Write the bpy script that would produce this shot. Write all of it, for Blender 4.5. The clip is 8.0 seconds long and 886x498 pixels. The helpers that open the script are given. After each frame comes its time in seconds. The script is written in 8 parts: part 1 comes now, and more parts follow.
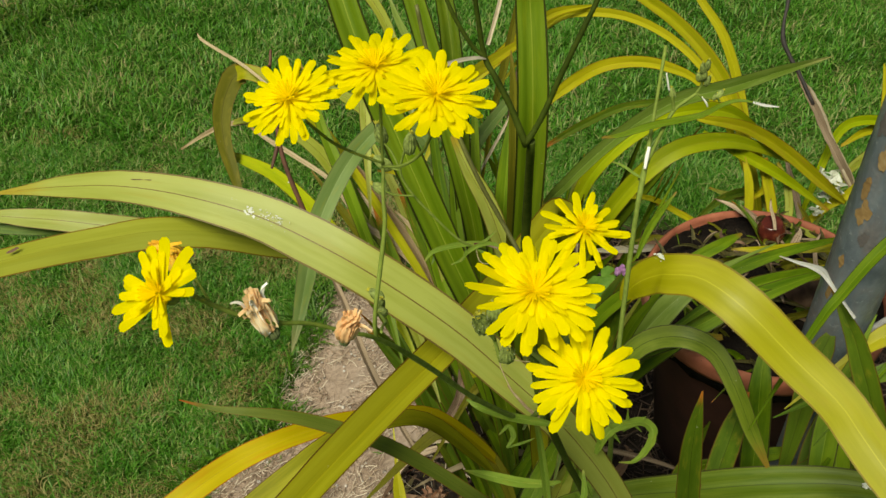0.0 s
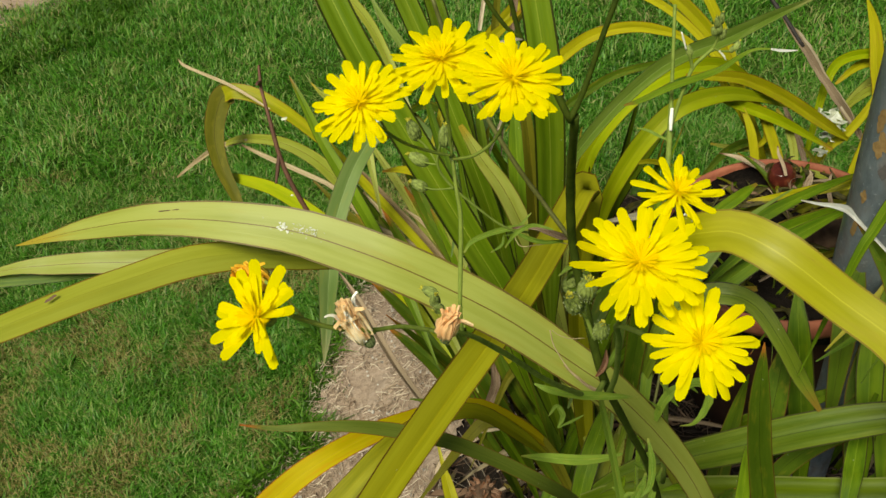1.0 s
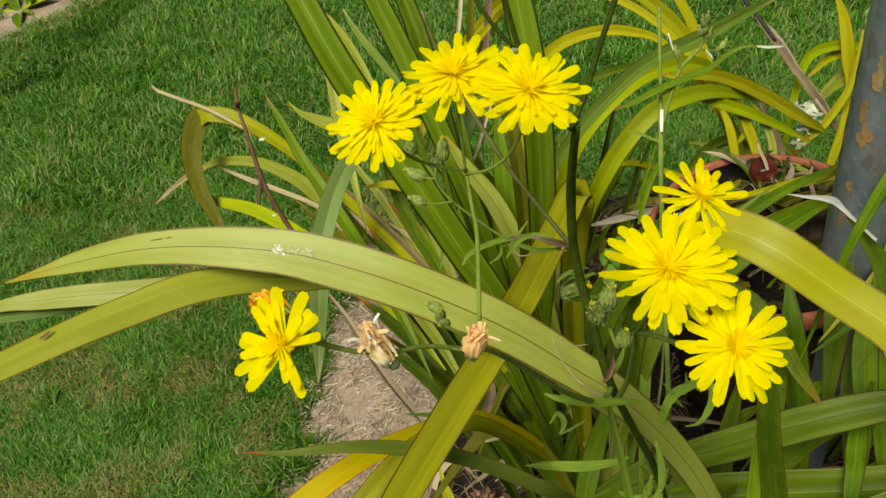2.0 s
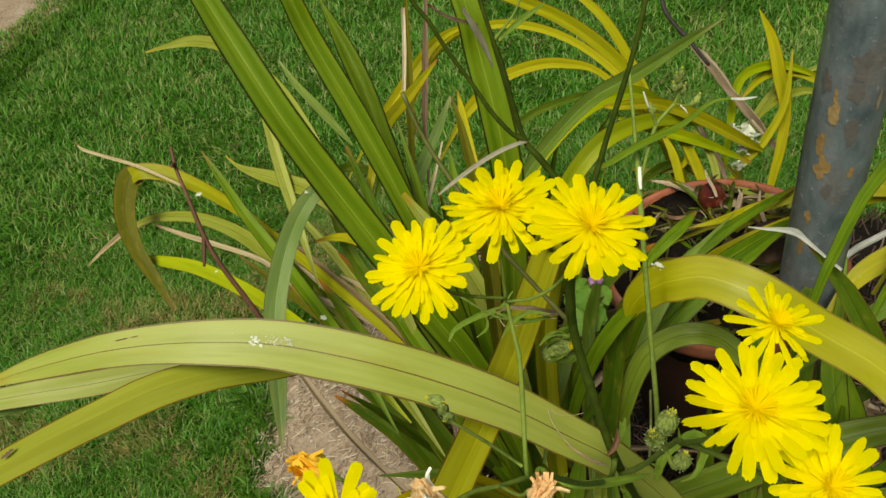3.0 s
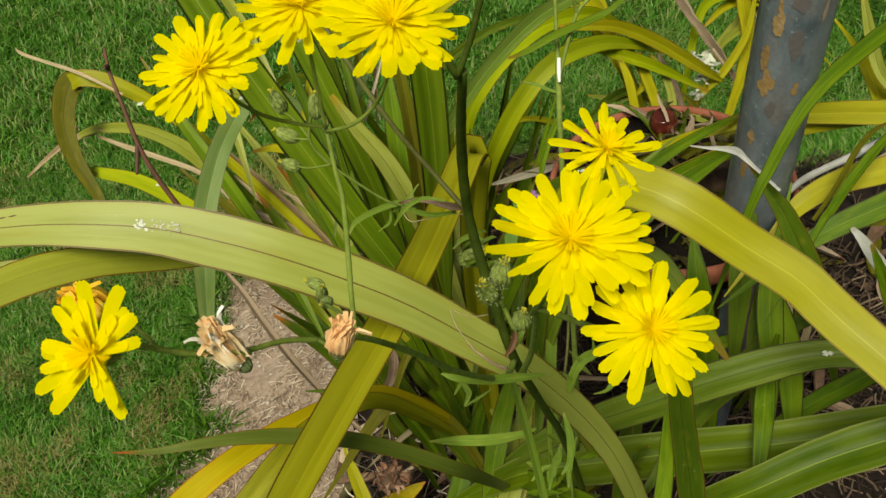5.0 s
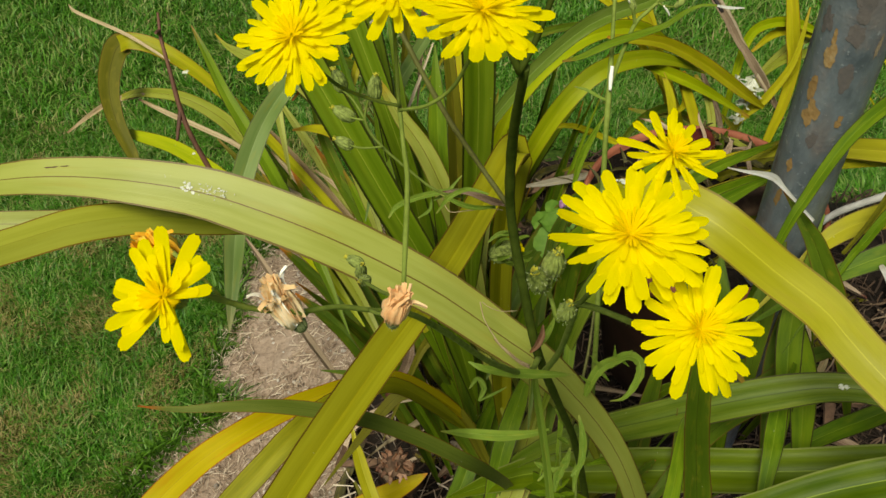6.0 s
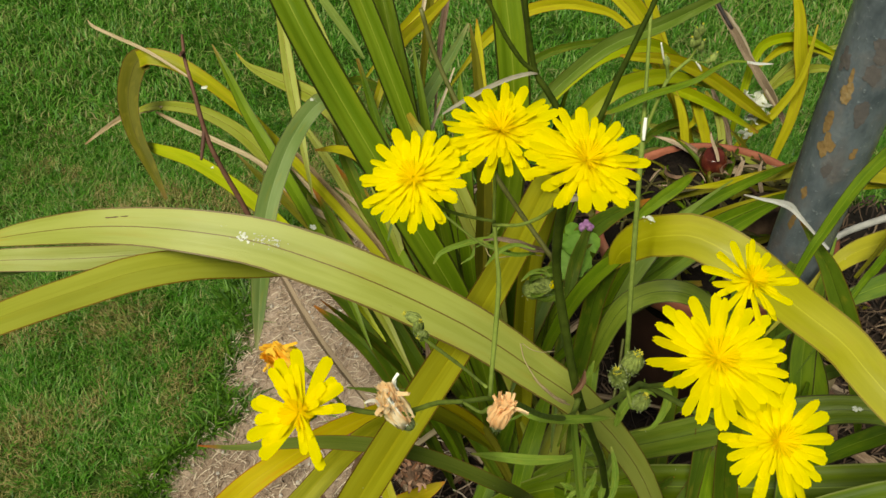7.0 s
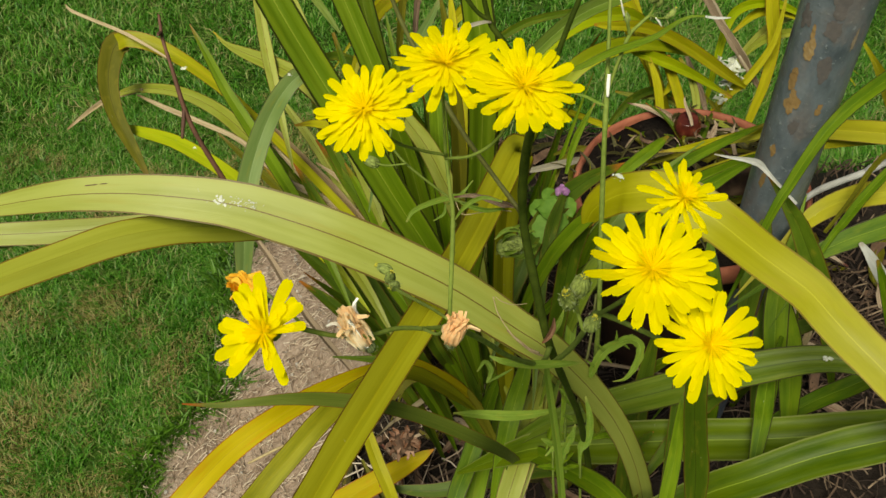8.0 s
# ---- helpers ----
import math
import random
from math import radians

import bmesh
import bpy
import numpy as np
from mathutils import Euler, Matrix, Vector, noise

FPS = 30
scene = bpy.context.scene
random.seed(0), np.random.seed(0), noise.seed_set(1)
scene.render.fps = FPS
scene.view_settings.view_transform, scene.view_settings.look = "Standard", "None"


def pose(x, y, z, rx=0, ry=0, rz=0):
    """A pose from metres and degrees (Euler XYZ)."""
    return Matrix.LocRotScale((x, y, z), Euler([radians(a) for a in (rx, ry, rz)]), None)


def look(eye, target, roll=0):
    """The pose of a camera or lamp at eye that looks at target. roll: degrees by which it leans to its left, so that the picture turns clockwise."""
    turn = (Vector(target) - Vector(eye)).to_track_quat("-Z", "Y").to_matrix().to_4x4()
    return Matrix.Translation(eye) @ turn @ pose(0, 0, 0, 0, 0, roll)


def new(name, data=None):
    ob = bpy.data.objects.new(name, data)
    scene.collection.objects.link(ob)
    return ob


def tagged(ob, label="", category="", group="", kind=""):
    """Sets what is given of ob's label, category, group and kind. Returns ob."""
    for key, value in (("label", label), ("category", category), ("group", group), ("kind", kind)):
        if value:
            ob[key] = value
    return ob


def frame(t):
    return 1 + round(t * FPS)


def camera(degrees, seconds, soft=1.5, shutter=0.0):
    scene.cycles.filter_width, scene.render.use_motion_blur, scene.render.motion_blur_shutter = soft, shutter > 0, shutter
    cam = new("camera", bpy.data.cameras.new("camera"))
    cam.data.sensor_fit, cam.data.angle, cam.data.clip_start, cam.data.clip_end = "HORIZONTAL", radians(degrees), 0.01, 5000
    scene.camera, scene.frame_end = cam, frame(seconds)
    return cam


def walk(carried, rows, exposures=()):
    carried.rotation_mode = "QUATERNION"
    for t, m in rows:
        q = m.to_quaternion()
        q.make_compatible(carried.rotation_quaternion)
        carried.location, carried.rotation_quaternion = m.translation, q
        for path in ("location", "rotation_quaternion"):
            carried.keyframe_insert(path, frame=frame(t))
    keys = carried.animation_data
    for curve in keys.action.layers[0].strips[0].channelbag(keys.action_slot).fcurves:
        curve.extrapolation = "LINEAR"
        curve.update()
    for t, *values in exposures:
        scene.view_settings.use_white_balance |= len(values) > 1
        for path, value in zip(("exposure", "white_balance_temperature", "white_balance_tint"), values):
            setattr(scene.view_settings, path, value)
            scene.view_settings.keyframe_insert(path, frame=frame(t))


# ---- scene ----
cam = camera(50.0, 8.0)
PATH = [
    (0, (0.0012, -0.0024, 1.0764), (-0.1367, 1.4604, -0.2805), -3.66),
    (0.5, (-0.0189, 0.0031, 1.0835), (-0.1469, 1.4550, -0.2860), -10.09),
    (1, (-0.0219, -0.0009, 1.0762), (-0.1422, 1.4518, -0.2931), -11.08),
    (1.2, (-0.0266, -0.0024, 1.0788), (-0.1360, 1.4440, -0.2981), -11.47),
    (2.3, (-0.0323, 0.0120, 1.0765), (-0.0755, 1.4929, -0.2670), -13.27),
    (2.5, (-0.0327, 0.0256, 1.0773), (-0.0363, 1.5144, -0.2582), -12.99),
    (3, (-0.0524, 0.0387, 1.0888), (0.0431, 1.5011, -0.2722), -12.58),
    (3.5, (-0.0609, 0.0388, 1.0866), (0.1146, 1.4463, -0.3234), -11.74),
    (4, (-0.0487, 0.0321, 1.0717), (0.1544, 1.4221, -0.3520), -11.56),
    (4.2, (-0.0383, 0.0317, 1.0651), (0.1559, 1.4146, -0.3665), -11.66),
    (5.3, (-0.0233, 0.0324, 1.0489), (0.0541, 1.4125, -0.3965), -8.90),
    (5.5, (-0.0256, 0.0344, 1.0552), (0.0472, 1.4169, -0.3882), -7.79),
    (6, (-0.0327, 0.0261, 1.0534), (0.0391, 1.4082, -0.3905), -5.10),
    (6.5, (-0.0391, 0.0354, 1.0420), (0.0368, 1.4176, -0.4015), -4.39),
    (7, (-0.0527, 0.0339, 1.0886), (0.0291, 1.3937, -0.3757), -4.90),
    (7.5, (-0.0509, 0.0146, 1.0837), (0.0361, 1.3557, -0.3974), -5.76),
    (8, (-0.0466, 0.0146, 1.0889), (0.0498, 1.3480, -0.3987), -6.05),
]
walk(cam, [(t, look(eye, target, roll)) for t, eye, target, roll in PATH], [(0, -0.07, 7300, -3), (1.2, -0.03, 7300, -3), (2.3, -0.03, 7300, -3), (2.5, -0.10, 7300, -4), (3.5, -0.16, 7300, -4), (4.2, -0.09, 7300, -3), (5.5, -0.13, 7300, -1), (7, -0.09, 7300, -1), (8, -0.09, 7300, -1)])

# ---- daylight ----
world = bpy.data.worlds.new("daylight")
scene.world = world
world.use_nodes = True
wn = world.node_tree
sky = wn.nodes.new("ShaderNodeTexSky")
sky.sky_type, sky.sun_disc = "NISHITA", False
sky.sun_elevation, sky.sun_rotation = radians(58), radians(-155)
sky.air_density, sky.dust_density = 1.0, 3.0
wn.links.new(sky.outputs["Color"], wn.nodes["Background"].inputs["Color"])
wn.nodes["Background"].inputs["Strength"].default_value = 0.050
sun_data = bpy.data.lights.new("sun", "SUN")
sun_data.energy, sun_data.angle, sun_data.color = 5.0, radians(25), (1.0, 0.96, 0.88)
sun = new("sun", sun_data)
SUN_FROM = Vector((math.sin(radians(-155)) * math.cos(radians(58)), math.cos(radians(-155)) * math.cos(radians(58)), math.sin(radians(58))))
sun.matrix_world = look(SUN_FROM * 5, (0, 0, 0))


# ---- materials ----
def material(name, rough=0.6, spec=0.5):
    m = bpy.data.materials.new(name)
    m.use_nodes = True
    n, l = m.node_tree.nodes, m.node_tree.links
    b = n["Principled BSDF"]
    b.inputs["Roughness"].default_value = rough
    b.inputs["Specular IOR Level"].default_value = spec
    return m, n, l, b


def math_node(n, l, op, a, b=None, clamp=False):
    k = n.new("ShaderNodeMath")
    k.operation, k.use_clamp = op, clamp
    for i, v in enumerate((a, b)):
        if v is None:
            continue
        if isinstance(v, (int, float)):
            k.inputs[i].default_value = v
        else:
            l.new(v, k.inputs[i])
    return k.outputs[0]


def mix_node(n, l, fac, a, b, mode="MIX"):
    k = n.new("ShaderNodeMix")
    k.data_type, k.blend_type = "RGBA", mode
    for i, v in ((0, fac), (6, a), (7, b)):
        if isinstance(v, (int, float)):
            k.inputs[i].default_value = v
        elif isinstance(v, tuple):
            k.inputs[i].default_value = (*v, 1)
        else:
            l.new(v, k.inputs[i])
    return k.outputs[2]


def noise_node(n, l, scale, detail=3, vector=None, rough=0.6):
    k = n.new("ShaderNodeTexNoise")
    k.inputs["Scale"].default_value, k.inputs["Detail"].default_value, k.inputs["Roughness"].default_value = scale, detail, rough
    if vector is not None:
        l.new(vector, k.inputs["Vector"])
    return k.outputs["Fac"]


def ramp_node(n, l, fac, stops):
    k = n.new("ShaderNodeValToRGB")
    while len(k.color_ramp.elements) < len(stops):
        k.color_ramp.elements.new(0.5)
    for e, (p, col) in zip(k.color_ramp.elements, stops):
        e.position, e.color = p, (*col, 1)
    l.new(fac, k.inputs["Fac"])
    return k.outputs["Color"]


def bump_node(n, l, b, height, strength=0.3, distance=0.001):
    k = n.new("ShaderNodeBump")
    k.inputs["Strength"].default_value, k.inputs["Distance"].default_value = strength, distance
    l.new(height, k.inputs["Height"])
    l.new(k.outputs["Normal"], b.inputs["Normal"])


def translucent(m, n, l, b, colour, share):
    """Light that shines through a thin leaf or petal."""
    t = n.new("ShaderNodeBsdfTranslucent")
    if isinstance(colour, tuple):
        t.inputs["Color"].default_value = (*colour, 1)
    else:
        l.new(colour, t.inputs["Color"])
    mix = n.new("ShaderNodeMixShader")
    mix.inputs[0].default_value = share
    l.new(b.outputs[0], mix.inputs[1])
    l.new(t.outputs[0], mix.inputs[2])
    l.new(mix.outputs[0], n["Material Output"].inputs["Surface"])


def leaf_material(name, main, other, tip, midrib, margin, rough=0.45, through_light=0.31, aged=(0.40, 0.31, 0.03), patchy=0.40, shine=0.24, coarse=0.0, rim=0.448):
    """Strap leaf: fine veins, ageing patches, a midrib line, a lighter border inside a thin dark margin, a discoloured tip."""
    m, n, l, b = material(name, rough, shine)
    uv = n.new("ShaderNodeTexCoord").outputs["UV"]
    sep = n.new("ShaderNodeSeparateXYZ")
    l.new(uv, sep.inputs[0])
    u, v = sep.outputs[0], sep.outputs[1]
    rnd = n.new("ShaderNodeObjectInfo").outputs["Random"]
    obj = n.new("ShaderNodeTexCoord").outputs["Object"]

    def along(across, down, shift, detail=3):
        com = n.new("ShaderNodeCombineXYZ")
        l.new(math_node(n, l, "MULTIPLY", u, across), com.inputs[0])
        l.new(math_node(n, l, "ADD", math_node(n, l, "MULTIPLY", v, down), math_node(n, l, "MULTIPLY", rnd, shift)), com.inputs[1])
        return noise_node(n, l, 1.0, detail, com.outputs[0])

    vein, streak, broad, patch = along(60.0, 1.6, 30.0), along(14.0, 2.4, 51.0), along(2.2, 4.0, 17.0, 4), along(3.2, 9.0, 77.0, 5)
    fac = math_node(n, l, "ADD", math_node(n, l, "MULTIPLY", vein, 0.10 + coarse), math_node(n, l, "MULTIPLY", broad, 0.75))
    fac = math_node(n, l, "ADD", fac, math_node(n, l, "MULTIPLY", streak, 0.16 + coarse))
    fac = math_node(n, l, "ADD", math_node(n, l, "DIVIDE", fac, 1.01 + 2 * coarse), math_node(n, l, "MULTIPLY", math_node(n, l, "SUBTRACT", rnd, 0.5), 0.22))
    col = ramp_node(n, l, fac, [(0.34, main), (0.64, other)])
    # patches that have turned, and elongated brown flecks
    old = math_node(n, l, "MULTIPLY", math_node(n, l, "SUBTRACT", patch, 0.54), 5.0, True)
    col = mix_node(n, l, math_node(n, l, "MULTIPLY", old, patchy), col, aged)
    fleck = math_node(n, l, "MULTIPLY", math_node(n, l, "SUBTRACT", along(26.0, 60.0, 9.0, 2), 0.70), 9.0, True)
    col = mix_node(n, l, math_node(n, l, "MULTIPLY", fleck, 0.45), col, (0.16, 0.10, 0.03))
    speck = n.new("ShaderNodeTexVoronoi")
    speck.inputs["Scale"].default_value = 130
    l.new(obj, speck.inputs["Vector"])
    dots = math_node(n, l, "MULTIPLY", math_node(n, l, "LESS_THAN", speck.outputs["Distance"], 0.05), math_node(n, l, "GREATER_THAN", noise_node(n, l, 30, 2, obj), 0.57))
    col = mix_node(n, l, math_node(n, l, "MULTIPLY", dots, 0.45), col, (0.6, 0.6, 0.45))
    tipf = math_node(n, l, "MULTIPLY", math_node(n, l, "SUBTRACT", math_node(n, l, "MULTIPLY", streak, 0.20), v), 14.0, True)
    col = mix_node(n, l, tipf, col, tip)
    # midrib, paler border and dark margin
    away = math_node(n, l, "ABSOLUTE", math_node(n, l, "SUBTRACT", u, 0.5))
    rib = math_node(n, l, "LESS_THAN", away, math_node(n, l, "ADD", math_node(n, l, "MULTIPLY", broad, 0.012), 0.007))
    col = mix_node(n, l, math_node(n, l, "MULTIPLY", rib, 0.85), col, midrib)
    border = math_node(n, l, "MULTIPLY", math_node(n, l, "SUBTRACT", math_node(n, l, "ADD", away, math_node(n, l, "MULTIPLY", broad, 0.14)), 0.47), 12.0, True)
    pale = tuple(0.45 * a + 0.55 * c for a, c in zip(other, aged))
    col = mix_node(n, l, math_node(n, l, "MULTIPLY", border, 0.35), col, pale)
    edge = math_node(n, l, "GREATER_THAN", away, math_node(n, l, "ADD", math_node(n, l, "MULTIPLY", patch, 0.03), rim))
    col = mix_node(n, l, math_node(n, l, "MULTIPLY", edge, 0.85), col, margin)
    l.new(col, b.inputs["Base Color"])
    wear = noise_node(n, l, 18, 4, obj)
    l.new(math_node(n, l, "ADD", math_node(n, l, "MULTIPLY", wear, 0.3), rough - 0.14), b.inputs["Roughness"])
    bump_node(n, l, b, math_node(n, l, "ADD", math_node(n, l, "MULTIPLY", vein, 0.25), broad), 0.35, 0.0009)
    translucent(m, n, l, b, col, through_light)
    return m


LEAF = {
    "olive": leaf_material("olive_leaf", (0.255, 0.292, 0.026), (0.395, 0.430, 0.090), (0.42, 0.32, 0.03), (0.13, 0.06, 0.008), (0.12, 0.06, 0.01), shine=0.40),
    "keeled": leaf_material("keeled_olive_leaf", (0.235, 0.262, 0.012), (0.36, 0.375, 0.045), (0.42, 0.28, 0.02), (0.30, 0.31, 0.03), (0.16, 0.07, 0.008), aged=(0.36, 0.33, 0.02)),
    "gold": leaf_material("golden_olive_leaf", (0.205, 0.208, 0.005), (0.385, 0.370, 0.020), (0.42, 0.28, 0.02), (0.30, 0.27, 0.01), (0.10, 0.04, 0.008), aged=(0.43, 0.36, 0.01)),
    "green": leaf_material("green_leaf", (0.070, 0.140, 0.004), (0.17, 0.26, 0.010), (0.25, 0.16, 0.02), (0.20, 0.28, 0.02), (0.030, 0.020, 0.01), aged=(0.26, 0.29, 0.012), rim=0.435),
    "blade": leaf_material("upright_blade", (0.118, 0.195, 0.007), (0.225, 0.315, 0.020), (0.30, 0.16, 0.02), (0.30, 0.36, 0.04), (0.012, 0.010, 0.006), aged=(0.31, 0.33, 0.010), patchy=0.35, rim=0.42),
    "deep": leaf_material("deep_green_leaf", (0.050, 0.096, 0.001), (0.140, 0.195, 0.004), (0.25, 0.16, 0.02), (0.22, 0.30, 0.025), (0.20, 0.23, 0.06), aged=(0.16, 0.23, 0.010), coarse=0.12),
    "sheen": leaf_material("glossy_olive_leaf", (0.080, 0.135, 0.004), (0.215, 0.272, 0.025), (0.25, 0.16, 0.02), (0.05, 0.08, 0.005), (0.04, 0.035, 0.01), aged=(0.26, 0.29, 0.05), coarse=0.15, shine=0.45),
    "scorched": leaf_material("scorched_leaf", (0.10, 0.052, 0.030), (0.48, 0.38, 0.27), (0.10, 0.03, 0.02), (0.10, 0.06, 0.04), (0.05, 0.03, 0.02), 0.75, 0.05, aged=(0.22, 0.11, 0.05), coarse=0.9),
    "fibre": leaf_material("cream_fibre", (0.42, 0.34, 0.22), (0.70, 0.64, 0.52), (0.4, 0.3, 0.2), (0.5, 0.42, 0.3), (0.4, 0.3, 0.2), 0.75, 0.1, aged=(0.5, 0.33, 0.16)),
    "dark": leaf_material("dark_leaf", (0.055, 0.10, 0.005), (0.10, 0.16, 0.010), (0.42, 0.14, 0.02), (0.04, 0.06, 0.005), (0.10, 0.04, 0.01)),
    "lime": leaf_material("lime_leaf", (0.33, 0.320, 0.005), (0.47, 0.435, 0.016), (0.45, 0.33, 0.03), (0.48, 0.45, 0.02), (0.20, 0.14, 0.01), shine=0.32),
    "yellow": leaf_material("yellow_leaf", (0.27, 0.28, 0.006), (0.46, 0.42, 0.014), (0.40, 0.20, 0.02), (0.38, 0.32, 0.02), (0.24, 0.11, 0.01), aged=(0.40, 0.26, 0.03), patchy=0.55),
    "sage": leaf_material("sage_leaf", (0.115, 0.185, 0.018), (0.23, 0.31, 0.06), (0.3, 0.3, 0.1), (0.26, 0.34, 0.10), (0.05, 0.06, 0.01), aged=(0.34, 0.38, 0.14), shine=0.4),
    "fresh": leaf_material("fresh_leaf", (0.23, 0.315, 0.004), (0.40, 0.45, 0.012), (0.40, 0.24, 0.03), (0.34, 0.40, 0.02), (0.14, 0.10, 0.01), aged=(0.48, 0.42, 0.02)),
    "amber": leaf_material("amber_leaf", (0.46, 0.37, 0.006), (0.60, 0.48, 0.014), (0.5, 0.2, 0.02), (0.50, 0.38, 0.02), (0.38, 0.12, 0.01), aged=(0.58, 0.28, 0.010), patchy=0.6),
    "umber": leaf_material("umber_leaf", (0.11, 0.115, 0.008), (0.18, 0.17, 0.015), (0.2, 0.14, 0.03), (0.08, 0.07, 0.01), (0.08, 0.05, 0.01)),
    "grey": leaf_material("grey_leaf", (0.13, 0.21, 0.05), (0.22, 0.30, 0.09), (0.30, 0.30, 0.12), (0.28, 0.35, 0.14), (0.10, 0.13, 0.06)),
    "straw": leaf_material("straw_leaf", (0.22, 0.15, 0.07), (0.58, 0.48, 0.31), (0.26, 0.18, 0.09), (0.30, 0.20, 0.09), (0.20, 0.13, 0.06), 0.7, 0.12, aged=(0.34, 0.20, 0.08), coarse=0.3),
    "redtip": leaf_material("red_tipped_leaf", (0.105, 0.150, 0.015), (0.185, 0.225, 0.036), (0.42, 0.12, 0.02), (0.10, 0.14, 0.015), (0.20, 0.06, 0.012), aged=(0.20, 0.22, 0.04), shine=0.35),
    "husk": leaf_material("pinkish_husk", (0.24, 0.11, 0.06), (0.52, 0.33, 0.23), (0.30, 0.12, 0.05), (0.16, 0.07, 0.04), (0.12, 0.05, 0.03), 0.7, 0.15, aged=(0.40, 0.15, 0.05), coarse=0.4),
    "tan": leaf_material("tan_dead_leaf", (0.14, 0.095, 0.058), (0.31, 0.235, 0.160), (0.12, 0.07, 0.04), (0.10, 0.065, 0.04), (0.08, 0.05, 0.03), 0.75, 0.06, aged=(0.22, 0.15, 0.09), coarse=0.5),
    "white": leaf_material("bleached_leaf", (0.42, 0.42, 0.40), (0.56, 0.56, 0.54), (0.4, 0.36, 0.3), (0.55, 0.54, 0.5), (0.4, 0.38, 0.35), 0.6, 0.1),
    "black": leaf_material("blackened_leaf", (0.035, 0.035, 0.012), (0.07, 0.06, 0.02), (0.05, 0.03, 0.02), (0.03, 0.03, 0.01), (0.02, 0.015, 0.01), 0.6, 0.05),
    "weed": leaf_material("weed_leaf", (0.11, 0.195, 0.015), (0.21, 0.31, 0.04), (0.26, 0.28, 0.05), (0.30, 0.38, 0.09), (0.14, 0.21, 0.03), 0.6),
    "drygrey": leaf_material("dry_grey_leaf", (0.22, 0.20, 0.15), (0.36, 0.33, 0.26), (0.2, 0.17, 0.12), (0.2, 0.18, 0.12), (0.14, 0.12, 0.08), 0.7, 0.08),
}


def speckled(name, stops, scale=40.0, rough=0.6, bump=0.3, shine=0.4, through_light=0.0, distance=0.001):
    """Two scales of noise through a colour ramp, in object space."""
    m, n, l, b = material(name, rough, shine)
    obj = n.new("ShaderNodeTexCoord").outputs["Object"]
    a = noise_node(n, l, scale, 5, obj)
    c = noise_node(n, l, scale * 0.17, 3, obj)
    rnd = n.new("ShaderNodeObjectInfo").outputs["Random"]
    f = math_node(n, l, "ADD", math_node(n, l, "MULTIPLY", a, 0.55), math_node(n, l, "MULTIPLY", c, 0.45))
    f = math_node(n, l, "ADD", f, math_node(n, l, "MULTIPLY", math_node(n, l, "SUBTRACT", rnd, 0.5), 0.12))
    col = ramp_node(n, l, f, stops)
    l.new(col, b.inputs["Base Color"])
    bump_node(n, l, b, a, bump, distance)
    if through_light:
        translucent(m, n, l, b, col, through_light)
    return m


def island_material(name, stops, rough=0.5, through_light=0.25, patch=2.0):
    """Many small pieces in one mesh, each of its own tint, with slow patches across the ground."""
    m, n, l, b = material(name, rough, 0.35)
    g = n.new("ShaderNodeNewGeometry")
    slow = noise_node(n, l, patch, 3, n.new("ShaderNodeTexCoord").outputs["Object"])
    f = math_node(n, l, "ADD", math_node(n, l, "MULTIPLY", g.outputs["Random Per Island"], 0.68), math_node(n, l, "MULTIPLY", slow, 0.45))
    col = ramp_node(n, l, f, stops)
    l.new(col, b.inputs["Base Color"])
    if through_light:
        translucent(m, n, l, b, col, through_light)
    return m


STEM = speckled("green_stem", [(0.35, (0.11, 0.155, 0.022)), (0.65, (0.22, 0.28, 0.055))], 300, 0.7, 0.3, 0.2, 0, 0.0003)
MAIN_STEM = speckled("dark_stem", [(0.35, (0.025, 0.040, 0.004)), (0.65, (0.062, 0.085, 0.010))], 250, 0.6, 0.3, 0.12, 0, 0.0004)
BROWN_STEM = speckled("brown_green_stem", [(0.35, (0.06, 0.055, 0.012)), (0.65, (0.12, 0.125, 0.03))], 300, 0.55, 0.3)
STRAND = speckled("dry_strand", [(0.3, (0.27, 0.20, 0.09)), (0.7, (0.46, 0.37, 0.21))], 300, 0.8, 0.3, 0.2)
TWIG = speckled("brown_twig", [(0.3, (0.05, 0.022, 0.014)), (0.7, (0.14, 0.06, 0.035))], 250, 0.7, 0.5)
CHARRED = speckled("blackened_twig", [(0.3, (0.015, 0.012, 0.012)), (0.7, (0.05, 0.04, 0.035))], 200, 0.7, 0.5)
STICK = speckled("bleached_stick", [(0.3, (0.30, 0.29, 0.28)), (0.7, (0.55, 0.54, 0.52))], 120, 0.7, 0.5)
PETAL = speckled("yellow_petal", [(0.3, (0.91, 0.76, 0.001)), (0.7, (0.95, 0.85, 0.003))], 220, 0.7, 0.08, 0.06, 0.55, 0.0003)
CORE = speckled("deep_yellow_floret", [(0.3, (0.90, 0.63, 0.002)), (0.7, (0.94, 0.74, 0.004))], 300, 0.65, 0.1, 0.10, 0.45)
BUD = speckled("bud_green", [(0.38, (0.05, 0.07, 0.012)), (0.6, (0.27, 0.33, 0.085))], 700, 0.65, 0.5, 0.3, 0, 0.0004)
WITHERED = speckled("withered_petal", [(0.3, (0.88, 0.53, 0.24)), (0.5, (0.95, 0.75, 0.46)), (0.7, (0.98, 0.91, 0.75))], 300, 0.75, 0.4, 0.1, 0.38)
WITHERED_TAN = speckled("withered_tan_petal", [(0.3, (0.76, 0.38, 0.15)), (0.5, (0.93, 0.64, 0.34)), (0.7, (0.98, 0.82, 0.58))], 300, 0.75, 0.4, 0.1, 0.35)
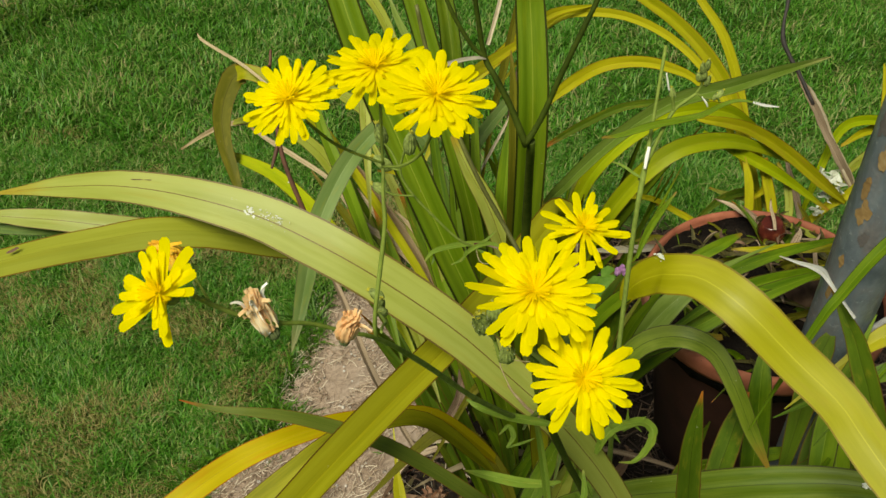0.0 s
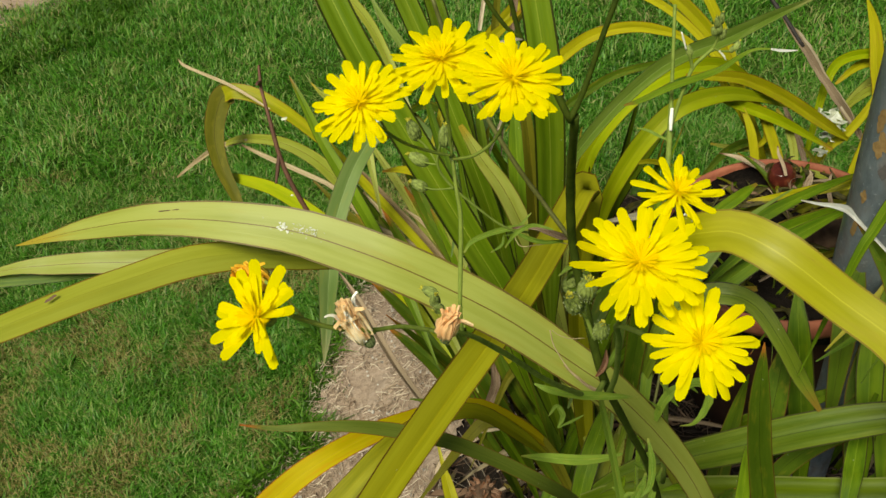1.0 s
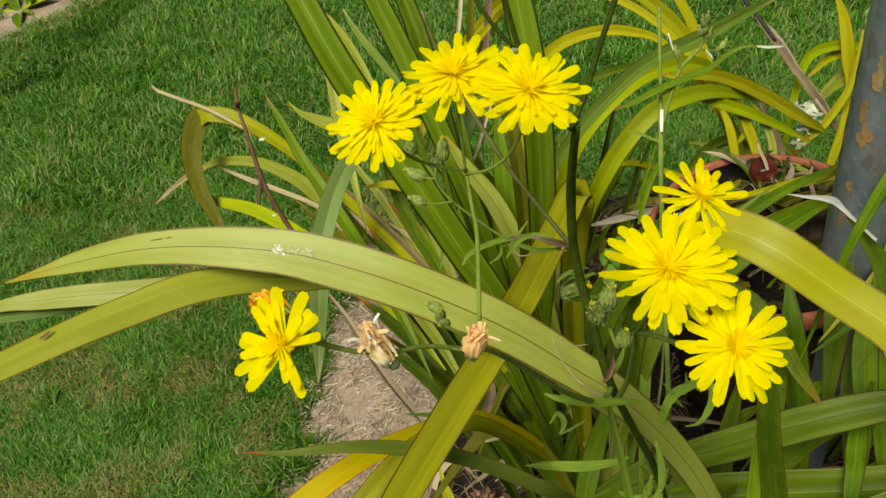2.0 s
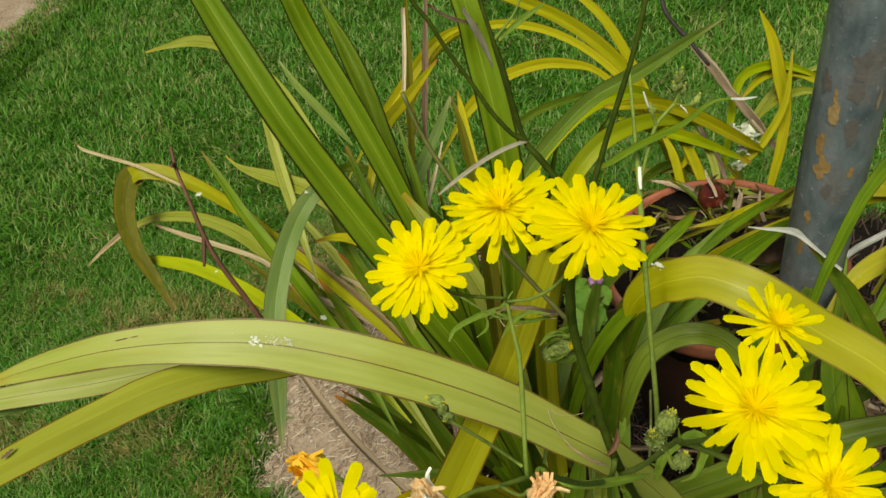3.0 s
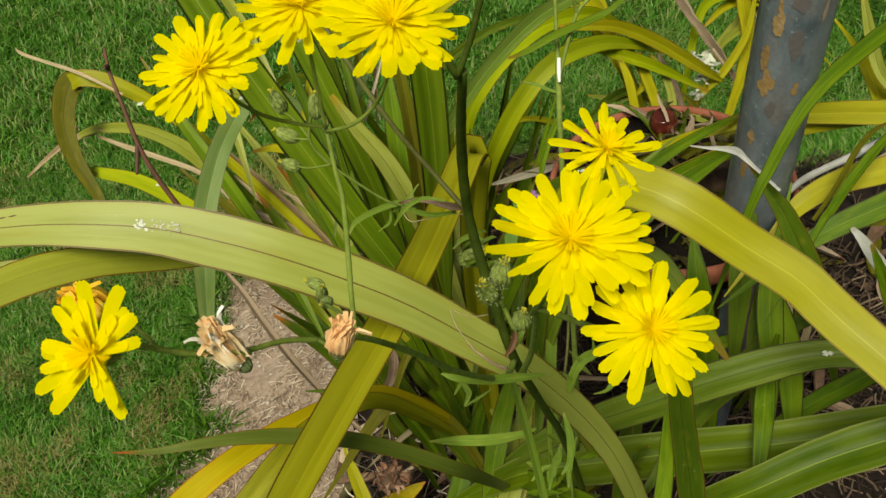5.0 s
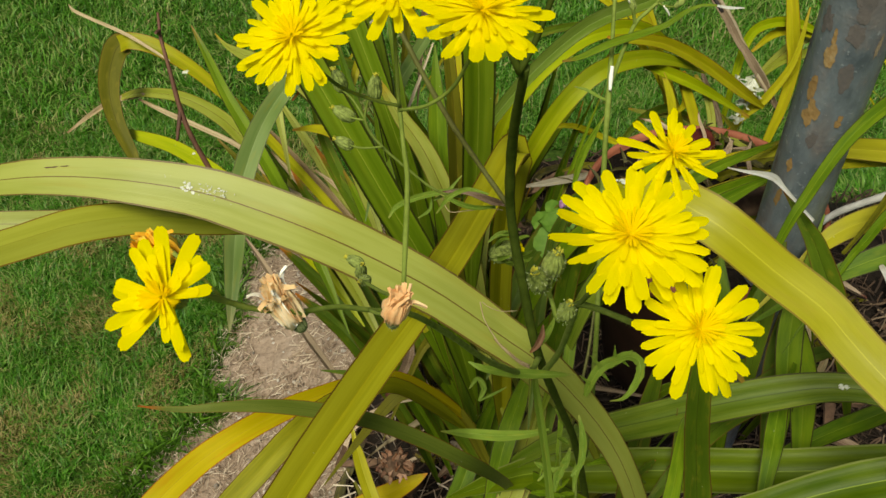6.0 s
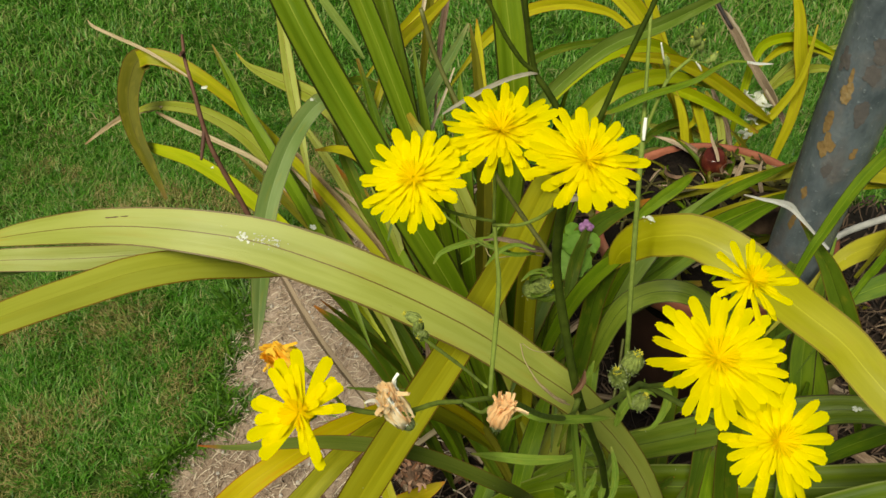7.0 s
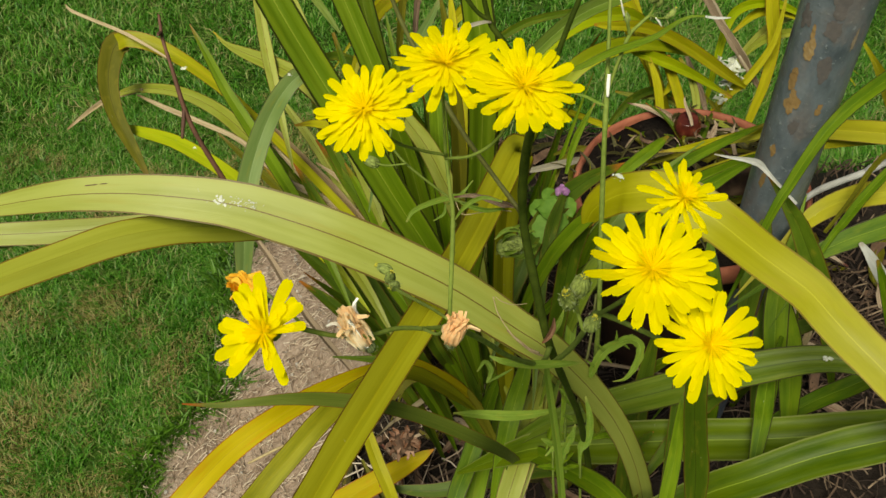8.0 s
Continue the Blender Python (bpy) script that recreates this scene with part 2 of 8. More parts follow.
WITHERED_GOLD = speckled("withered_gold_petal", [(0.3, (0.95, 0.52, 0.03)), (0.7, (0.99, 0.75, 0.12))], 300, 0.75, 0.4, 0.1, 0.38)
PAPPUS = speckled("white_pappus", [(0.3, (0.90, 0.86, 0.78)), (0.7, (0.94, 0.92, 0.86))], 300, 0.9, 0.3, 0.05, 0.15)
DROPPING = speckled("white_dropping", [(0.3, (0.36, 0.38, 0.26)), (0.6, (0.62, 0.63, 0.55))], 900, 0.7, 0.5, 0.3)
PURPLE = speckled("purple_petal", [(0.3, (0.42, 0.16, 0.45)), (0.7, (0.62, 0.34, 0.62))], 300, 0.6, 0.2, 0.3, 0.25)
NETTLE = speckled("nettle_leaf", [(0.3, (0.10, 0.22, 0.02)), (0.7, (0.20, 0.36, 0.05))], 200, 0.6, 0.5, 0.3, 0.2)
BULB = speckled("red_brown_bulb", [(0.35, (0.020, 0.005, 0.004)), (0.55, (0.085, 0.016, 0.010)), (0.75, (0.26, 0.09, 0.04))], 60, 0.22, 0.4, 0.5)
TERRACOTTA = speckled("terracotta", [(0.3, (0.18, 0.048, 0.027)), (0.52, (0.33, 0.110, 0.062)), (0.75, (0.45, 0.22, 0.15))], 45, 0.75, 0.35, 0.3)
# terracotta with the shade on the pot's wall put into its colour
SHADED_TERRACOTTA = speckled("shaded_terracotta", [(0.3, (0.022, 0.007, 0.005)), (0.6, (0.045, 0.014, 0.010)), (0.8, (0.08, 0.032, 0.022))], 45, 0.7, 0.35, 0.3)
# dark soil, with the shade of the leaves above added to its colour
SOIL = speckled("shade_darkened_soil", [(0.3, (0.007, 0.005, 0.004)), (0.55, (0.020, 0.014, 0.010)), (0.75, (0.055, 0.040, 0.028))], 60, 0.95, 1.0, 0.2, 0, 0.006)
POTTING = speckled("black_potting_soil", [(0.3, (0.004, 0.003, 0.0025)), (0.55, (0.011, 0.008, 0.006)), (0.78, (0.040, 0.029, 0.021))], 140, 0.95, 1.0, 0.1, 0, 0.006)
LITTER = speckled("dead_litter", [(0.3, (0.04, 0.022, 0.016)), (0.7, (0.22, 0.135, 0.085))], 90, 0.85, 0.6, 0.2)
SPENT_GREEN = speckled("dark_spent_cup", [(0.35, (0.050, 0.070, 0.022)), (0.65, (0.15, 0.18, 0.075))], 900, 0.8, 0.6, 0.2, 0, 0.0004)
HAIR = speckled("pale_hair", [(0.3, (0.16, 0.20, 0.08)), (0.7, (0.30, 0.34, 0.18))], 300, 0.7, 0.1, 0.2)
BUD_TIP = speckled("yellow_green_tip", [(0.3, (0.42, 0.42, 0.05)), (0.7, (0.70, 0.60, 0.08))], 900, 0.7, 0.3, 0.2)
GRASS = island_material("lawn_grass", [(0.20, (0.036, 0.130, 0.009)), (0.42, (0.078, 0.245, 0.017)), (0.62, (0.128, 0.330, 0.034)), (0.78, (0.24, 0.38, 0.08)), (0.94, (0.42, 0.36, 0.17))], 0.45, 0.45, 5.0)
THATCH = island_material("dry_thatch", [(0.25, (0.15, 0.13, 0.03)), (0.5, (0.25, 0.24, 0.06)), (0.8, (0.42, 0.34, 0.15))], 0.7, 0.3, 8.0)
LUSH = island_material("lush_grass", [(0.25, (0.035, 0.10, 0.006)), (0.8, (0.11, 0.24, 0.018))], 0.5, 0.35, 9.0)
PEBBLE = island_material("pebble", [(0.2, (0.16, 0.14, 0.12)), (0.5, (0.34, 0.29, 0.24)), (0.8, (0.50, 0.46, 0.42))], 0.9, 0.0, 8.0)
CHAFF = island_material("brown_litter", [(0.2, (0.012, 0.008, 0.006)), (0.5, (0.040, 0.024, 0.016)), (0.78, (0.08, 0.049, 0.031)), (0.96, (0.24, 0.175, 0.115))], 0.85, 0.05, 9.0)
STRAW = island_material("dry_clippings", [(0.2, (0.26, 0.185, 0.128)), (0.5, (0.43, 0.335, 0.250)), (0.8, (0.64, 0.55, 0.44))], 0.8, 0.1, 6.0)


def ground_material():
    m, n, l, b = material("turf_soil", 0.95, 0.15)
    obj = n.new("ShaderNodeTexCoord").outputs["Object"]
    fine, slow = noise_node(n, l, 120, 5, obj), noise_node(n, l, 2.2, 4, obj)
    turf = ramp_node(n, l, fine, [(0.3, (0.020, 0.048, 0.006)), (0.6, (0.046, 0.092, 0.011)), (0.8, (0.09, 0.11, 0.026))])
    dry = ramp_node(n, l, fine, [(0.3, (0.045, 0.070, 0.012)), (0.7, (0.10, 0.115, 0.034))])
    l.new(mix_node(n, l, math_node(n, l, "MULTIPLY", math_node(n, l, "SUBTRACT", slow, 0.5), 3.0, True), turf, dry), b.inputs["Base Color"])
    bump_node(n, l, b, fine, 0.8, 0.01)
    return m


def bare_material(name, a, c, d):
    m, n, l, b = material(name, 0.95, 0.15)
    obj = n.new("ShaderNodeTexCoord").outputs["Object"]
    fine, slow = noise_node(n, l, 160, 6, obj), noise_node(n, l, 14, 4, obj)
    f = math_node(n, l, "ADD", math_node(n, l, "MULTIPLY", fine, 0.5), math_node(n, l, "MULTIPLY", slow, 0.5))
    l.new(ramp_node(n, l, f, [(0.32, a), (0.5, c), (0.68, d)]), b.inputs["Base Color"])
    bump_node(n, l, b, f, 0.9, 0.008)
    return m


TURF = ground_material()
BARE = bare_material("dry_bare_ground", (0.185, 0.130, 0.094), (0.315, 0.237, 0.180), (0.44, 0.350, 0.285))


def pole_material():
    m, n, l, b = material("weathered_blue_grey_paint", 0.45, 0.45)
    obj = n.new("ShaderNodeTexCoord").outputs["Object"]
    stretch = n.new("ShaderNodeMapping")
    stretch.inputs["Scale"].default_value = (1, 1, 0.4)
    l.new(obj, stretch.inputs["Vector"])
    fine, mid, wide = noise_node(n, l, 260, 6, obj), noise_node(n, l, 75, 5, stretch.outputs[0]), noise_node(n, l, 30, 4, stretch.outputs[0])
    paint = ramp_node(n, l, mid, [(0.30, (0.070, 0.086, 0.106)), (0.5, (0.135, 0.160, 0.188)), (0.68, (0.215, 0.245, 0.275))])
    paint = mix_node(n, l, math_node(n, l, "MULTIPLY", math_node(n, l, "GREATER_THAN", fine, 0.64), 0.5), paint, (0.34, 0.37, 0.40))
    stain = math_node(n, l, "MULTIPLY", math_node(n, l, "SUBTRACT", math_node(n, l, "ADD", math_node(n, l, "MULTIPLY", mid, 0.4), math_node(n, l, "MULTIPLY", wide, 0.6)), 0.485), 10.0, True)
    col = mix_node(n, l, math_node(n, l, "MULTIPLY", stain, 0.60), paint, ramp_node(n, l, fine, [(0.35, (0.075, 0.050, 0.045)), (0.65, (0.155, 0.105, 0.085))]))
    l.new(col, b.inputs["Base Color"])
    l.new(math_node(n, l, "ADD", math_node(n, l, "MULTIPLY", stain, 0.35), 0.38), b.inputs["Roughness"])
    bump_node(n, l, b, math_node(n, l, "ADD", fine, mid), 0.45, 0.0009)
    return m


POLE = pole_material()
BROWN_STAIN = speckled("brown_stain", [(0.3, (0.095, 0.090, 0.095)), (0.55, (0.135, 0.118, 0.115)), (0.75, (0.19, 0.175, 0.175))], 240, 0.85, 0.4, 0.2)
PALE_RUST = speckled("pale_rust", [(0.3, (0.20, 0.15, 0.10)), (0.7, (0.34, 0.28, 0.20))], 260, 0.9, 0.5, 0.2)
RUST = speckled("orange_rust", [(0.3, (0.22, 0.125, 0.045)), (0.55, (0.34, 0.215, 0.09)), (0.75, (0.42, 0.31, 0.17))], 260, 0.9, 0.6, 0.2)


# ---- building blocks ----
def part(name, bm, mat, parent=None, label=""):
    me = bpy.data.meshes.new(name)
    bm.to_mesh(me)
    bm.free()
    me.materials.append(mat)
    ob = new(name, me)
    ob.parent = parent
    if label:
        ob["label"] = label
    return ob


def thing(name, at, label, category, group="", kind=""):
    ob = new(name)
    ob.location = at
    ob.empty_display_size = 0.05
    bpy.context.view_layer.update()
    return tagged(ob, label, category, group, kind)


def glide(points, count):
    """Points on a smooth curve through the given ones (all columns)."""
    p = np.array(points, float)
    p = np.vstack([2 * p[0] - p[1], p, 2 * p[-1] - p[-2]])
    spans = len(p) - 3
    out = []
    for i in range(count + 1):
        s = i * spans / count
        k = min(int(s), spans - 1)
        f = s - k
        a, b, c, d = p[k : k + 4]
        out.append(0.5 * (2 * b + (c - a) * f + (2 * a - 5 * b + 4 * c - d) * f * f + (3 * b - a - 3 * c + d) * f**3))
    return np.array(out)


def ribbon_mesh(points, facing, fold, ragged=0.0, thick=0.0006, cells=6, seed=0, start=0.0, pleat=0.0):
    """A strap with a keel: rows across it, a closed thin body, u across and v along."""
    rnd = random.Random(seed)
    cells = 14 if pleat else cells
    count = max(10, min(44, 4 * (len(points) - 1)))
    rows = glide(points, count)
    rows[:, 3] = np.maximum(rows[:, 3], 0.0006)
    bm = bmesh.new()
    uv = bm.loops.layers.uv.new("UVMap")
    n0 = Vector(facing).normalized()
    top, low = [], []
    wob = rnd.random() * 9
    lean = rnd.uniform(-0.5, 0.5)
    for i, r in enumerate(rows):
        c = Vector(r[:3])
        t = Vector(rows[min(i + 1, count)][:3] - rows[max(i - 1, 0)][:3]).normalized()
        side = t.cross(n0)
        side = side.normalized() if side.length > 0.05 else t.orthogonal().normalized()
        up = side.cross(t).normalized()
        if up.dot(n0) < 0:
            up = -up
        a, b = [], []
        for j in range(cells + 1):
            s = j / cells * 2 - 1
            w = r[3] / 2 * (1 + ragged * noise.noise((i * 0.7, j * 3.1, wob)))
            lift = fold * r[3] * (abs(s) - 0.5) + 0.012 * r[3] * math.sin(i * 0.55 + wob + 2 * s) + pleat * r[3] * math.cos(s * math.pi * 3.5)
            p = c + side * (s * w) + up * lift
            th = thick * (1.3 - abs(s))
            a.append(bm.verts.new(p + up * th / 2))
            b.append(bm.verts.new(p - up * th / 2))
        top.append(a)
        low.append(b)

    def quad(vs, us):
        f = bm.faces.new(vs)
        f.smooth = True
        for loop, q in zip(f.loops, us):
            loop[uv].uv = q

    for i in range(count):
        v0, v1 = start + (1 - start) * i / count, start + (1 - start) * (i + 1) / count
        for j in range(cells):
            u0, u1 = j / cells, (j + 1) / cells
            quad((top[i][j], top[i][j + 1], top[i + 1][j + 1], top[i + 1][j]), ((u0, v0), (u1, v0), (u1, v1), (u0, v1)))
            quad((low[i][j], low[i + 1][j], low[i + 1][j + 1], low[i][j + 1]), ((u0, v0), (u0, v1), (u1, v1), (u1, v0)))
        for j, e in ((0, 0.0), (cells, 1.0)):
            quad((top[i][j], top[i + 1][j], low[i + 1][j], low[i][j]), ((e, v0), (e, v1), (e, v1), (e, v0)))
    # crisp margins, and a crisp keel where the leaf is folded
    crisp = (0, cells // 2, cells) if abs(fold) > 0.14 else (0, cells)
    for i in range(count):
        for row in (top, low):
            for j in crisp:
                bm.edges.get((row[i][j], row[i + 1][j])).smooth = False
    bmesh.ops.recalc_face_normals(bm, faces=bm.faces)
    return bm


SEED = [0]


def leaf(parent, style, points, facing, fold=0.1, label="", name="leaf", ragged=0.02, grow=True, pleat=0.0):
    SEED[0] += 1
    pleat = pleat or (0.020 if style == "blade" else 0.0)
    # the tip is the narrow end: v counts from it
    if points[-1][3] < points[0][3]:
        points = points[::-1]
    points = [tuple(p) for p in points]
    blunt = points[0][3] > 0.004
    if blunt and grow:
        a, b = Vector(points[0][:3]), Vector(points[1][:3])
        out = a + (a - b).normalized() * 0.05
        points = [(out.x, out.y, out.z - 0.01, 0.001)] + points
    if points[-1][3] > 0.004 and grow:
        a, b = Vector(points[-1][:3]), Vector(points[-2][:3])
        out = a + (a - b).normalized() * 0.06
        points = points + [(out.x, out.y, out.z - 0.03, points[-1][3] * 0.12)]
    o = parent.matrix_world.translation
    bm = ribbon_mesh([(p[0] - o.x, p[1] - o.y, p[2] - o.z, p[3]) for p in points], facing, fold, ragged, seed=SEED[0], start=0.2 if blunt else 0.0, pleat=pleat)
    return part(name, bm, LEAF[style], parent, label)


def tube_mesh(points, sides=10, bumps=0.0, count=None, hairy=False):
    rows = glide(points, count or max(6, 5 * (len(points) - 1)))
    bm = bmesh.new()
    rings = []
    ref = Vector((0.31, 0.77, 0.2)).normalized()
    for i, r in enumerate(rows):
        t = Vector(rows[min(i + 1, len(rows) - 1)][:3] - rows[max(i - 1, 0)][:3]).normalized()
        a = t.cross(ref).normalized()
        b = t.cross(a)
        rad = max(r[3], 0.0002) * (1 + bumps * noise.noise((i * 0.8, r[0] * 90, r[2] * 90)))
        rings.append([bm.verts.new(Vector(r[:3]) + (a * math.cos(k * math.tau / sides) + b * math.sin(k * math.tau / sides)) * rad) for k in range(sides)])
    for p, q in zip(rings, rings[1:]):
        for k in range(sides):
            bm.faces.new((p[k], p[(k + 1) % sides], q[(k + 1) % sides], q[k])).smooth = True
    bm.faces.new(rings[0][::-1])
    bm.faces.new(rings[-1])
    bmesh.ops.recalc_face_normals(bm, faces=bm.faces)
    if hairy:
        # short stiff hairs that stand off the stem
        q = random.Random(len(rows))
        for a, b in zip(rows, rows[1:]):
            pa, pb = Vector(a[:3]), Vector(b[:3])
            t = (pb - pa).normalized()
            for k in range(int((pb - pa).length / 0.0005)):
                f = q.random()
                rad = a[3] * (1 - f) + b[3] * f
                out = (t.orthogonal().normalized()).copy()
                out.rotate(Matrix.Rotation(q.uniform(0, math.tau), 3, t))
                at = pa.lerp(pb, f) + out * rad * 0.8
                tip = at + (out + t * q.uniform(-0.4, 0.6)) * q.uniform(0.0004, 0.0009)
                bm.faces.new((bm.verts.new(at - t * 0.00009), bm.verts.new(at + t * 0.00009), bm.verts.new(tip)))
    return bm


def stem(parent, name, mat, points, label="", bumps=0.12):
    o = parent.matrix_world.translation
    return part(name, tube_mesh([(p[0] - o.x, p[1] - o.y, p[2] - o.z, p[3]) for p in points], 10, bumps, hairy=mat in (STEM, MAIN_STEM)), mat, parent, label)


def turned(axis, at, spin=0.0):
    """A pose whose z runs along the axis."""
    q = Vector(axis).normalized().to_track_quat("Z", "Y")
    return Matrix.Translation(at) @ q.to_matrix().to_4x4() @ Matrix.Rotation(spin, 4, "Z")


def lathe(bm, profile, sides=14, ripple=0.0, ribs=0):
    rings = []
    for i, (r, z) in enumerate(profile):
        rings.append([bm.verts.new((math.cos(k * math.tau / sides) * r * (1 + ripple * math.cos(ribs * k * math.tau / sides)), math.sin(k * math.tau / sides) * r * (1 + ripple * math.cos(ribs * k * math.tau / sides)), z)) for k in range(sides)])
    for p, q in zip(rings, rings[1:]):
        for k in range(sides):
            bm.faces.new((p[k], p[(k + 1) % sides], q[(k + 1) % sides], q[k])).smooth = True
    bm.faces.new(rings[0][::-1])
    bm.faces.new(rings[-1])
    return bm


# ---- ground ----
def edge_x(y):
    """The lawn's edge against the planted bank."""
    return -0.312 + (0.45 if y < 0.8 else 0.28) * (y - 0.8) + 0.018 * math.sin(y * 17) + 0.012 * math.sin(y * 41 + 1) + 0.03 * noise.noise((y * 28, 3, 0))


def smooth(a, b, x):
    f = min(1, max(0, (x - a) / (b - a)))
    return f * f * (3 - 2 * f)


def bed_share(x, y):
    """1 on the planted bank, 0 on the lawn."""
    back = 1.10 + 0.03 * math.sin(x * 13) + 0.10 * smooth(0.02, 0.2, x)
    side = 0.74 - 0.26 * smooth(0.8, 1.0, y)
    return smooth(-0.05, 0.05, x - edge_x(min(y, 1.1))) * smooth(0.06, -0.06, y - back) * smooth(0.06, -0.06, x - side) * smooth(0.24, 0.36, y + 0.04 * math.sin(x * 11))


def ground_z(x, y):
    bank = 0.17 * smooth(-0.30, 0.08, x) * smooth(1.10, 0.80, y) * smooth(2.4, 1.2, x) * smooth(-1.6, -0.3, y)
    return bank + 0.008 * noise.noise((x * 3, y * 3, 0)) * (1 if abs(x) < 4 else 0)


def grid_sheet(xs, ys, zf):
    bm = bmesh.new()
    vs = [[bm.verts.new((x, y, zf(x, y))) for x in xs] for y in ys]
    for a, b in zip(vs, vs[1:]):
        for i in range(len(xs) - 1):
            bm.faces.new((a[i], a[i + 1], b[i + 1], b[i])).smooth = True
    return bm


XS = [-300, -60, -15, -5, -2.5] + [-1.6 + 0.05 * i for i in range(65)] + [2.5, 5, 15, 60, 300]
YS = [-300, -60, -15, -5, -2, -1] + [-0.4 + 0.05 * i for i in range(76)] + [4.5, 6, 10, 25, 80, 300]
tagged(part("ground", grid_sheet(XS, YS, ground_z), TURF), "mown green lawn with dry brown patches", "lawn", kind="structure")


def patch_sheet(inside, x0, x1, y0, y1, step, lift):
    bm = bmesh.new()
    made = {}

    def vert(i, j):
        if (i, j) not in made:
            x, y = x0 + i * step, y0 + j * step
            made[i, j] = bm.verts.new((x, y, ground_z(x, y) + lift + 0.004 * noise.noise((x * 30, y * 30, 5))))
        return made[i, j]

    for i in range(int((x1 - x0) / step)):
        for j in range(int((y1 - y0) / step)):
            if inside(x0 + (i + 0.5) * step, y0 + (j + 0.5) * step):
                bm.faces.new((vert(i, j), vert(i + 1, j), vert(i + 1, j + 1), vert(i, j + 1))).smooth = True
    return bm


def dry_strip(x, y):
    return bed_share(x, y) > 0.3 and x < max(edge_x(y) + 0.12, -0.165 + 0.08 * (y - 0.6)) + 0.16 * smooth(0.55, 0.95, y) + 0.04 * noise.noise((x * 9, y * 9, 3))


def bank_soil(x, y):
    return bed_share(x, y) > 0.3 and not dry_strip(x, y)


def corner_depth(x, y):
    """How far a place lies inside the sandy ground beyond the lawn."""
    return y - 2.15 - 0.95 * (x + 1.05) - 0.10 * noise.noise((x * 5, y * 5, 9)) - 1.5 * smooth(-0.75, -0.30, x) - 2.0 * smooth(-2.2, -2.9, x + 0.3 * noise.noise((0, y * 3, 2)))


def bare_corner(x, y):
    return 0 < corner_depth(x, y) < 1.1 + 0.4 * noise.noise((x * 2, y * 2, 6))


tagged(part("dry_ground", patch_sheet(dry_strip, -0.5, 0.3, 0.2, 1.2, 0.008, 0.009), BARE), "pale dry bare ground strewn with cut grass", "bare ground", kind="structure")
tagged(part("bank_soil", patch_sheet(lambda x, y: bed_share(x, y) > 0.3, -0.4, 1.5, 0.2, 1.2, 0.02, 0.002), SOIL), "dark crumbly soil, darkened further for the shade under the plants", "soil", kind="structure")
tagged(part("bare_patch", patch_sheet(bare_corner, -3.0, -0.3, 1.0, 4.4, 0.02, 0.004), BARE), "sandy bare patch in the lawn", "bare ground", kind="structure")


def grass_blades(count, y0, y1, x0, x1, tall, wide, seed, keep, mat, name, label):
    """Tapered bent blades, five points each, in one mesh."""
    r = np.random.default_rng(seed)
    n = count
    x, y = r.uniform(x0, x1, n), r.uniform(y0, y1, n)
    ok = np.array([keep(a, b) for a, b in zip(x, y)])
    x, y = x[ok], y[ok]
    n = len(x)
    z = np.array([ground_z(a, b) for a, b in zip(x, y)])
    clump = np.array([noise.noise((a * 14, b * 14, 2.0)) for a, b in zip(x, y)])
    h = tall * r.uniform(0.45, 1.15, n) * (1 + 0.5 * clump)
    w = wide * r.uniform(0.6, 1.3, n)
    flow = np.array([noise.noise((a * 5, b * 5, 7.0)) for a, b in zip(x, y)]) * 5.0
    yaw = flow + r.normal(0, 1.7, n)
    bend = r.uniform(0.25, 1.25, n)
    dx, dy = np.cos(yaw), np.sin(yaw)
    turn = yaw + math.pi / 2 + r.normal(0, 0.5, n)
    sx, sy = np.cos(turn) * w / 2, np.sin(turn) * w / 2
    verts = np.empty((n, 5, 3))
    for k, (f, lean, ww) in enumerate(((0.0, 0.0, 1.0), (0.0, 0.0, -1.0), (0.6, 0.35, 0.8), (0.6, 0.35, -0.8), (1.0, 1.0, 0.0))):
        verts[:, k, 0] = x + dx * h * bend * lean + sx * ww
        verts[:, k, 1] = y + dy * h * bend * lean + sy * ww
        verts[:, k, 2] = z - 0.003 + h * f * (1 - 0.3 * bend * lean)
    base = np.arange(n)[:, None] * 5
    tris = np.concatenate([base + k for k in ((0, 1, 3), (0, 3, 2), (2, 3, 4))], 1).reshape(-1)
    me = bpy.data.meshes.new(name)
    me.vertices.add(n * 5)
    me.vertices.foreach_set("co", verts.reshape(-1))
    me.loops.add(len(tris))
    me.loops.foreach_set("vertex_index", tris)
    me.polygons.add(len(tris) // 3)
    me.polygons.foreach_set("loop_start", np.arange(0, len(tris), 3))
    me.update()
    me.validate()
    me.materials.append(mat)
    return tagged(new(name, me), label, "grass", kind="stuff")


def on_lawn(x, y):
    return bed_share(x, y) < 0.34 + 0.7 * noise.noise((x * 22, y * 22, 4)) + 0.5 * noise.noise((x * 60, y * 60, 4)) and (not (bare_corner(x, y) and bare_corner(x + 0.05, y - 0.06)) or noise.noise((x * 9, y * 9, 1)) + 0.6 * noise.noise((x * 40, y * 40, 1)) > 0.30)


def dryness(x, y):
    """Above 0 where the lawn has browned, more of it close to the bank."""
    return noise.noise((x * 7, y * 7, 31)) + 0.6 * noise.noise((x * 19, y * 19, 33)) + 0.5 * noise.noise((x * 3, y * 3, 37)) + 0.02 - 0.35 * smooth(0.80, 1.3, y)


def green_lawn(x, y):
    return on_lawn(x, y) and noise.noise((x * 900, y * 900, 1)) > 0.7 * min(0.35, dryness(x, y)) - 0.08


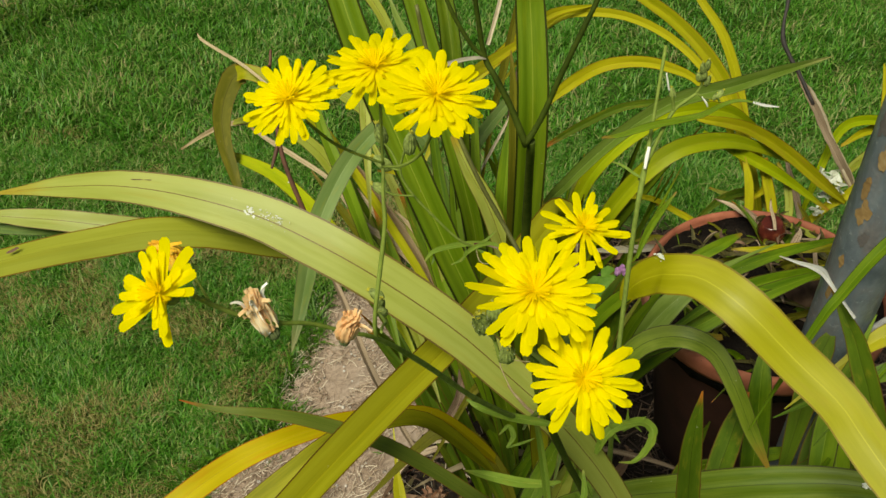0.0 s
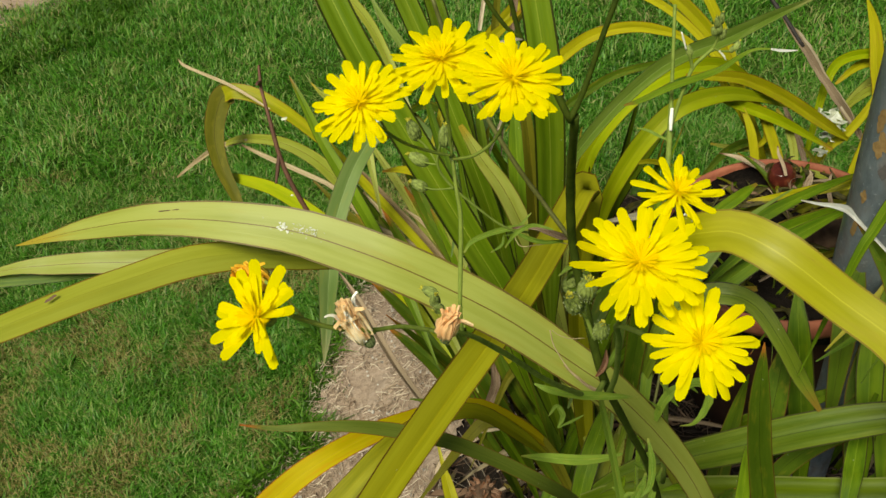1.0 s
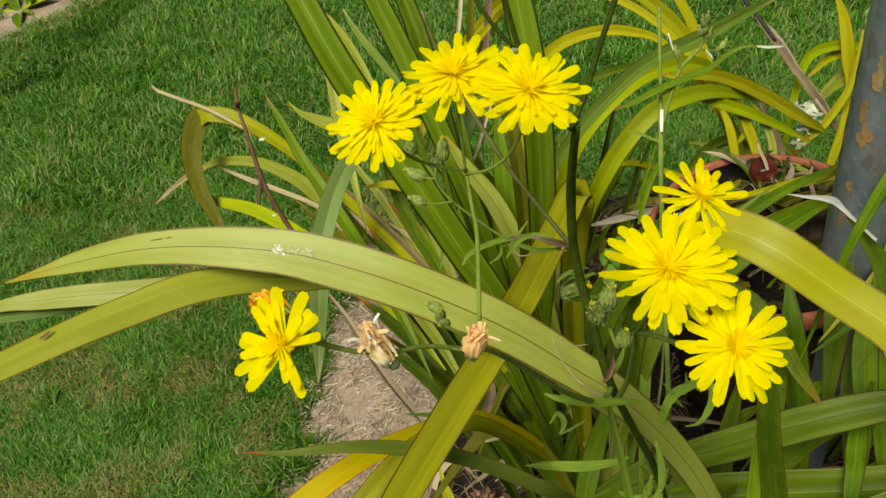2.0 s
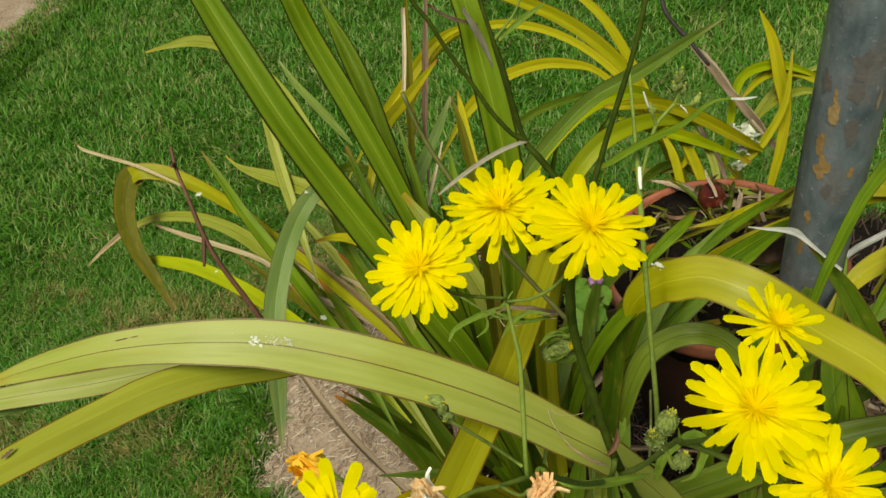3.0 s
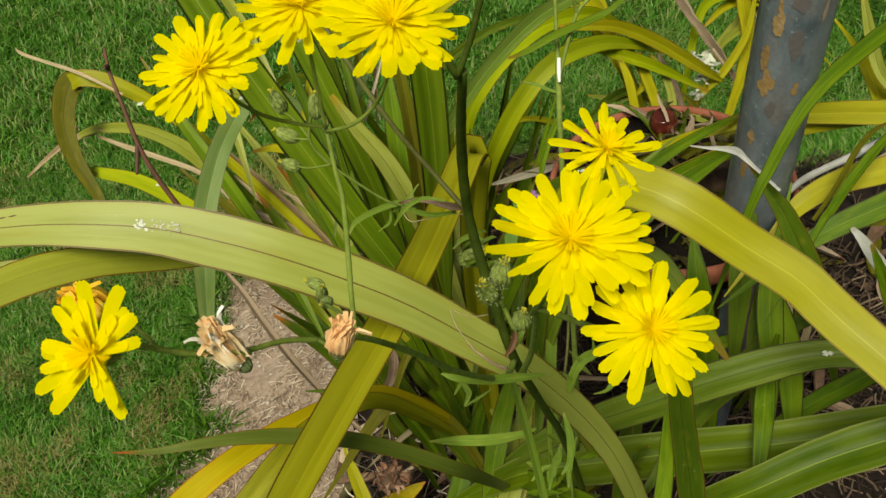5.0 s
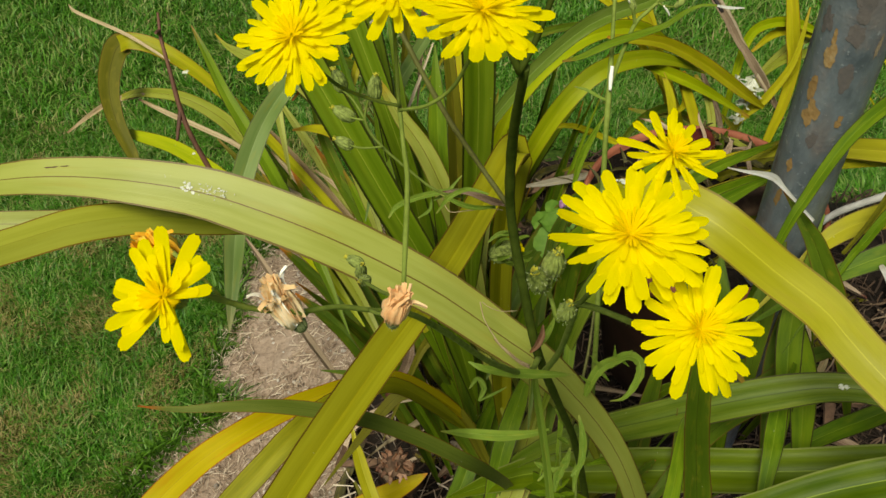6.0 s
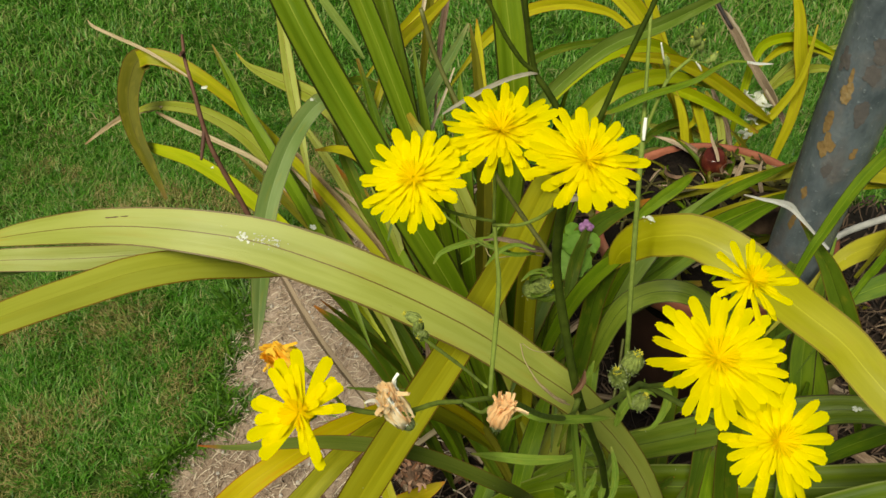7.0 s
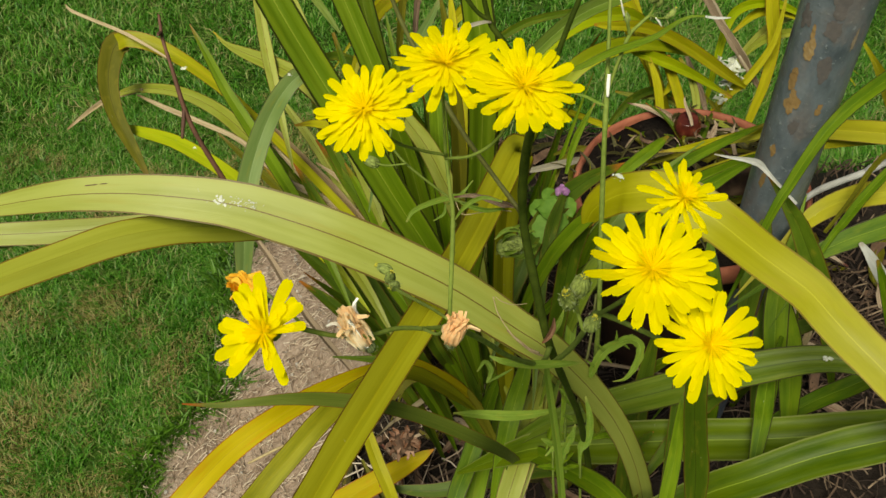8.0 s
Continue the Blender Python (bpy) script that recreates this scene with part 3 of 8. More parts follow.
grass_blades(210000, 0.5, 1.45, -1.05, 0.1, 0.021, 0.0019, 1, lambda x, y: on_lawn(x, y) and (dryness(x, y) < 0 or green_lawn(x, y)), GRASS, "lawn_grass", "short uneven green lawn grass")
grass_blades(150000, 1.45, 2.6, -1.45, 1.1, 0.030, 0.0028, 2, on_lawn, GRASS, "lawn_grass", "short uneven green lawn grass")
grass_blades(40000, 1.0, 1.45, 0.1, 0.9, 0.028, 0.0020, 3, on_lawn, GRASS, "lawn_grass", "short uneven green lawn grass")
grass_blades(30000, 0.95, 2.6, 0.9, 2.1, 0.034, 0.0036, 14, on_lawn, GRASS, "lawn_grass", "short uneven green lawn grass")
grass_blades(16000, 0.55, 1.0, 0.4, 1.2, 0.034, 0.0030, 15, on_lawn, GRASS, "lawn_grass", "short uneven green lawn grass")
grass_blades(150000, 0.5, 1.5, -1.0, 0.0, 0.019, 0.0015, 21, lambda x, y: on_lawn(x, y) and dryness(x, y) > -0.08, THATCH, "dry_thatch", "dry brown thatch mottling the lawn")
grass_blades(26000, 2.6, 4.2, -2.2, 2.0, 0.04, 0.006, 4, on_lawn, GRASS, "lawn_grass", "short uneven green lawn grass")
grass_blades(26000, 1.6, 3.0, -1.6, -0.4, 0.045, 0.0040, 23, lambda x, y: -0.22 < corner_depth(x, y) < -0.02, LUSH, "edge_grass", "lusher dark green grass along the lawn's edge")
grass_blades(16000, 1.6, 3.0, -1.6, -0.4, 0.036, 0.0032, 24, lambda x, y: -0.06 < corner_depth(x, y) < 0.10 + 0.3 * noise.noise((x * 8, y * 8, 5)), THATCH, "dry_fringe", "yellowed dry grass fringe beside sandy ground")
grass_blades(60000, 0.45, 1.15, -0.5, 0.1, 0.036, 0.0034, 9, lambda x, y: 0.002 < bed_share(x, y) < 0.30 + 0.5 * noise.noise((x * 15, y * 15, 8)) and x < 0, LUSH, "edge_grass", "lusher dark green grass along the lawn's edge")


def scattered_pieces(count, inside, x0, x1, y0, y1, length, wide, mat, name, label, category, seed, lift=0.012):
    """Thin flat-lying bits, each a bent strip, in one mesh."""
    r = random.Random(seed)
    verts, faces = [], []
    while count:
        x, y = r.uniform(x0, x1), r.uniform(y0, y1)
        if not inside(x, y):
            count -= 0.2
            if count <= 0:
                break
            continue
        count = max(0, count - 1)
        a, ln, w = r.uniform(0, math.tau), length * r.uniform(0.4, 1.3), wide * r.uniform(0.5, 1.4)
        z = ground_z(x, y) + lift + r.uniform(0, 0.006)
        rise, curl = r.uniform(-0.006, 0.012), r.uniform(-0.5, 0.5)
        k = len(verts)
        for s in (-0.5, -0.15, 0.2, 0.5):
            ang = a + curl * s
            cx, cy = x + math.cos(ang) * ln * s, y + math.sin(ang) * ln * s
            cz = z + rise * s * 2 + 0.004 * (0.25 - s * s)
            for e in (-1, 1):
                verts.append((cx - math.sin(ang) * w / 2 * e, cy + math.cos(ang) * w / 2 * e, cz + 0.0006 * e))
        faces += [(k + 2 * i, k + 2 * i + 1, k + 2 * i + 3, k + 2 * i + 2) for i in range(3)]
    me = bpy.data.meshes.new(name)
    me.from_pydata(verts, [], faces)
    me.materials.append(mat)
    return tagged(new(name, me), label, category, kind="stuff")


scattered_pieces(13000, lambda x, y: x < 0.15 and 0.08 < bed_share(x, y) and (dry_strip(x, y) or bed_share(x, y) < 0.4) and noise.noise((x * 11, y * 11, 6)) + 0.5 * noise.noise((x * 45, y * 45, 6)) > -0.42, -0.45, 0.15, 0.3, 1.15, 0.019, 0.00050, STRAW, "dry_clippings", "matted pale dry grass clippings", "dry grass", 5, 0.009)
scattered_pieces(5000, bank_soil, -0.15, 0.5, 0.4, 1.2, 0.034, 0.0014, CHAFF, "leaf_litter", "tangled brown dead leaf litter", "leaf litter", 6)


scattered_pieces(130, bank_soil, -0.18, 0.06, 0.44, 0.74, 0.070, 0.0011, STRAW, "dry_stalks", "tangled pale dry stalks on dark litter", "dry stalks", 16, 0.02)
scattered_pieces(1200, bank_soil, 0.30, 0.70, 0.45, 1.0, 0.015, 0.0018, CHAFF, "leaf_litter", "tangled brown dead leaf litter", "leaf litter", 17, 0.015)


def pebbles(count, inside, x0, x1, y0, y1, seed):
    """Small angular stones half sunk in the dry soil."""
    r = random.Random(seed)
    verts, faces = [], []
    for k in range(count):
        x, y = r.uniform(x0, x1), r.uniform(y0, y1)
        if not inside(x, y):
            continue
        s = 0.0009 * math.exp(r.uniform(0, 1.3))
        z = ground_z(x, y) + 0.011
        i = len(verts)
        a0 = r.uniform(0, 6)
        for e, (rad, h) in enumerate(((1.0, -0.3), (0.95, 0.4), (0.5, 0.85))):
            verts += [(x + math.cos(a0 + q * 1.047) * s * rad * r.uniform(0.7, 1.2), y + math.sin(a0 + q * 1.047) * s * rad * r.uniform(0.7, 1.2), z + h * s * r.uniform(0.8, 1.1)) for q in range(6)]
        faces += [(i + e * 6 + q, i + e * 6 + (q + 1) % 6, i + e * 6 + 6 + (q + 1) % 6, i + e * 6 + 6 + q) for e in range(2) for q in range(6)]
        faces.append(tuple(i + 12 + q for q in range(6)))
    me = bpy.data.meshes.new("pebbles")
    me.from_pydata(verts, [], faces)
    me.materials.append(PEBBLE)
    tagged(new("pebbles", me), "small grey and sandy pebbles on dry soil", "pebbles", kind="stuff")


pebbles(1100, dry_strip, -0.45, 0.2, 0.3, 1.15, 12)

# ---- pole ----
PA, PB = Vector((0.2445, 0.4784, 0.72)), Vector((0.2508, 0.5052, 0.50))
pole_dir = (PA - PB).normalized()
low = PB - pole_dir * (PB.z + 0.25) / pole_dir.z
pole = thing("steel_pole", low, "weathered blue-grey painted steel pole with orange rust", "pole")
pole.matrix_world = turned(pole_dir, low)
bpy.context.view_layer.update()
LONG = (PA - low).length + 0.55
bm = bmesh.new()
R0 = 0.022
lathe(bm, [(R0 - 0.003, 0), (R0, 0.002)] + [(R0 * (1 + 0.006 * noise.noise((z * 9, 0, 0))), z) for z in (LONG * k / 24 for k in range(1, 24))] + [(R0, LONG - 0.002), (R0 - 0.003, LONG)], 32)
part("tube", bm, POLE, pole)


def rust_patch(t, centre, tall, wide, seed, mat, name="rust_patch", lift=0.0005):
    """A flake of rust or old stain that hugs the tube."""
    r = random.Random(seed)
    bm = bmesh.new()
    ring = []
    mid = bm.verts.new((math.cos(centre) * (R0 + lift), math.sin(centre) * (R0 + lift), t))
    for k in range(44):
        a = k * math.tau / 44
        f = 0.85 + 0.50 * noise.noise((math.cos(a) * 1.3, math.sin(a) * 1.3, seed * 5.1)) + 0.22 * noise.noise((math.cos(a) * 4, math.sin(a) * 4, seed * 3.1)) + 0.07 * r.random()
        ang, z = centre + math.cos(a) * wide / R0 * f, t + math.sin(a) * tall * f
        ring.append(bm.verts.new((math.cos(ang) * (R0 + lift), math.sin(ang) * (R0 + lift), z)))
    half = []
    for v in ring:
        a0, z0 = math.atan2(v.co.y, v.co.x), v.co.z
        a1 = centre + ((a0 - centre + math.pi) % math.tau - math.pi) * 0.5
        half.append(bm.verts.new((math.cos(a1) * (R0 + lift), math.sin(a1) * (R0 + lift), (z0 + t) / 2)))
    for k in range(44):
        bm.faces.new((mid, half[k], half[(k + 1) % 44]))
        bm.faces.new((half[k], ring[k], ring[(k + 1) % 44], half[(k + 1) % 44]))
    bmesh.ops.recalc_face_normals(bm, faces=bm.faces)
    return part(name, bm, mat, pole)


inv = pole.matrix_world.inverted()
MARKS = [Vector(v) for v in ((0.2271, 0.4656, 0.7143), (0.2260, 0.4647, 0.7286), (0.2254, 0.4731, 0.6868), (0.2279, 0.4718, 0.6685), (0.2428, 0.4631, 0.6654), (0.2279, 0.4804, 0.6179), (0.2287, 0.4851, 0.5838), (0.2486, 0.4560, 0.7257))]
for k, (mk, tall, wide) in enumerate(zip(MARKS, (0.0090, 0.0068, 0.0105, 0.0112, 0.0072, 0.0080, 0.0095, 0.0095), (0.0044, 0.0017, 0.0038, 0.0056, 0.0025, 0.0022, 0.0025, 0.0015))):
    q = inv @ mk
    rust_patch(q.z, math.atan2(q.y, q.x), tall, wide, k, RUST if k < 7 else PALE_RUST)
STAINS = [Vector(v) for v in ((0.2339, 0.4570, 0.7338), (0.2225, 0.4711, 0.7372), (0.2375, 0.4598, 0.7014), (0.2330, 0.4546, 0.7542), (0.2236, 0.4858, 0.7092), (0.2263, 0.4935, 0.6851), (0.2265, 0.4955, 0.6621), (0.2258, 0.4950, 0.6375), (0.2329, 0.4699, 0.6469), (0.2258, 0.4946, 0.6074))]
for k, (mk, tall, wide) in enumerate(zip(STAINS, (0.009, 0.010, 0.011, 0.012, 0.013, 0.012, 0.014, 0.012, 0.008, 0.010), (0.0056, 0.0050, 0.0050, 0.0060, 0.0024, 0.0022, 0.0022, 0.0020, 0.0034, 0.0022))):
    q = inv @ mk
    rust_patch(q.z, math.atan2(q.y, q.x), tall, wide, 20 + k, BROWN_STAIN, "brown_stain", 0.00025)

# ---- terracotta pot ----
POT_AT, POT_R = Vector((0.222, 0.590, 0.0)), 0.104
RIM_Z = 0.482
pot = thing("flower_pot", (POT_AT.x, POT_AT.y, RIM_Z - 0.21), "round terracotta flower pot with soil", "flower pot")
bm = bmesh.new()
r = POT_R
# the wall's shade is painted: far darker colour than the rim
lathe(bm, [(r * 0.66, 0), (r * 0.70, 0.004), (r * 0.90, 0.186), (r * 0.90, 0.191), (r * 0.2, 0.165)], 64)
part("body", bm, SHADED_TERRACOTTA, pot, "terracotta pot wall, its shade painted in dark red-brown")
bm = bmesh.new()
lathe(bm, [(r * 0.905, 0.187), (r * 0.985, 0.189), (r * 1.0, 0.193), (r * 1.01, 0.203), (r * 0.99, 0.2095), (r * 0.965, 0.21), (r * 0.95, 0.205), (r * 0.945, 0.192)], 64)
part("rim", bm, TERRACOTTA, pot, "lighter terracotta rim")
bm = bmesh.new()
soil_rings = [(r * 0.947, 0.2035), (r * 0.7, 0.204), (r * 0.4, 0.205), (r * 0.1, 0.206)]
lathe(bm, [(r * 0.93, 0.171)] + soil_rings, 40)
for v in bm.verts:
    v.co.z += 0.006 * noise.noise(v.co * 60)
part("potting_soil", bm, POTTING, pot)

# ---- flax clump ----
flax = thing("flax_plant", (0.03, 0.60, 0.10), "large flax clump with arching olive and green strap leaves", "plant")
leaf(flax, "olive", [(-0.2772, 0.3796, 0.7625, 0.0006), (-0.2503, 0.3724, 0.7712, 0.0061), (-0.2307, 0.3689, 0.7759, 0.0115), (-0.1985, 0.3602, 0.7836, 0.0161), (-0.1704, 0.3546, 0.7843, 0.0186), (-0.1437, 0.3478, 0.7826, 0.0212), (-0.1183, 0.3413, 0.7782, 0.0228), (-0.0941, 0.3336, 0.7701, 0.0245), (-0.07, 0.3252, 0.76, 0.0246), (-0.0458, 0.3198, 0.7432, 0.0246), (-0.0206, 0.3124, 0.7246, 0.0229), (0.0057, 0.3042, 0.6987, 0.0208), (0.0268, 0.2991, 0.6752, 0.0184), (0.0542, 0.3062, 0.6159, 0.017), (0.0765, 0.3106, 0.554, 0.0157), (0.0949, 0.3142, 0.4775, 0.0157), (0.1056, 0.3129, 0.3962, 0.0163)], (0.05, -0.56, 0.83), 0.05, label="broad arching olive flax leaf with bird droppings")
leaf(flax, "keeled", [(-0.3033, 0.3165, 0.7526, 0.0105), (-0.2725, 0.3215, 0.7590, 0.0136), (-0.2298, 0.3277, 0.7673, 0.0152), (-0.2030, 0.3346, 0.7684, 0.0159), (-0.1758, 0.3411, 0.7690, 0.0166), (-0.1501, 0.3478, 0.7626, 0.0153), (-0.1260, 0.3567, 0.7472, 0.0131), (-0.1004, 0.3641, 0.7326, 0.0106), (-0.0687, 0.3658, 0.7091, 0.0092), (-0.0321, 0.3597, 0.6789, 0.0089), (0.0145, 0.3551, 0.6305, 0.0088), (0.0532, 0.3651, 0.5611, 0.0090), (0.0782, 0.3722, 0.4748, 0.0083)], (0.12, -0.57, 0.81), -0.22)
leaf(flax, "olive", [(-0.3294, 0.4371, 0.6966, 0.0067), (-0.3019, 0.4356, 0.6969, 0.012), (-0.2746, 0.4331, 0.6963, 0.014), (-0.2423, 0.4329, 0.6914, 0.0148), (-0.2096, 0.4337, 0.6875, 0.0129), (-0.1753, 0.4313, 0.6874, 0.0115), (-0.1435, 0.4347, 0.6789, 0.0103), (-0.0967, 0.4321, 0.6525, 0.01), (-0.0311, 0.4107, 0.6104, 0.0103), (0.0441, 0.4103, 0.507, 0.0108)], (0.19, -0.61, 0.77), 0.1)
leaf(flax, "green", [(-0.3732, 0.435, 0.6896, 0.0064), (-0.3373, 0.4364, 0.688, 0.0071), (-0.3017, 0.4364, 0.685, 0.0057), (-0.2659, 0.4372, 0.6828, 0.0021), (-0.2445, 0.4377, 0.6814, 0.0007)], (0.4, -0.61, 0.68), 0.1)
leaf(flax, "gold", [(-0.1262, 0.2047, 0.6818, 0.0147), (-0.1041, 0.2327, 0.6881, 0.0157), (-0.0836, 0.2595, 0.6934, 0.0173), (-0.0569, 0.2937, 0.6988, 0.0181), (-0.0318, 0.3259, 0.7024, 0.0183), (-0.0042, 0.3619, 0.7096, 0.0175), (0.0174, 0.3926, 0.7183, 0.0173), (0.0274, 0.4057, 0.724, 0.0165), (0.033, 0.4167, 0.714, 0.0164), (0.0329, 0.4343, 0.676, 0.0161), (0.0284, 0.446, 0.6189, 0.0152), (0.0253, 0.4506, 0.5421, 0.015), (0.026, 0.4565, 0.4397, 0.0148)], (-0.05, -0.56, 0.83), 0.42, label="olive flax leaf folded over at its bend")
leaf(flax, "redtip", [(-0.1571, 0.2763, 0.7188, 0.0005), (-0.1478, 0.2770, 0.7138, 0.0019), (-0.1386, 0.2778, 0.7098, 0.0030), (-0.1247, 0.2800, 0.7051, 0.0046), (-0.1063, 0.2845, 0.6952, 0.0064), (-0.0860, 0.2900, 0.6790, 0.0078), (-0.0635, 0.2950, 0.6579, 0.0081), (-0.0406, 0.3010, 0.6268, 0.0083), (-0.0150, 0.3100, 0.5823, 0.0082), (0.0023, 0.3350, 0.5199, 0.0076), (0.0199, 0.3800, 0.4189, 0.0066)], (-0.10, -0.50, 0.86), 0.10, label="slender green flax leaf with a red tip")
leaf(flax, "amber", [(-0.2042, 0.2697, 0.6016, 0.0138), (-0.1822, 0.2893, 0.6135, 0.0145), (-0.1595, 0.3119, 0.6141, 0.0143), (-0.1359, 0.3269, 0.6148, 0.0132), (-0.1132, 0.3456, 0.6049, 0.0124), (-0.0930, 0.3619, 0.5925, 0.0107), (-0.0775, 0.3763, 0.5781, 0.0096), (-0.0498, 0.4071, 0.5368, 0.0088), (-0.0185, 0.4263, 0.4712, 0.0087)], (0.1, -0.48, 0.87), 0.16, label="yellowing flax leaf with an orange edge")
leaf(flax, "gold", [(-0.1616, 0.2591, 0.6110, 0.0122), (-0.1443, 0.2787, 0.6171, 0.0130), (-0.1198, 0.2995, 0.6248, 0.0132), (-0.1004, 0.3163, 0.6287, 0.0128), (-0.0784, 0.3357, 0.6224, 0.0113), (-0.0513, 0.3647, 0.5875, 0.0100), (-0.0230, 0.3862, 0.5209, 0.0087)], (0.08, -0.47, 0.88), 0.16)
leaf(flax, "amber", [(-0.0416, 0.5036, 0.2489, 0.0011), (-0.0569, 0.4995, 0.2444, 0.0124), (-0.0869, 0.4872, 0.2449, 0.0212), (-0.1282, 0.4719, 0.242, 0.0232), (-0.175, 0.4537, 0.2362, 0.0241)], (0.05, -0.43, 0.9), 0.15)
leaf(flax, "dark", [(-0.0986, 0.4603, 0.2738, 0.0016), (-0.0769, 0.4545, 0.27, 0.0086), (-0.0454, 0.4489, 0.2669, 0.0139), (-0.0018, 0.4483, 0.269, 0.015), (0.0527, 0.448, 0.2721, 0.0139)], (-0.01, -0.41, 0.91), 0.1)
leaf(flax, "lime", [(0.0704, 0.4018, 0.6577, 0.0057), (0.0730, 0.4003, 0.6700, 0.0140), (0.0778, 0.3967, 0.6805, 0.0200), (0.0853, 0.3926, 0.6894, 0.0231), (0.0916, 0.3871, 0.6956, 0.0240), (0.1080, 0.3776, 0.7016, 0.0249), (0.1279, 0.3579, 0.6986, 0.0258), (0.1540, 0.3385, 0.6794, 0.0247), (0.1751, 0.3205, 0.6664, 0.0244), (0.1853, 0.3075, 0.6569, 0.0243), (0.1945, 0.2935, 0.6492, 0.0242), (0.2059, 0.2745, 0.6417, 0.0230), (0.2186, 0.2545, 0.6295, 0.0206), (0.2366, 0.2345, 0.6062, 0.0153), (0.2535, 0.2155, 0.5801, 0.0049)], (-0.29, -0.51, 0.81), 0.1, label="broad yellow-green flax leaf bent over at its middle", grow=False)
leaf(flax, "green", [(0.0813, 0.3990, 0.6744, 0.0048), (0.0729, 0.4020, 0.6644, 0.0090), (0.0621, 0.4050, 0.6484, 0.0106), (0.0495, 0.4080, 0.6223, 0.0102), (0.0364, 0.4100, 0.5835, 0.0084), (0.0264, 0.4150, 0.5276, 0.0065)], (-0.35, -0.5, 0.78), 0.25, label="folded green base of the bent leaf", grow=False)
leaf(flax, "sheen", [(0.0434, 0.3868, 0.4588, 0.0128), (0.0841, 0.3798, 0.482, 0.0208), (0.1178, 0.3706, 0.5028, 0.0235), (0.1534, 0.3619, 0.5241, 0.0236), (0.188, 0.3544, 0.5396, 0.0223), (0.2186, 0.3475, 0.5488, 0.0189), (0.2457, 0.3385, 0.5491, 0.0172), (0.2749, 0.3172, 0.5452, 0.0148), (0.3075, 0.2958, 0.528, 0.0059)], (-0.29, -0.43, 0.86), 0.22, pleat=0.014)
leaf(flax, "deep", [(0.0286, 0.3797, 0.4381, 0.0217), (0.0814, 0.3645, 0.4546, 0.0304), (0.1349, 0.348, 0.47, 0.0304), (0.1887, 0.3302, 0.4843, 0.0295), (0.2416, 0.3173, 0.496, 0.0296), (0.2855, 0.3103, 0.4993, 0.0271), (0.3288, 0.2978, 0.5041, 0.0152)], (-0.28, -0.39, 0.88), 0.2, pleat=0.014)
leaf(flax, "deep", [(0.0739, 0.282, 0.4741, 0.0228), (0.1215, 0.2852, 0.5069, 0.0236), (0.1533, 0.2801, 0.5313, 0.0236), (0.1865, 0.2793, 0.546, 0.0246), (0.2179, 0.2759, 0.5584, 0.0255), (0.2511, 0.2708, 0.5693, 0.0203), (0.288, 0.2667, 0.5679, 0.0102)], (-0.31, -0.35, 0.88), 0.2, pleat=0.014)
leaf(flax, "dark", [(0.0843, 0.2601, 0.7497, 0.0004), (0.083, 0.2555, 0.7376, 0.0054), (0.0825, 0.2515, 0.7188, 0.0095), (0.0845, 0.2489, 0.6868, 0.011), (0.088, 0.2469, 0.6551, 0.012), (0.0912, 0.2418, 0.6203, 0.0126)], (-0.2, -0.48, 0.86), 0.3, label="short upright flax blade with a red tip")
leaf(flax, "green", [(0.0697, 0.2291, 0.6149, 0.0077), (0.0789, 0.2471, 0.6451, 0.0076), (0.0829, 0.2584, 0.669, 0.004), (0.086, 0.2643, 0.6745, 0.0006)], (-0.22, -0.4, 0.89), 0.2)
leaf(flax, "blade", [(-0.1435, 0.6245, 0.8652, 0.01), (-0.1297, 0.5986, 0.8411, 0.0147), (-0.1165, 0.5746, 0.8046, 0.019), (-0.0987, 0.5419, 0.76, 0.0207), (-0.0811, 0.5238, 0.7158, 0.0221), (-0.0618, 0.5045, 0.6706, 0.0229), (-0.0409, 0.4899, 0.6161, 0.0224), (-0.0174, 0.4781, 0.5506, 0.0205), (-0.0019, 0.477, 0.4663, 0.0178)], (0.02, -0.72, 0.7), 0.3, label="tall upright flax blade with a pale keel")
leaf(flax, "blade", [(-0.0851, 0.6566, 0.8479, 0.0093), (-0.0778, 0.6203, 0.8126, 0.0128), (-0.0711, 0.6105, 0.7753, 0.0155), (-0.0564, 0.5883, 0.7266, 0.0167), (-0.0435, 0.5672, 0.6788, 0.0165), (-0.0333, 0.5507, 0.6353, 0.0154), (-0.0248, 0.5433, 0.5864, 0.0152), (-0.0196, 0.5347, 0.5217, 0.0178)], (-0.01, -0.74, 0.67), 0.25)
leaf(flax, "blade", [(0.0085, 0.4508, 0.8739, 0.0116), (0.0108, 0.4405, 0.8553, 0.014), (0.0121, 0.4382, 0.838, 0.0154), (0.0136, 0.4276, 0.8118, 0.0166), (0.014, 0.4203, 0.7819, 0.0171), (0.0134, 0.4236, 0.7414, 0.0172), (0.0113, 0.4348, 0.6801, 0.0167), (0.0091, 0.4567, 0.6083, 0.0162)], (-0.02, -0.75, 0.66), 0.14, label="broad upright flax blade with dark margins")
leaf(flax, "umber", [(0.0026, 0.5049, 0.7708, 0.0005), (0.0038, 0.4985, 0.7565, 0.0038), (0.0046, 0.4905, 0.7331, 0.0063), (0.0052, 0.4825, 0.6952, 0.0087), (0.0049, 0.4901, 0.6299, 0.011), (0.0046, 0.5056, 0.5583, 0.012)], (-0.01, -0.72, 0.69), 0.3, label="narrow pointed blade with a brown tip")
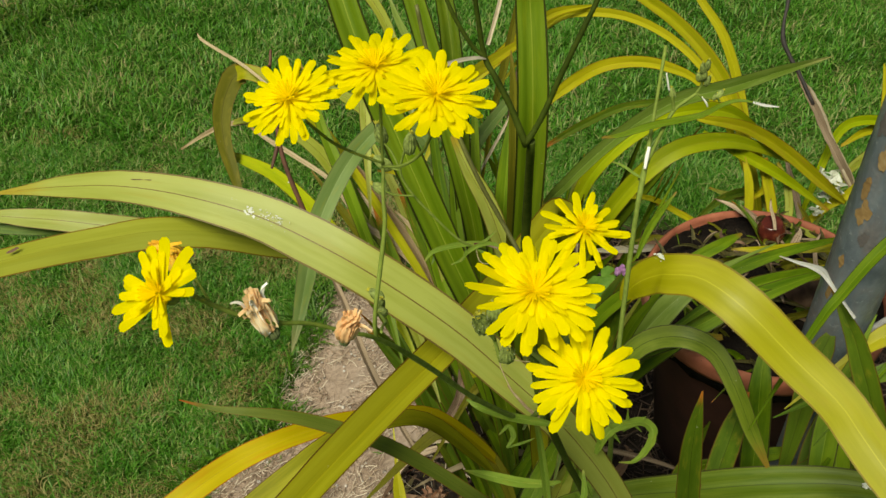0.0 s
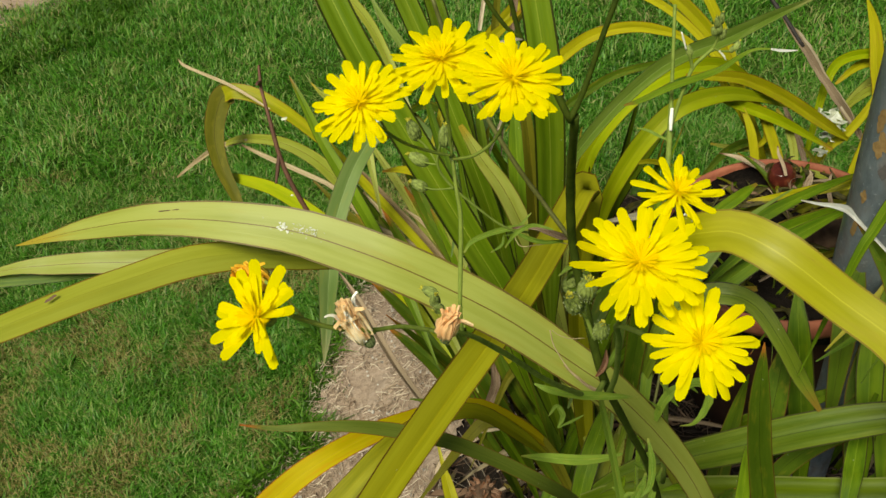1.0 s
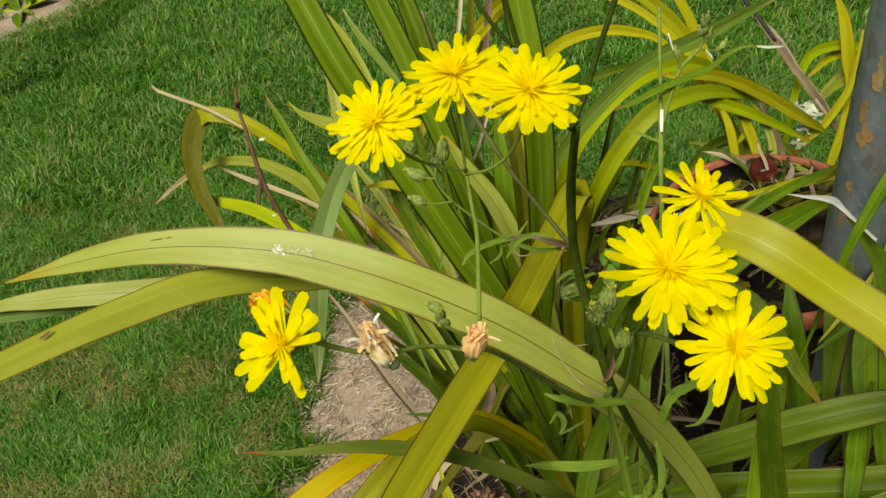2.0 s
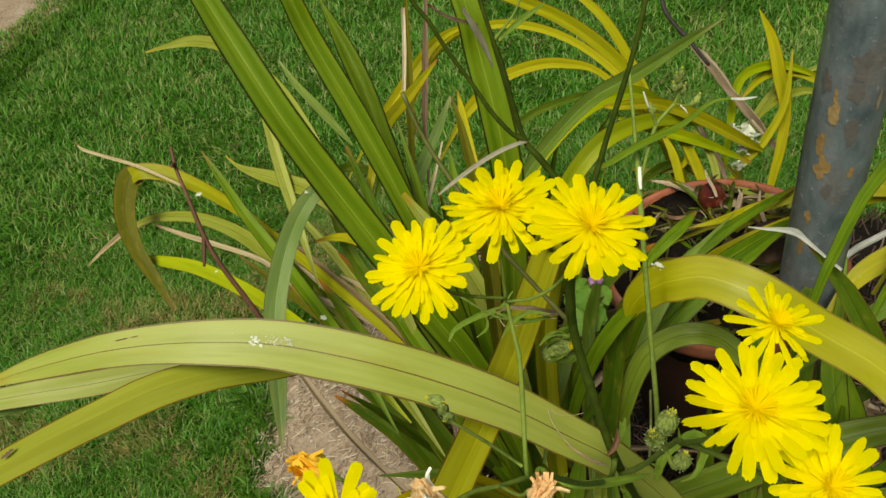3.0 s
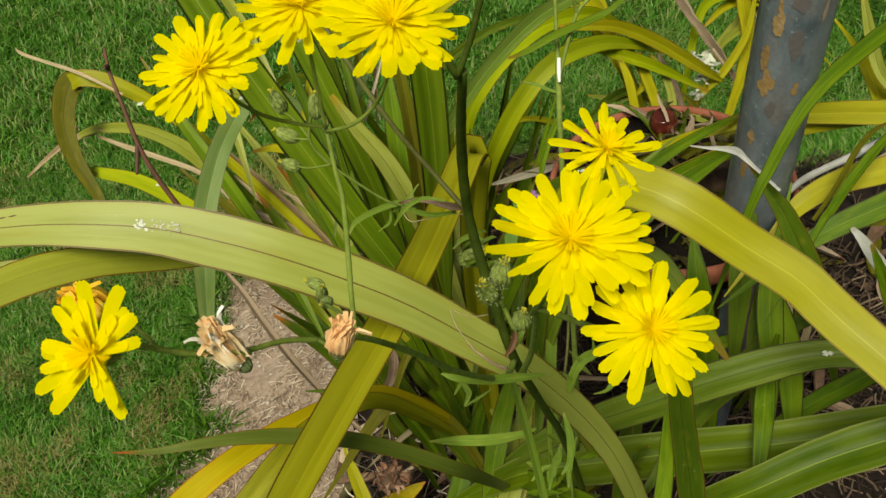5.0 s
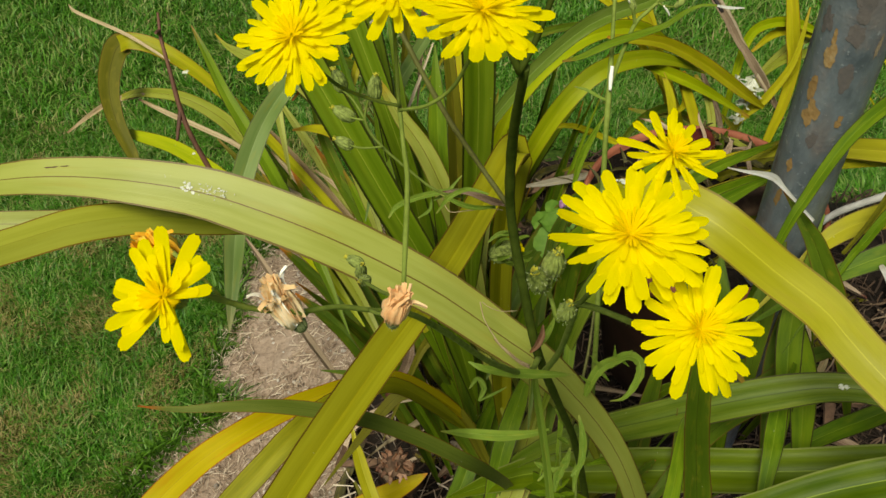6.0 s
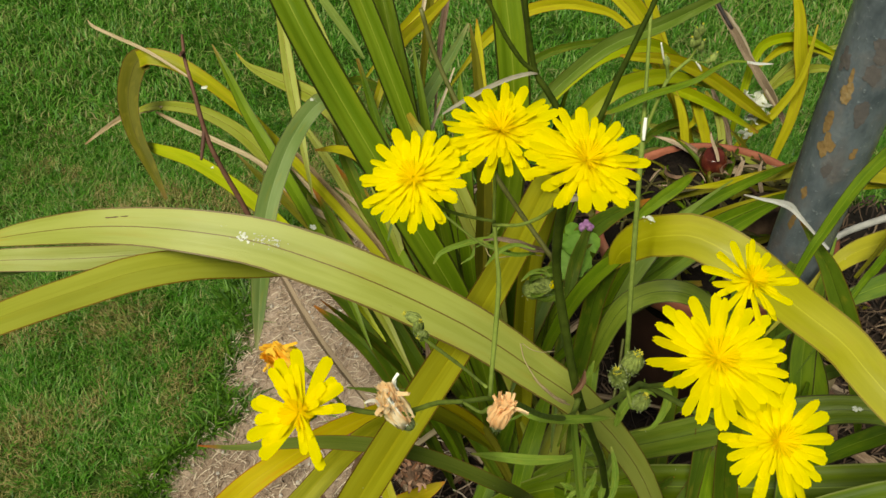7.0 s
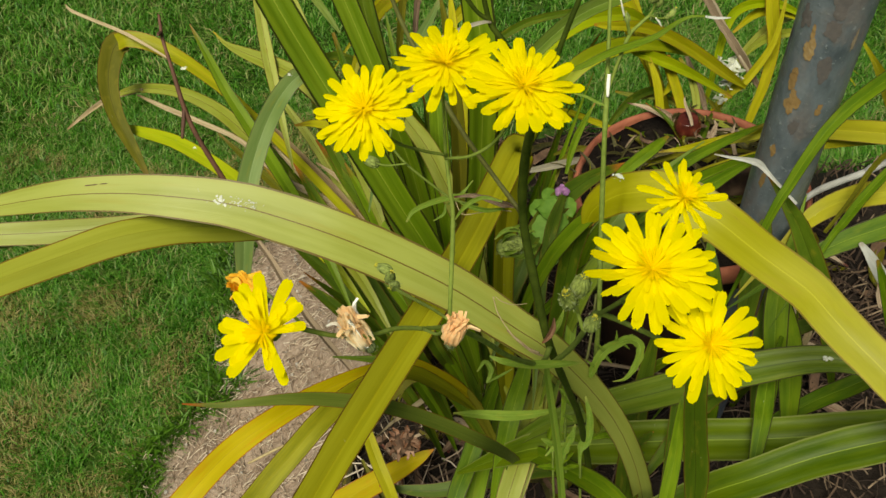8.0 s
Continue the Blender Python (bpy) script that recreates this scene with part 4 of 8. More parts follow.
leaf(flax, "green", [(-0.0002, 0.5612, 0.6401, 0.0125), (-0.0027, 0.544, 0.6109, 0.0144), (-0.0033, 0.5298, 0.5712, 0.0156), (-0.0012, 0.5204, 0.5224, 0.0163), (0.0076, 0.5157, 0.4379, 0.0146)], (-0.05, -0.63, 0.78), 0.2)
leaf(flax, "green", [(-0.0248, 0.6005, 0.647, 0.006), (-0.0232, 0.5723, 0.6082, 0.0087), (-0.0123, 0.545, 0.5709, 0.0106), (0.0001, 0.5304, 0.5181, 0.0119), (0.0179, 0.5203, 0.4293, 0.0168)], (-0.04, -0.64, 0.77), 0.2)
leaf(flax, "olive", [(-0.0381, 0.5368, 0.684, 0.0039), (-0.0265, 0.5281, 0.6589, 0.0104), (-0.0137, 0.5203, 0.6347, 0.0138), (-0.0022, 0.5138, 0.5971, 0.015), (0.0114, 0.514, 0.5373, 0.015)], (0.02, -0.68, 0.73), 0.25)
leaf(flax, "yellow", [(-0.0266, 0.5084, 0.4562, 0.0046), (-0.0534, 0.5648, 0.4649, 0.0061), (-0.0828, 0.6221, 0.4743, 0.0077), (-0.1203, 0.6905, 0.4796, 0.0087), (-0.1564, 0.7552, 0.4817, 0.0095), (-0.1955, 0.8206, 0.4843, 0.0111), (-0.2385, 0.8829, 0.4839, 0.0148), (-0.2736, 0.9108, 0.4934, 0.0175), (-0.2982, 0.9183, 0.4986, 0.0184), (-0.3109, 0.9217, 0.4941, 0.0184)], (0.12, -0.7, 0.71), 0.12, label="yellow flax leaf bent back on itself", grow=False)
leaf(flax, "umber", [(-0.3038, 0.9242, 0.4941, 0.0259), (-0.3176, 0.9214, 0.4867, 0.0254), (-0.3315, 0.9046, 0.4573, 0.0225), (-0.3314, 0.8843, 0.4255, 0.0177), (-0.3211, 0.8627, 0.3933, 0.0127), (-0.3105, 0.8411, 0.361, 0.0032)], (0.22, -0.71, 0.67), 0.12, label="olive-brown end of a bent leaf hanging down", grow=False)
leaf(flax, "straw", [(-0.3648, 0.9741, 0.5177, 0.0007), (-0.3597, 0.9681, 0.5127, 0.0034), (-0.3386, 0.9497, 0.5109, 0.0037), (-0.2950, 0.9131, 0.5075, 0.0037), (-0.2518, 0.8708, 0.4991, 0.0022)], (0.23, -0.76, 0.61), 0.3)
leaf(flax, "straw", [(-0.4163, 0.9547, 0.3624, 0.0021), (-0.3843, 0.9583, 0.3811, 0.0054), (-0.3494, 0.9503, 0.403, 0.0067), (-0.3197, 0.9422, 0.411, 0.0053), (-0.3071, 0.9347, 0.4185, 0.0026)], (0.24, -0.71, 0.66), 0.3)
leaf(flax, "olive", [(-0.3559, 0.9567, 0.3949, 0.002), (-0.3294, 0.9442, 0.4122, 0.0079), (-0.3037, 0.9352, 0.4191, 0.0111), (-0.2597, 0.901, 0.4315, 0.0134), (-0.2181, 0.8502, 0.4422, 0.0153), (-0.1874, 0.804, 0.4429, 0.0161), (-0.1478, 0.7275, 0.4439, 0.0158), (-0.117, 0.6536, 0.4466, 0.0128), (-0.0806, 0.5643, 0.4493, 0.01)], (0.15, -0.69, 0.71), 0.15)
leaf(flax, "straw", [(-0.3146, 0.931, 0.4147, 0.0026), (-0.2731, 0.8809, 0.426, 0.0057), (-0.231, 0.832, 0.4385, 0.0055), (-0.1864, 0.7797, 0.4481, 0.0052), (-0.1463, 0.7092, 0.4545, 0.0061), (-0.099, 0.6609, 0.4543, 0.0064)], (0.14, -0.69, 0.71), 0.4)
leaf(flax, "straw", [(-0.1897, 0.821, 0.4716, 0.0018), (-0.1529, 0.7709, 0.4692, 0.0057), (-0.1215, 0.7191, 0.4649, 0.0061), (-0.0921, 0.6679, 0.461, 0.0064), (-0.0652, 0.6058, 0.4607, 0.0051)], (0.08, -0.67, 0.73), 0.4)
leaf(flax, "fresh", [(-0.3451, 0.9097, 0.3936, 0.002), (-0.3131, 0.8835, 0.399, 0.0122), (-0.2704, 0.8459, 0.4082, 0.0156), (-0.2312, 0.802, 0.4115, 0.0164), (-0.1932, 0.7478, 0.419, 0.0157), (-0.1524, 0.6801, 0.4279, 0.0138), (-0.1104, 0.6108, 0.4355, 0.0115)], (0.16, -0.67, 0.73), 0.15)
leaf(flax, "green", [(-0.2114, 0.8322, 0.5611, 0.0011), (-0.2008, 0.8106, 0.5423, 0.0077), (-0.1858, 0.7732, 0.5231, 0.0109), (-0.1716, 0.7484, 0.5016, 0.0131), (-0.1561, 0.7157, 0.4867, 0.013), (-0.1329, 0.6579, 0.4765, 0.0115), (-0.1116, 0.5986, 0.4648, 0.0101)], (0.12, -0.7, 0.7), 0.2)
leaf(flax, "grey", [(-0.0588, 0.6608, 0.5509, 0.0089), (-0.0735, 0.6774, 0.5785, 0.0107), (-0.0895, 0.681, 0.5941, 0.013), (-0.1055, 0.6724, 0.599, 0.0148), (-0.1221, 0.6628, 0.5893, 0.0162), (-0.138, 0.6385, 0.5799, 0.0174), (-0.1529, 0.6178, 0.5603, 0.0183), (-0.1628, 0.5981, 0.542, 0.0183), (-0.1696, 0.5742, 0.5201, 0.0169), (-0.1765, 0.5606, 0.4939, 0.0133), (-0.1805, 0.5432, 0.478, 0.0086), (-0.1847, 0.5276, 0.4638, 0.001)], (0.1, -0.67, 0.74), 0.2, label="grey-green flax leaf hanging straight down")
leaf(flax, "olive", [(-0.1896, 0.8234, 0.5545, 0.0011), (-0.179, 0.8051, 0.5522, 0.0044), (-0.1615, 0.7796, 0.5572, 0.0102), (-0.1347, 0.751, 0.5601, 0.0152), (-0.1093, 0.721, 0.5616, 0.0159), (-0.0895, 0.6926, 0.5508, 0.0147), (-0.0758, 0.6618, 0.5373, 0.0125), (-0.0626, 0.6184, 0.5126, 0.0109)], (0.08, -0.73, 0.68), 0.15)
leaf(flax, "yellow", [(-0.1192, 0.682, 0.5394, 0.0015), (-0.0992, 0.6726, 0.5456, 0.007), (-0.0793, 0.6496, 0.5531, 0.0098), (-0.0621, 0.6189, 0.5534, 0.009), (-0.0499, 0.5873, 0.5393, 0.0075)], (0.04, -0.68, 0.73), 0.2)
leaf(flax, "straw", [(-0.1088, 0.6927, 0.4823, 0.0016), (-0.0888, 0.6636, 0.4843, 0.0047), (-0.0683, 0.6288, 0.4811, 0.0061), (-0.0547, 0.5905, 0.4745, 0.004)], (0.04, -0.65, 0.76), 0.3)
leaf(flax, "sage", [(-0.1084, 0.7864, 0.6624, 0.0015), (-0.1, 0.7697, 0.6467, 0.0059), (-0.0867, 0.743, 0.636, 0.0077), (-0.0737, 0.7168, 0.6256, 0.0062), (-0.0651, 0.7039, 0.6139, 0.0024)], (0.03, -0.78, 0.63), 0.3, label="pale bleached flax leaf")
leaf(flax, "olive", [(-0.2536, 0.974, 0.6043, 0.0017), (-0.2278, 0.963, 0.6108, 0.0058), (-0.196, 0.9404, 0.6206, 0.0124), (-0.1626, 0.899, 0.6261, 0.012), (-0.1226, 0.8286, 0.6176, 0.0105), (-0.0998, 0.7624, 0.5969, 0.0091)], (0.11, -0.8, 0.58), 0.2)
leaf(flax, "olive", [(-0.1414, 0.826, 0.6126, 0.0016), (-0.1375, 0.7933, 0.5947, 0.0083), (-0.1356, 0.7579, 0.5737, 0.0113), (-0.1328, 0.7229, 0.5533, 0.0101)], (0.08, -0.75, 0.65), 0.2)
leaf(flax, "yellow", [(0.0285, 0.7864, 0.623, 0.002), (0.0096, 0.7608, 0.6234, 0.007), (-0.0115, 0.7346, 0.6229, 0.0107), (-0.0317, 0.7088, 0.623, 0.0105), (-0.049, 0.6842, 0.6105, 0.0085)], (-0.06, -0.76, 0.65), 0.2)
leaf(flax, "grey", [(0.0256, 0.7105, 0.632, 0.0019), (0.0103, 0.6887, 0.6225, 0.0075), (-0.006, 0.6676, 0.6135, 0.0102), (-0.0267, 0.6414, 0.5989, 0.011), (-0.0388, 0.6245, 0.5805, 0.0092)], (-0.06, -0.72, 0.69), 0.25)
leaf(flax, "yellow", [(0.0328, 0.712, 0.6344, 0.001), (0.0307, 0.69, 0.6263, 0.0061), (0.0278, 0.6583, 0.6085, 0.0084), (0.0274, 0.631, 0.5812, 0.0084)], (-0.1, -0.73, 0.68), 0.2)
leaf(flax, "green", [(-0.1624, 0.7267, 0.4557, 0.0017), (-0.1324, 0.6824, 0.4446, 0.0109), (-0.101, 0.6324, 0.4286, 0.0145), (-0.0599, 0.5719, 0.3497, 0.0131), (-0.0457, 0.5703, 0.2953, 0.0103)], (0.05, -0.6, 0.8), 0.25)
leaf(flax, "dark", [(-0.131, 0.7037, 0.4773, 0.0016), (-0.1125, 0.6587, 0.4649, 0.0106), (-0.0912, 0.6086, 0.4481, 0.014), (-0.0453, 0.5436, 0.3655, 0.0127), (-0.031, 0.5423, 0.3114, 0.01)], (0.04, -0.59, 0.81), 0.25)
leaf(flax, "dark", [(-0.1049, 0.7007, 0.5032, 0.0016), (-0.0824, 0.6538, 0.4893, 0.0103), (-0.0582, 0.6013, 0.4705, 0.0137), (-0.0283, 0.5368, 0.3874, 0.0124), (-0.0135, 0.5364, 0.3341, 0.0097)], (0.01, -0.6, 0.8), 0.25)
leaf(flax, "green", [(-0.081, 0.666, 0.5004, 0.0016), (-0.0672, 0.6253, 0.4916, 0.0101), (-0.0515, 0.579, 0.4778, 0.0133), (-0.0137, 0.5224, 0.4023, 0.0121), (0.0015, 0.5225, 0.3494, 0.0095)], (-0, -0.59, 0.81), 0.25)
leaf(flax, "dark", [(-0.1585, 0.6891, 0.3952, 0.0017), (-0.1317, 0.6543, 0.3925, 0.0112), (-0.1034, 0.6133, 0.3843, 0.0148), (-0.0692, 0.5686, 0.3192, 0.0134), (-0.0551, 0.5658, 0.2637, 0.0105)], (0.05, -0.56, 0.82), 0.25)
leaf(flax, "dark", [(-0.1267, 0.6788, 0.4149, 0.0017), (-0.1082, 0.6422, 0.41, 0.0109), (-0.0879, 0.6, 0.4002, 0.0145), (-0.0425, 0.5487, 0.3299, 0.0131), (-0.0276, 0.5461, 0.2746, 0.0103)], (0.03, -0.56, 0.83), 0.25)
leaf(flax, "green", [(-0.1133, 0.6627, 0.3608, 0.0017), (-0.0924, 0.6313, 0.3607, 0.0113), (-0.0698, 0.5937, 0.3552, 0.0149), (-0.0451, 0.5538, 0.2939, 0.0136), (-0.0299, 0.5499, 0.2375, 0.0106)], (0.02, -0.54, 0.84), 0.25)
leaf(flax, "dark", [(-0.061, 0.6516, 0.5021, 0.0015), (-0.0504, 0.6162, 0.4979, 0.01), (-0.0382, 0.5756, 0.489, 0.0132), (-0.006, 0.5302, 0.4233, 0.012), (0.0094, 0.5312, 0.3712, 0.0094)], (-0.02, -0.6, 0.8), 0.25)
leaf(flax, "dark", [(-0.1516, 0.673, 0.3407, 0.0018), (-0.1238, 0.6403, 0.34, 0.0115), (-0.0945, 0.6014, 0.3337, 0.0153), (-0.0583, 0.5585, 0.2704, 0.0138), (-0.0434, 0.5538, 0.2132, 0.0108)], (0.04, -0.53, 0.85), 0.25)
leaf(flax, "green", [(-0.0784, 0.645, 0.4143, 0.0016), (-0.0658, 0.614, 0.4141, 0.0107), (-0.0513, 0.5775, 0.4092, 0.0141), (-0.0152, 0.5369, 0.3479, 0.0128), (0.0005, 0.5348, 0.2931, 0.0101)], (-0, -0.55, 0.83), 0.25)
leaf(flax, "dark", [(-0.0357, 0.6328, 0.5137, 0.0015), (-0.0238, 0.6014, 0.5131, 0.0098), (-0.0099, 0.5646, 0.5078, 0.0128), (0.0033, 0.531, 0.4515, 0.0117), (0.019, 0.5331, 0.4005, 0.0092)], (-0.04, -0.6, 0.8), 0.25)
leaf(flax, "sheen", [(0.0636, 0.4035, 0.5607, 0.0107), (0.0794, 0.4114, 0.5971, 0.014), (0.0958, 0.4132, 0.6121, 0.0149), (0.1153, 0.4076, 0.6189, 0.0146), (0.1331, 0.4013, 0.6104, 0.0132), (0.1458, 0.3854, 0.5921, 0.0111), (0.1576, 0.375, 0.5651, 0.0098), (0.1704, 0.3661, 0.5396, 0.003)], (-0.17, -0.55, 0.82), 0.15)
leaf(flax, "sage", [(0.0758, 0.4571, 0.4994, 0.0188), (0.0937, 0.4705, 0.5414, 0.0233), (0.1147, 0.476, 0.5747, 0.0186), (0.1346, 0.4882, 0.5858, 0.0121), (0.161, 0.5069, 0.5886, 0.0041)], (-0.15, -0.6, 0.78), 0.2)
leaf(flax, "green", [(0.0833, 0.4794, 0.4786, 0.0161), (0.1235, 0.4921, 0.5176, 0.0182), (0.1598, 0.5021, 0.5396, 0.0154), (0.1952, 0.5088, 0.558, 0.0127), (0.2363, 0.527, 0.5588, 0.0051)], (-0.19, -0.6, 0.78), 0.2)
leaf(flax, "green", [(0.1796, 0.4047, 0.4626, 0.0183), (0.1816, 0.4272, 0.5012, 0.0189), (0.1814, 0.4405, 0.5302, 0.0162), (0.184, 0.4559, 0.5464, 0.0081), (0.1859, 0.4657, 0.5567, 0.0012)], (-0.22, -0.54, 0.81), 0.15)
leaf(flax, "green", [(0.1828, 0.3880, 0.6532, 0.0054), (0.1941, 0.3950, 0.6714, 0.0067), (0.2060, 0.4020, 0.6887, 0.0073), (0.2194, 0.4100, 0.7004, 0.0079), (0.2372, 0.4180, 0.7104, 0.0089), (0.2608, 0.4280, 0.7160, 0.0097), (0.2849, 0.4380, 0.7202, 0.0101), (0.3090, 0.4470, 0.7235, 0.0092), (0.3372, 0.4560, 0.7274, 0.0062), (0.3653, 0.4620, 0.7254, 0.0014)], (-0.38, -0.55, 0.74), 0.3)
leaf(flax, "lime", [(0.1841, 0.5811, 0.5346, 0.001), (0.2152, 0.5792, 0.5349, 0.0057), (0.2458, 0.5729, 0.5445, 0.0089), (0.2801, 0.5658, 0.5537, 0.0121), (0.3168, 0.5522, 0.5573, 0.0165), (0.3557, 0.5367, 0.5591, 0.019), (0.3858, 0.5202, 0.5597, 0.0178)], (-0.36, -0.59, 0.72), 0.2)
leaf(flax, "lime", [(0.1917, 0.5693, 0.4975, 0.0098), (0.2163, 0.5611, 0.5186, 0.0128), (0.2522, 0.5577, 0.5313, 0.0117), (0.2869, 0.5528, 0.5425, 0.0093), (0.3245, 0.5511, 0.5433, 0.0093)], (-0.32, -0.59, 0.74), 0.2)
leaf(flax, "lime", [(0.2442, 0.4594, 0.5366, 0.0069), (0.2709, 0.4721, 0.5497, 0.0146), (0.2935, 0.4708, 0.5633, 0.0177), (0.3177, 0.4642, 0.5724, 0.0192), (0.3476, 0.4612, 0.5715, 0.0167)], (-0.4, -0.52, 0.75), 0.15)
leaf(flax, "green", [(0.2317, 0.4218, 0.5558, 0.0081), (0.2618, 0.4231, 0.5724, 0.0143), (0.2933, 0.4209, 0.5858, 0.0173), (0.321, 0.4173, 0.5977, 0.0155)], (-0.4, -0.5, 0.77), 0.15)
leaf(flax, "green", [(0.2098, 0.3688, 0.426, 0.0088), (0.2442, 0.3684, 0.4547, 0.0137), (0.2712, 0.3638, 0.4792, 0.015), (0.3055, 0.3647, 0.4955, 0.0123)], (-0.35, -0.4, 0.85), 0.15)
leaf(flax, "dark", [(0.2162, 0.3877, 0.4434, 0.0176), (0.2253, 0.4195, 0.4725, 0.0194), (0.2395, 0.4439, 0.4954, 0.0176), (0.2544, 0.4615, 0.5122, 0.0114), (0.2637, 0.4734, 0.5235, 0.0026)], (-0.32, -0.48, 0.82), 0.2)
leaf(flax, "green", [(0.2316, 0.3806, 0.4649, 0.0171), (0.2358, 0.4057, 0.4878, 0.0197), (0.2333, 0.4287, 0.5083, 0.0154), (0.2296, 0.4423, 0.5203, 0.0034)], (-0.32, -0.46, 0.82), 0.2)
leaf(flax, "dark", [(0.0808, 0.3046, 0.468, 0.0157), (0.1, 0.3517, 0.4577, 0.0167), (0.1231, 0.4019, 0.4504, 0.015), (0.147, 0.4486, 0.4401, 0.0093)], (-0.19, -0.43, 0.88), 0.2)
leaf(flax, "green", [(0.0584, 0.3846, 0.5386, 0.0071), (0.0665, 0.407, 0.5592, 0.0079), (0.076, 0.4291, 0.5798, 0.0071), (0.0853, 0.4317, 0.6096, 0.0076)], (-0.16, -0.54, 0.83), 0.15)
leaf(flax, "olive", [(0.0134, 0.3633, 0.3954, 0.0152), (0.0342, 0.3961, 0.4128, 0.0154), (0.0521, 0.4351, 0.4221, 0.0139), (0.0638, 0.466, 0.4237, 0.0095)], (-0.1, -0.45, 0.89), 0.15)
leaf(flax, "green", [(-0.0194, 0.3858, 0.3463, 0.019), (-0.0013, 0.4291, 0.3595, 0.0215), (0.0186, 0.4739, 0.3741, 0.02), (0.0364, 0.517, 0.387, 0.0153)], (-0.06, -0.46, 0.89), 0.15)
leaf(flax, "olive", [(0.0048, 0.3538, 0.3999, 0.0176), (0.0259, 0.3888, 0.4192, 0.0187), (0.0426, 0.4241, 0.425, 0.0165)], (-0.08, -0.43, 0.9), 0.15)
leaf(flax, "green", [(0.0671, 0.2935, 0.511, 0.0148), (0.0493, 0.3401, 0.471, 0.0146), (0.0293, 0.3831, 0.4278, 0.0132), (0.0118, 0.4168, 0.3761, 0.0048)], (-0.1, -0.41, 0.91), 0.2)
leaf(flax, "dark", [(-0.0597, 0.4555, 0.4739, 0.0089), (-0.0431, 0.4479, 0.4681, 0.0098), (-0.0233, 0.4388, 0.4477, 0.0099), (-0.005, 0.423, 0.4076, 0.0084)], (-0.01, -0.49, 0.87), 0.2)
leaf(flax, "lime", [(-0.0875, 0.4417, 0.2847, 0.0115), (-0.0954, 0.4666, 0.3066, 0.0126), (-0.1, 0.4869, 0.3246, 0.0105), (-0.1017, 0.499, 0.3354, 0.0042)], (0.05, -0.45, 0.89), 0.2)
leaf(flax, "green", [(0.1268, 0.5342, 0.5474, 0.0044), (0.1443, 0.5446, 0.557, 0.0097), (0.1683, 0.5545, 0.5653, 0.0097), (0.1855, 0.5681, 0.5636, 0.0022)], (-0.21, -0.64, 0.74), 0.25)
leaf(flax, "green", [(0.1553, 0.5328, 0.5435, 0.007), (0.1762, 0.5339, 0.5574, 0.0104), (0.204, 0.5422, 0.5639, 0.0087), (0.2394, 0.5572, 0.5622, 0.0062), (0.2708, 0.5703, 0.5587, 0.0018)], (-0.27, -0.63, 0.73), 0.2)
leaf(flax, "green", [(0.1547, 0.5022, 0.5549, 0.0084), (0.1817, 0.5105, 0.5614, 0.0127), (0.2116, 0.5239, 0.5584, 0.0116), (0.25, 0.5439, 0.5472, 0.007), (0.2811, 0.5543, 0.5409, 0.0018)], (-0.28, -0.61, 0.74), 0.2)
leaf(flax, "lime", [(0.1808, 0.5672, 0.5486, 0.0009), (0.205, 0.568, 0.5473, 0.005), (0.2361, 0.5779, 0.5406, 0.0069), (0.2686, 0.5802, 0.5402, 0.0078), (0.305, 0.5888, 0.5316, 0.007)], (-0.29, -0.63, 0.72), 0.25)
leaf(flax, "dark", [(0.2174, 0.4444, 0.5029, 0.0167), (0.2248, 0.4613, 0.5203, 0.0183), (0.2337, 0.4754, 0.5343, 0.015), (0.2421, 0.4865, 0.5454, 0.0042)], (-0.3, -0.55, 0.78), 0.2)
leaf(flax, "green", [(0.2222, 0.3974, 0.482, 0.0162), (0.2284, 0.4196, 0.5049, 0.0186), (0.2368, 0.4388, 0.5246, 0.0162), (0.2459, 0.4525, 0.5382, 0.0081)], (-0.3, -0.51, 0.81), 0.2)
leaf(flax, "green", [(0.1796, 0.4234, 0.4548, 0.006), (0.1937, 0.4302, 0.4608, 0.0111), (0.2114, 0.4339, 0.4632, 0.0077), (0.2215, 0.4423, 0.4712, 0.0017)], (-0.26, -0.49, 0.83), 0.2)
leaf(flax, "dark", [(0.1966, 0.4108, 0.4546, 0.0059), (0.2244, 0.4151, 0.4714, 0.0108), (0.2467, 0.4165, 0.4855, 0.0123)], (-0.28, -0.48, 0.83), 0.2)
leaf(flax, "dark", [(0.1326, 0.3513, 0.4701, 0.0118), (0.1615, 0.3721, 0.475, 0.0135), (0.1942, 0.3875, 0.4739, 0.0138), (0.235, 0.3971, 0.466, 0.0123)], (-0.24, -0.45, 0.86), 0.2)
leaf(flax, "green", [(0.1815, 0.3274, 0.4989, 0.0111), (0.1908, 0.3454, 0.5026, 0.0135), (0.2002, 0.3638, 0.5067, 0.0114), (0.2174, 0.3883, 0.502, 0.0047)], (-0.28, -0.45, 0.85), 0.2)
leaf(flax, "dark", [(0.0453, 0.4223, 0.5235, 0.0073), (0.0549, 0.4539, 0.5415, 0.009), (0.0658, 0.4803, 0.554, 0.0092), (0.0761, 0.5014, 0.5609, 0.0093)], (-0.1, -0.59, 0.8), 0.2)
leaf(flax, "dark", [(0.0649, 0.4281, 0.4988, 0.0125), (0.0786, 0.4572, 0.5139, 0.0152), (0.1014, 0.4865, 0.5284, 0.0128), (0.1232, 0.5074, 0.534, 0.0052)], (-0.14, -0.57, 0.81), 0.2)
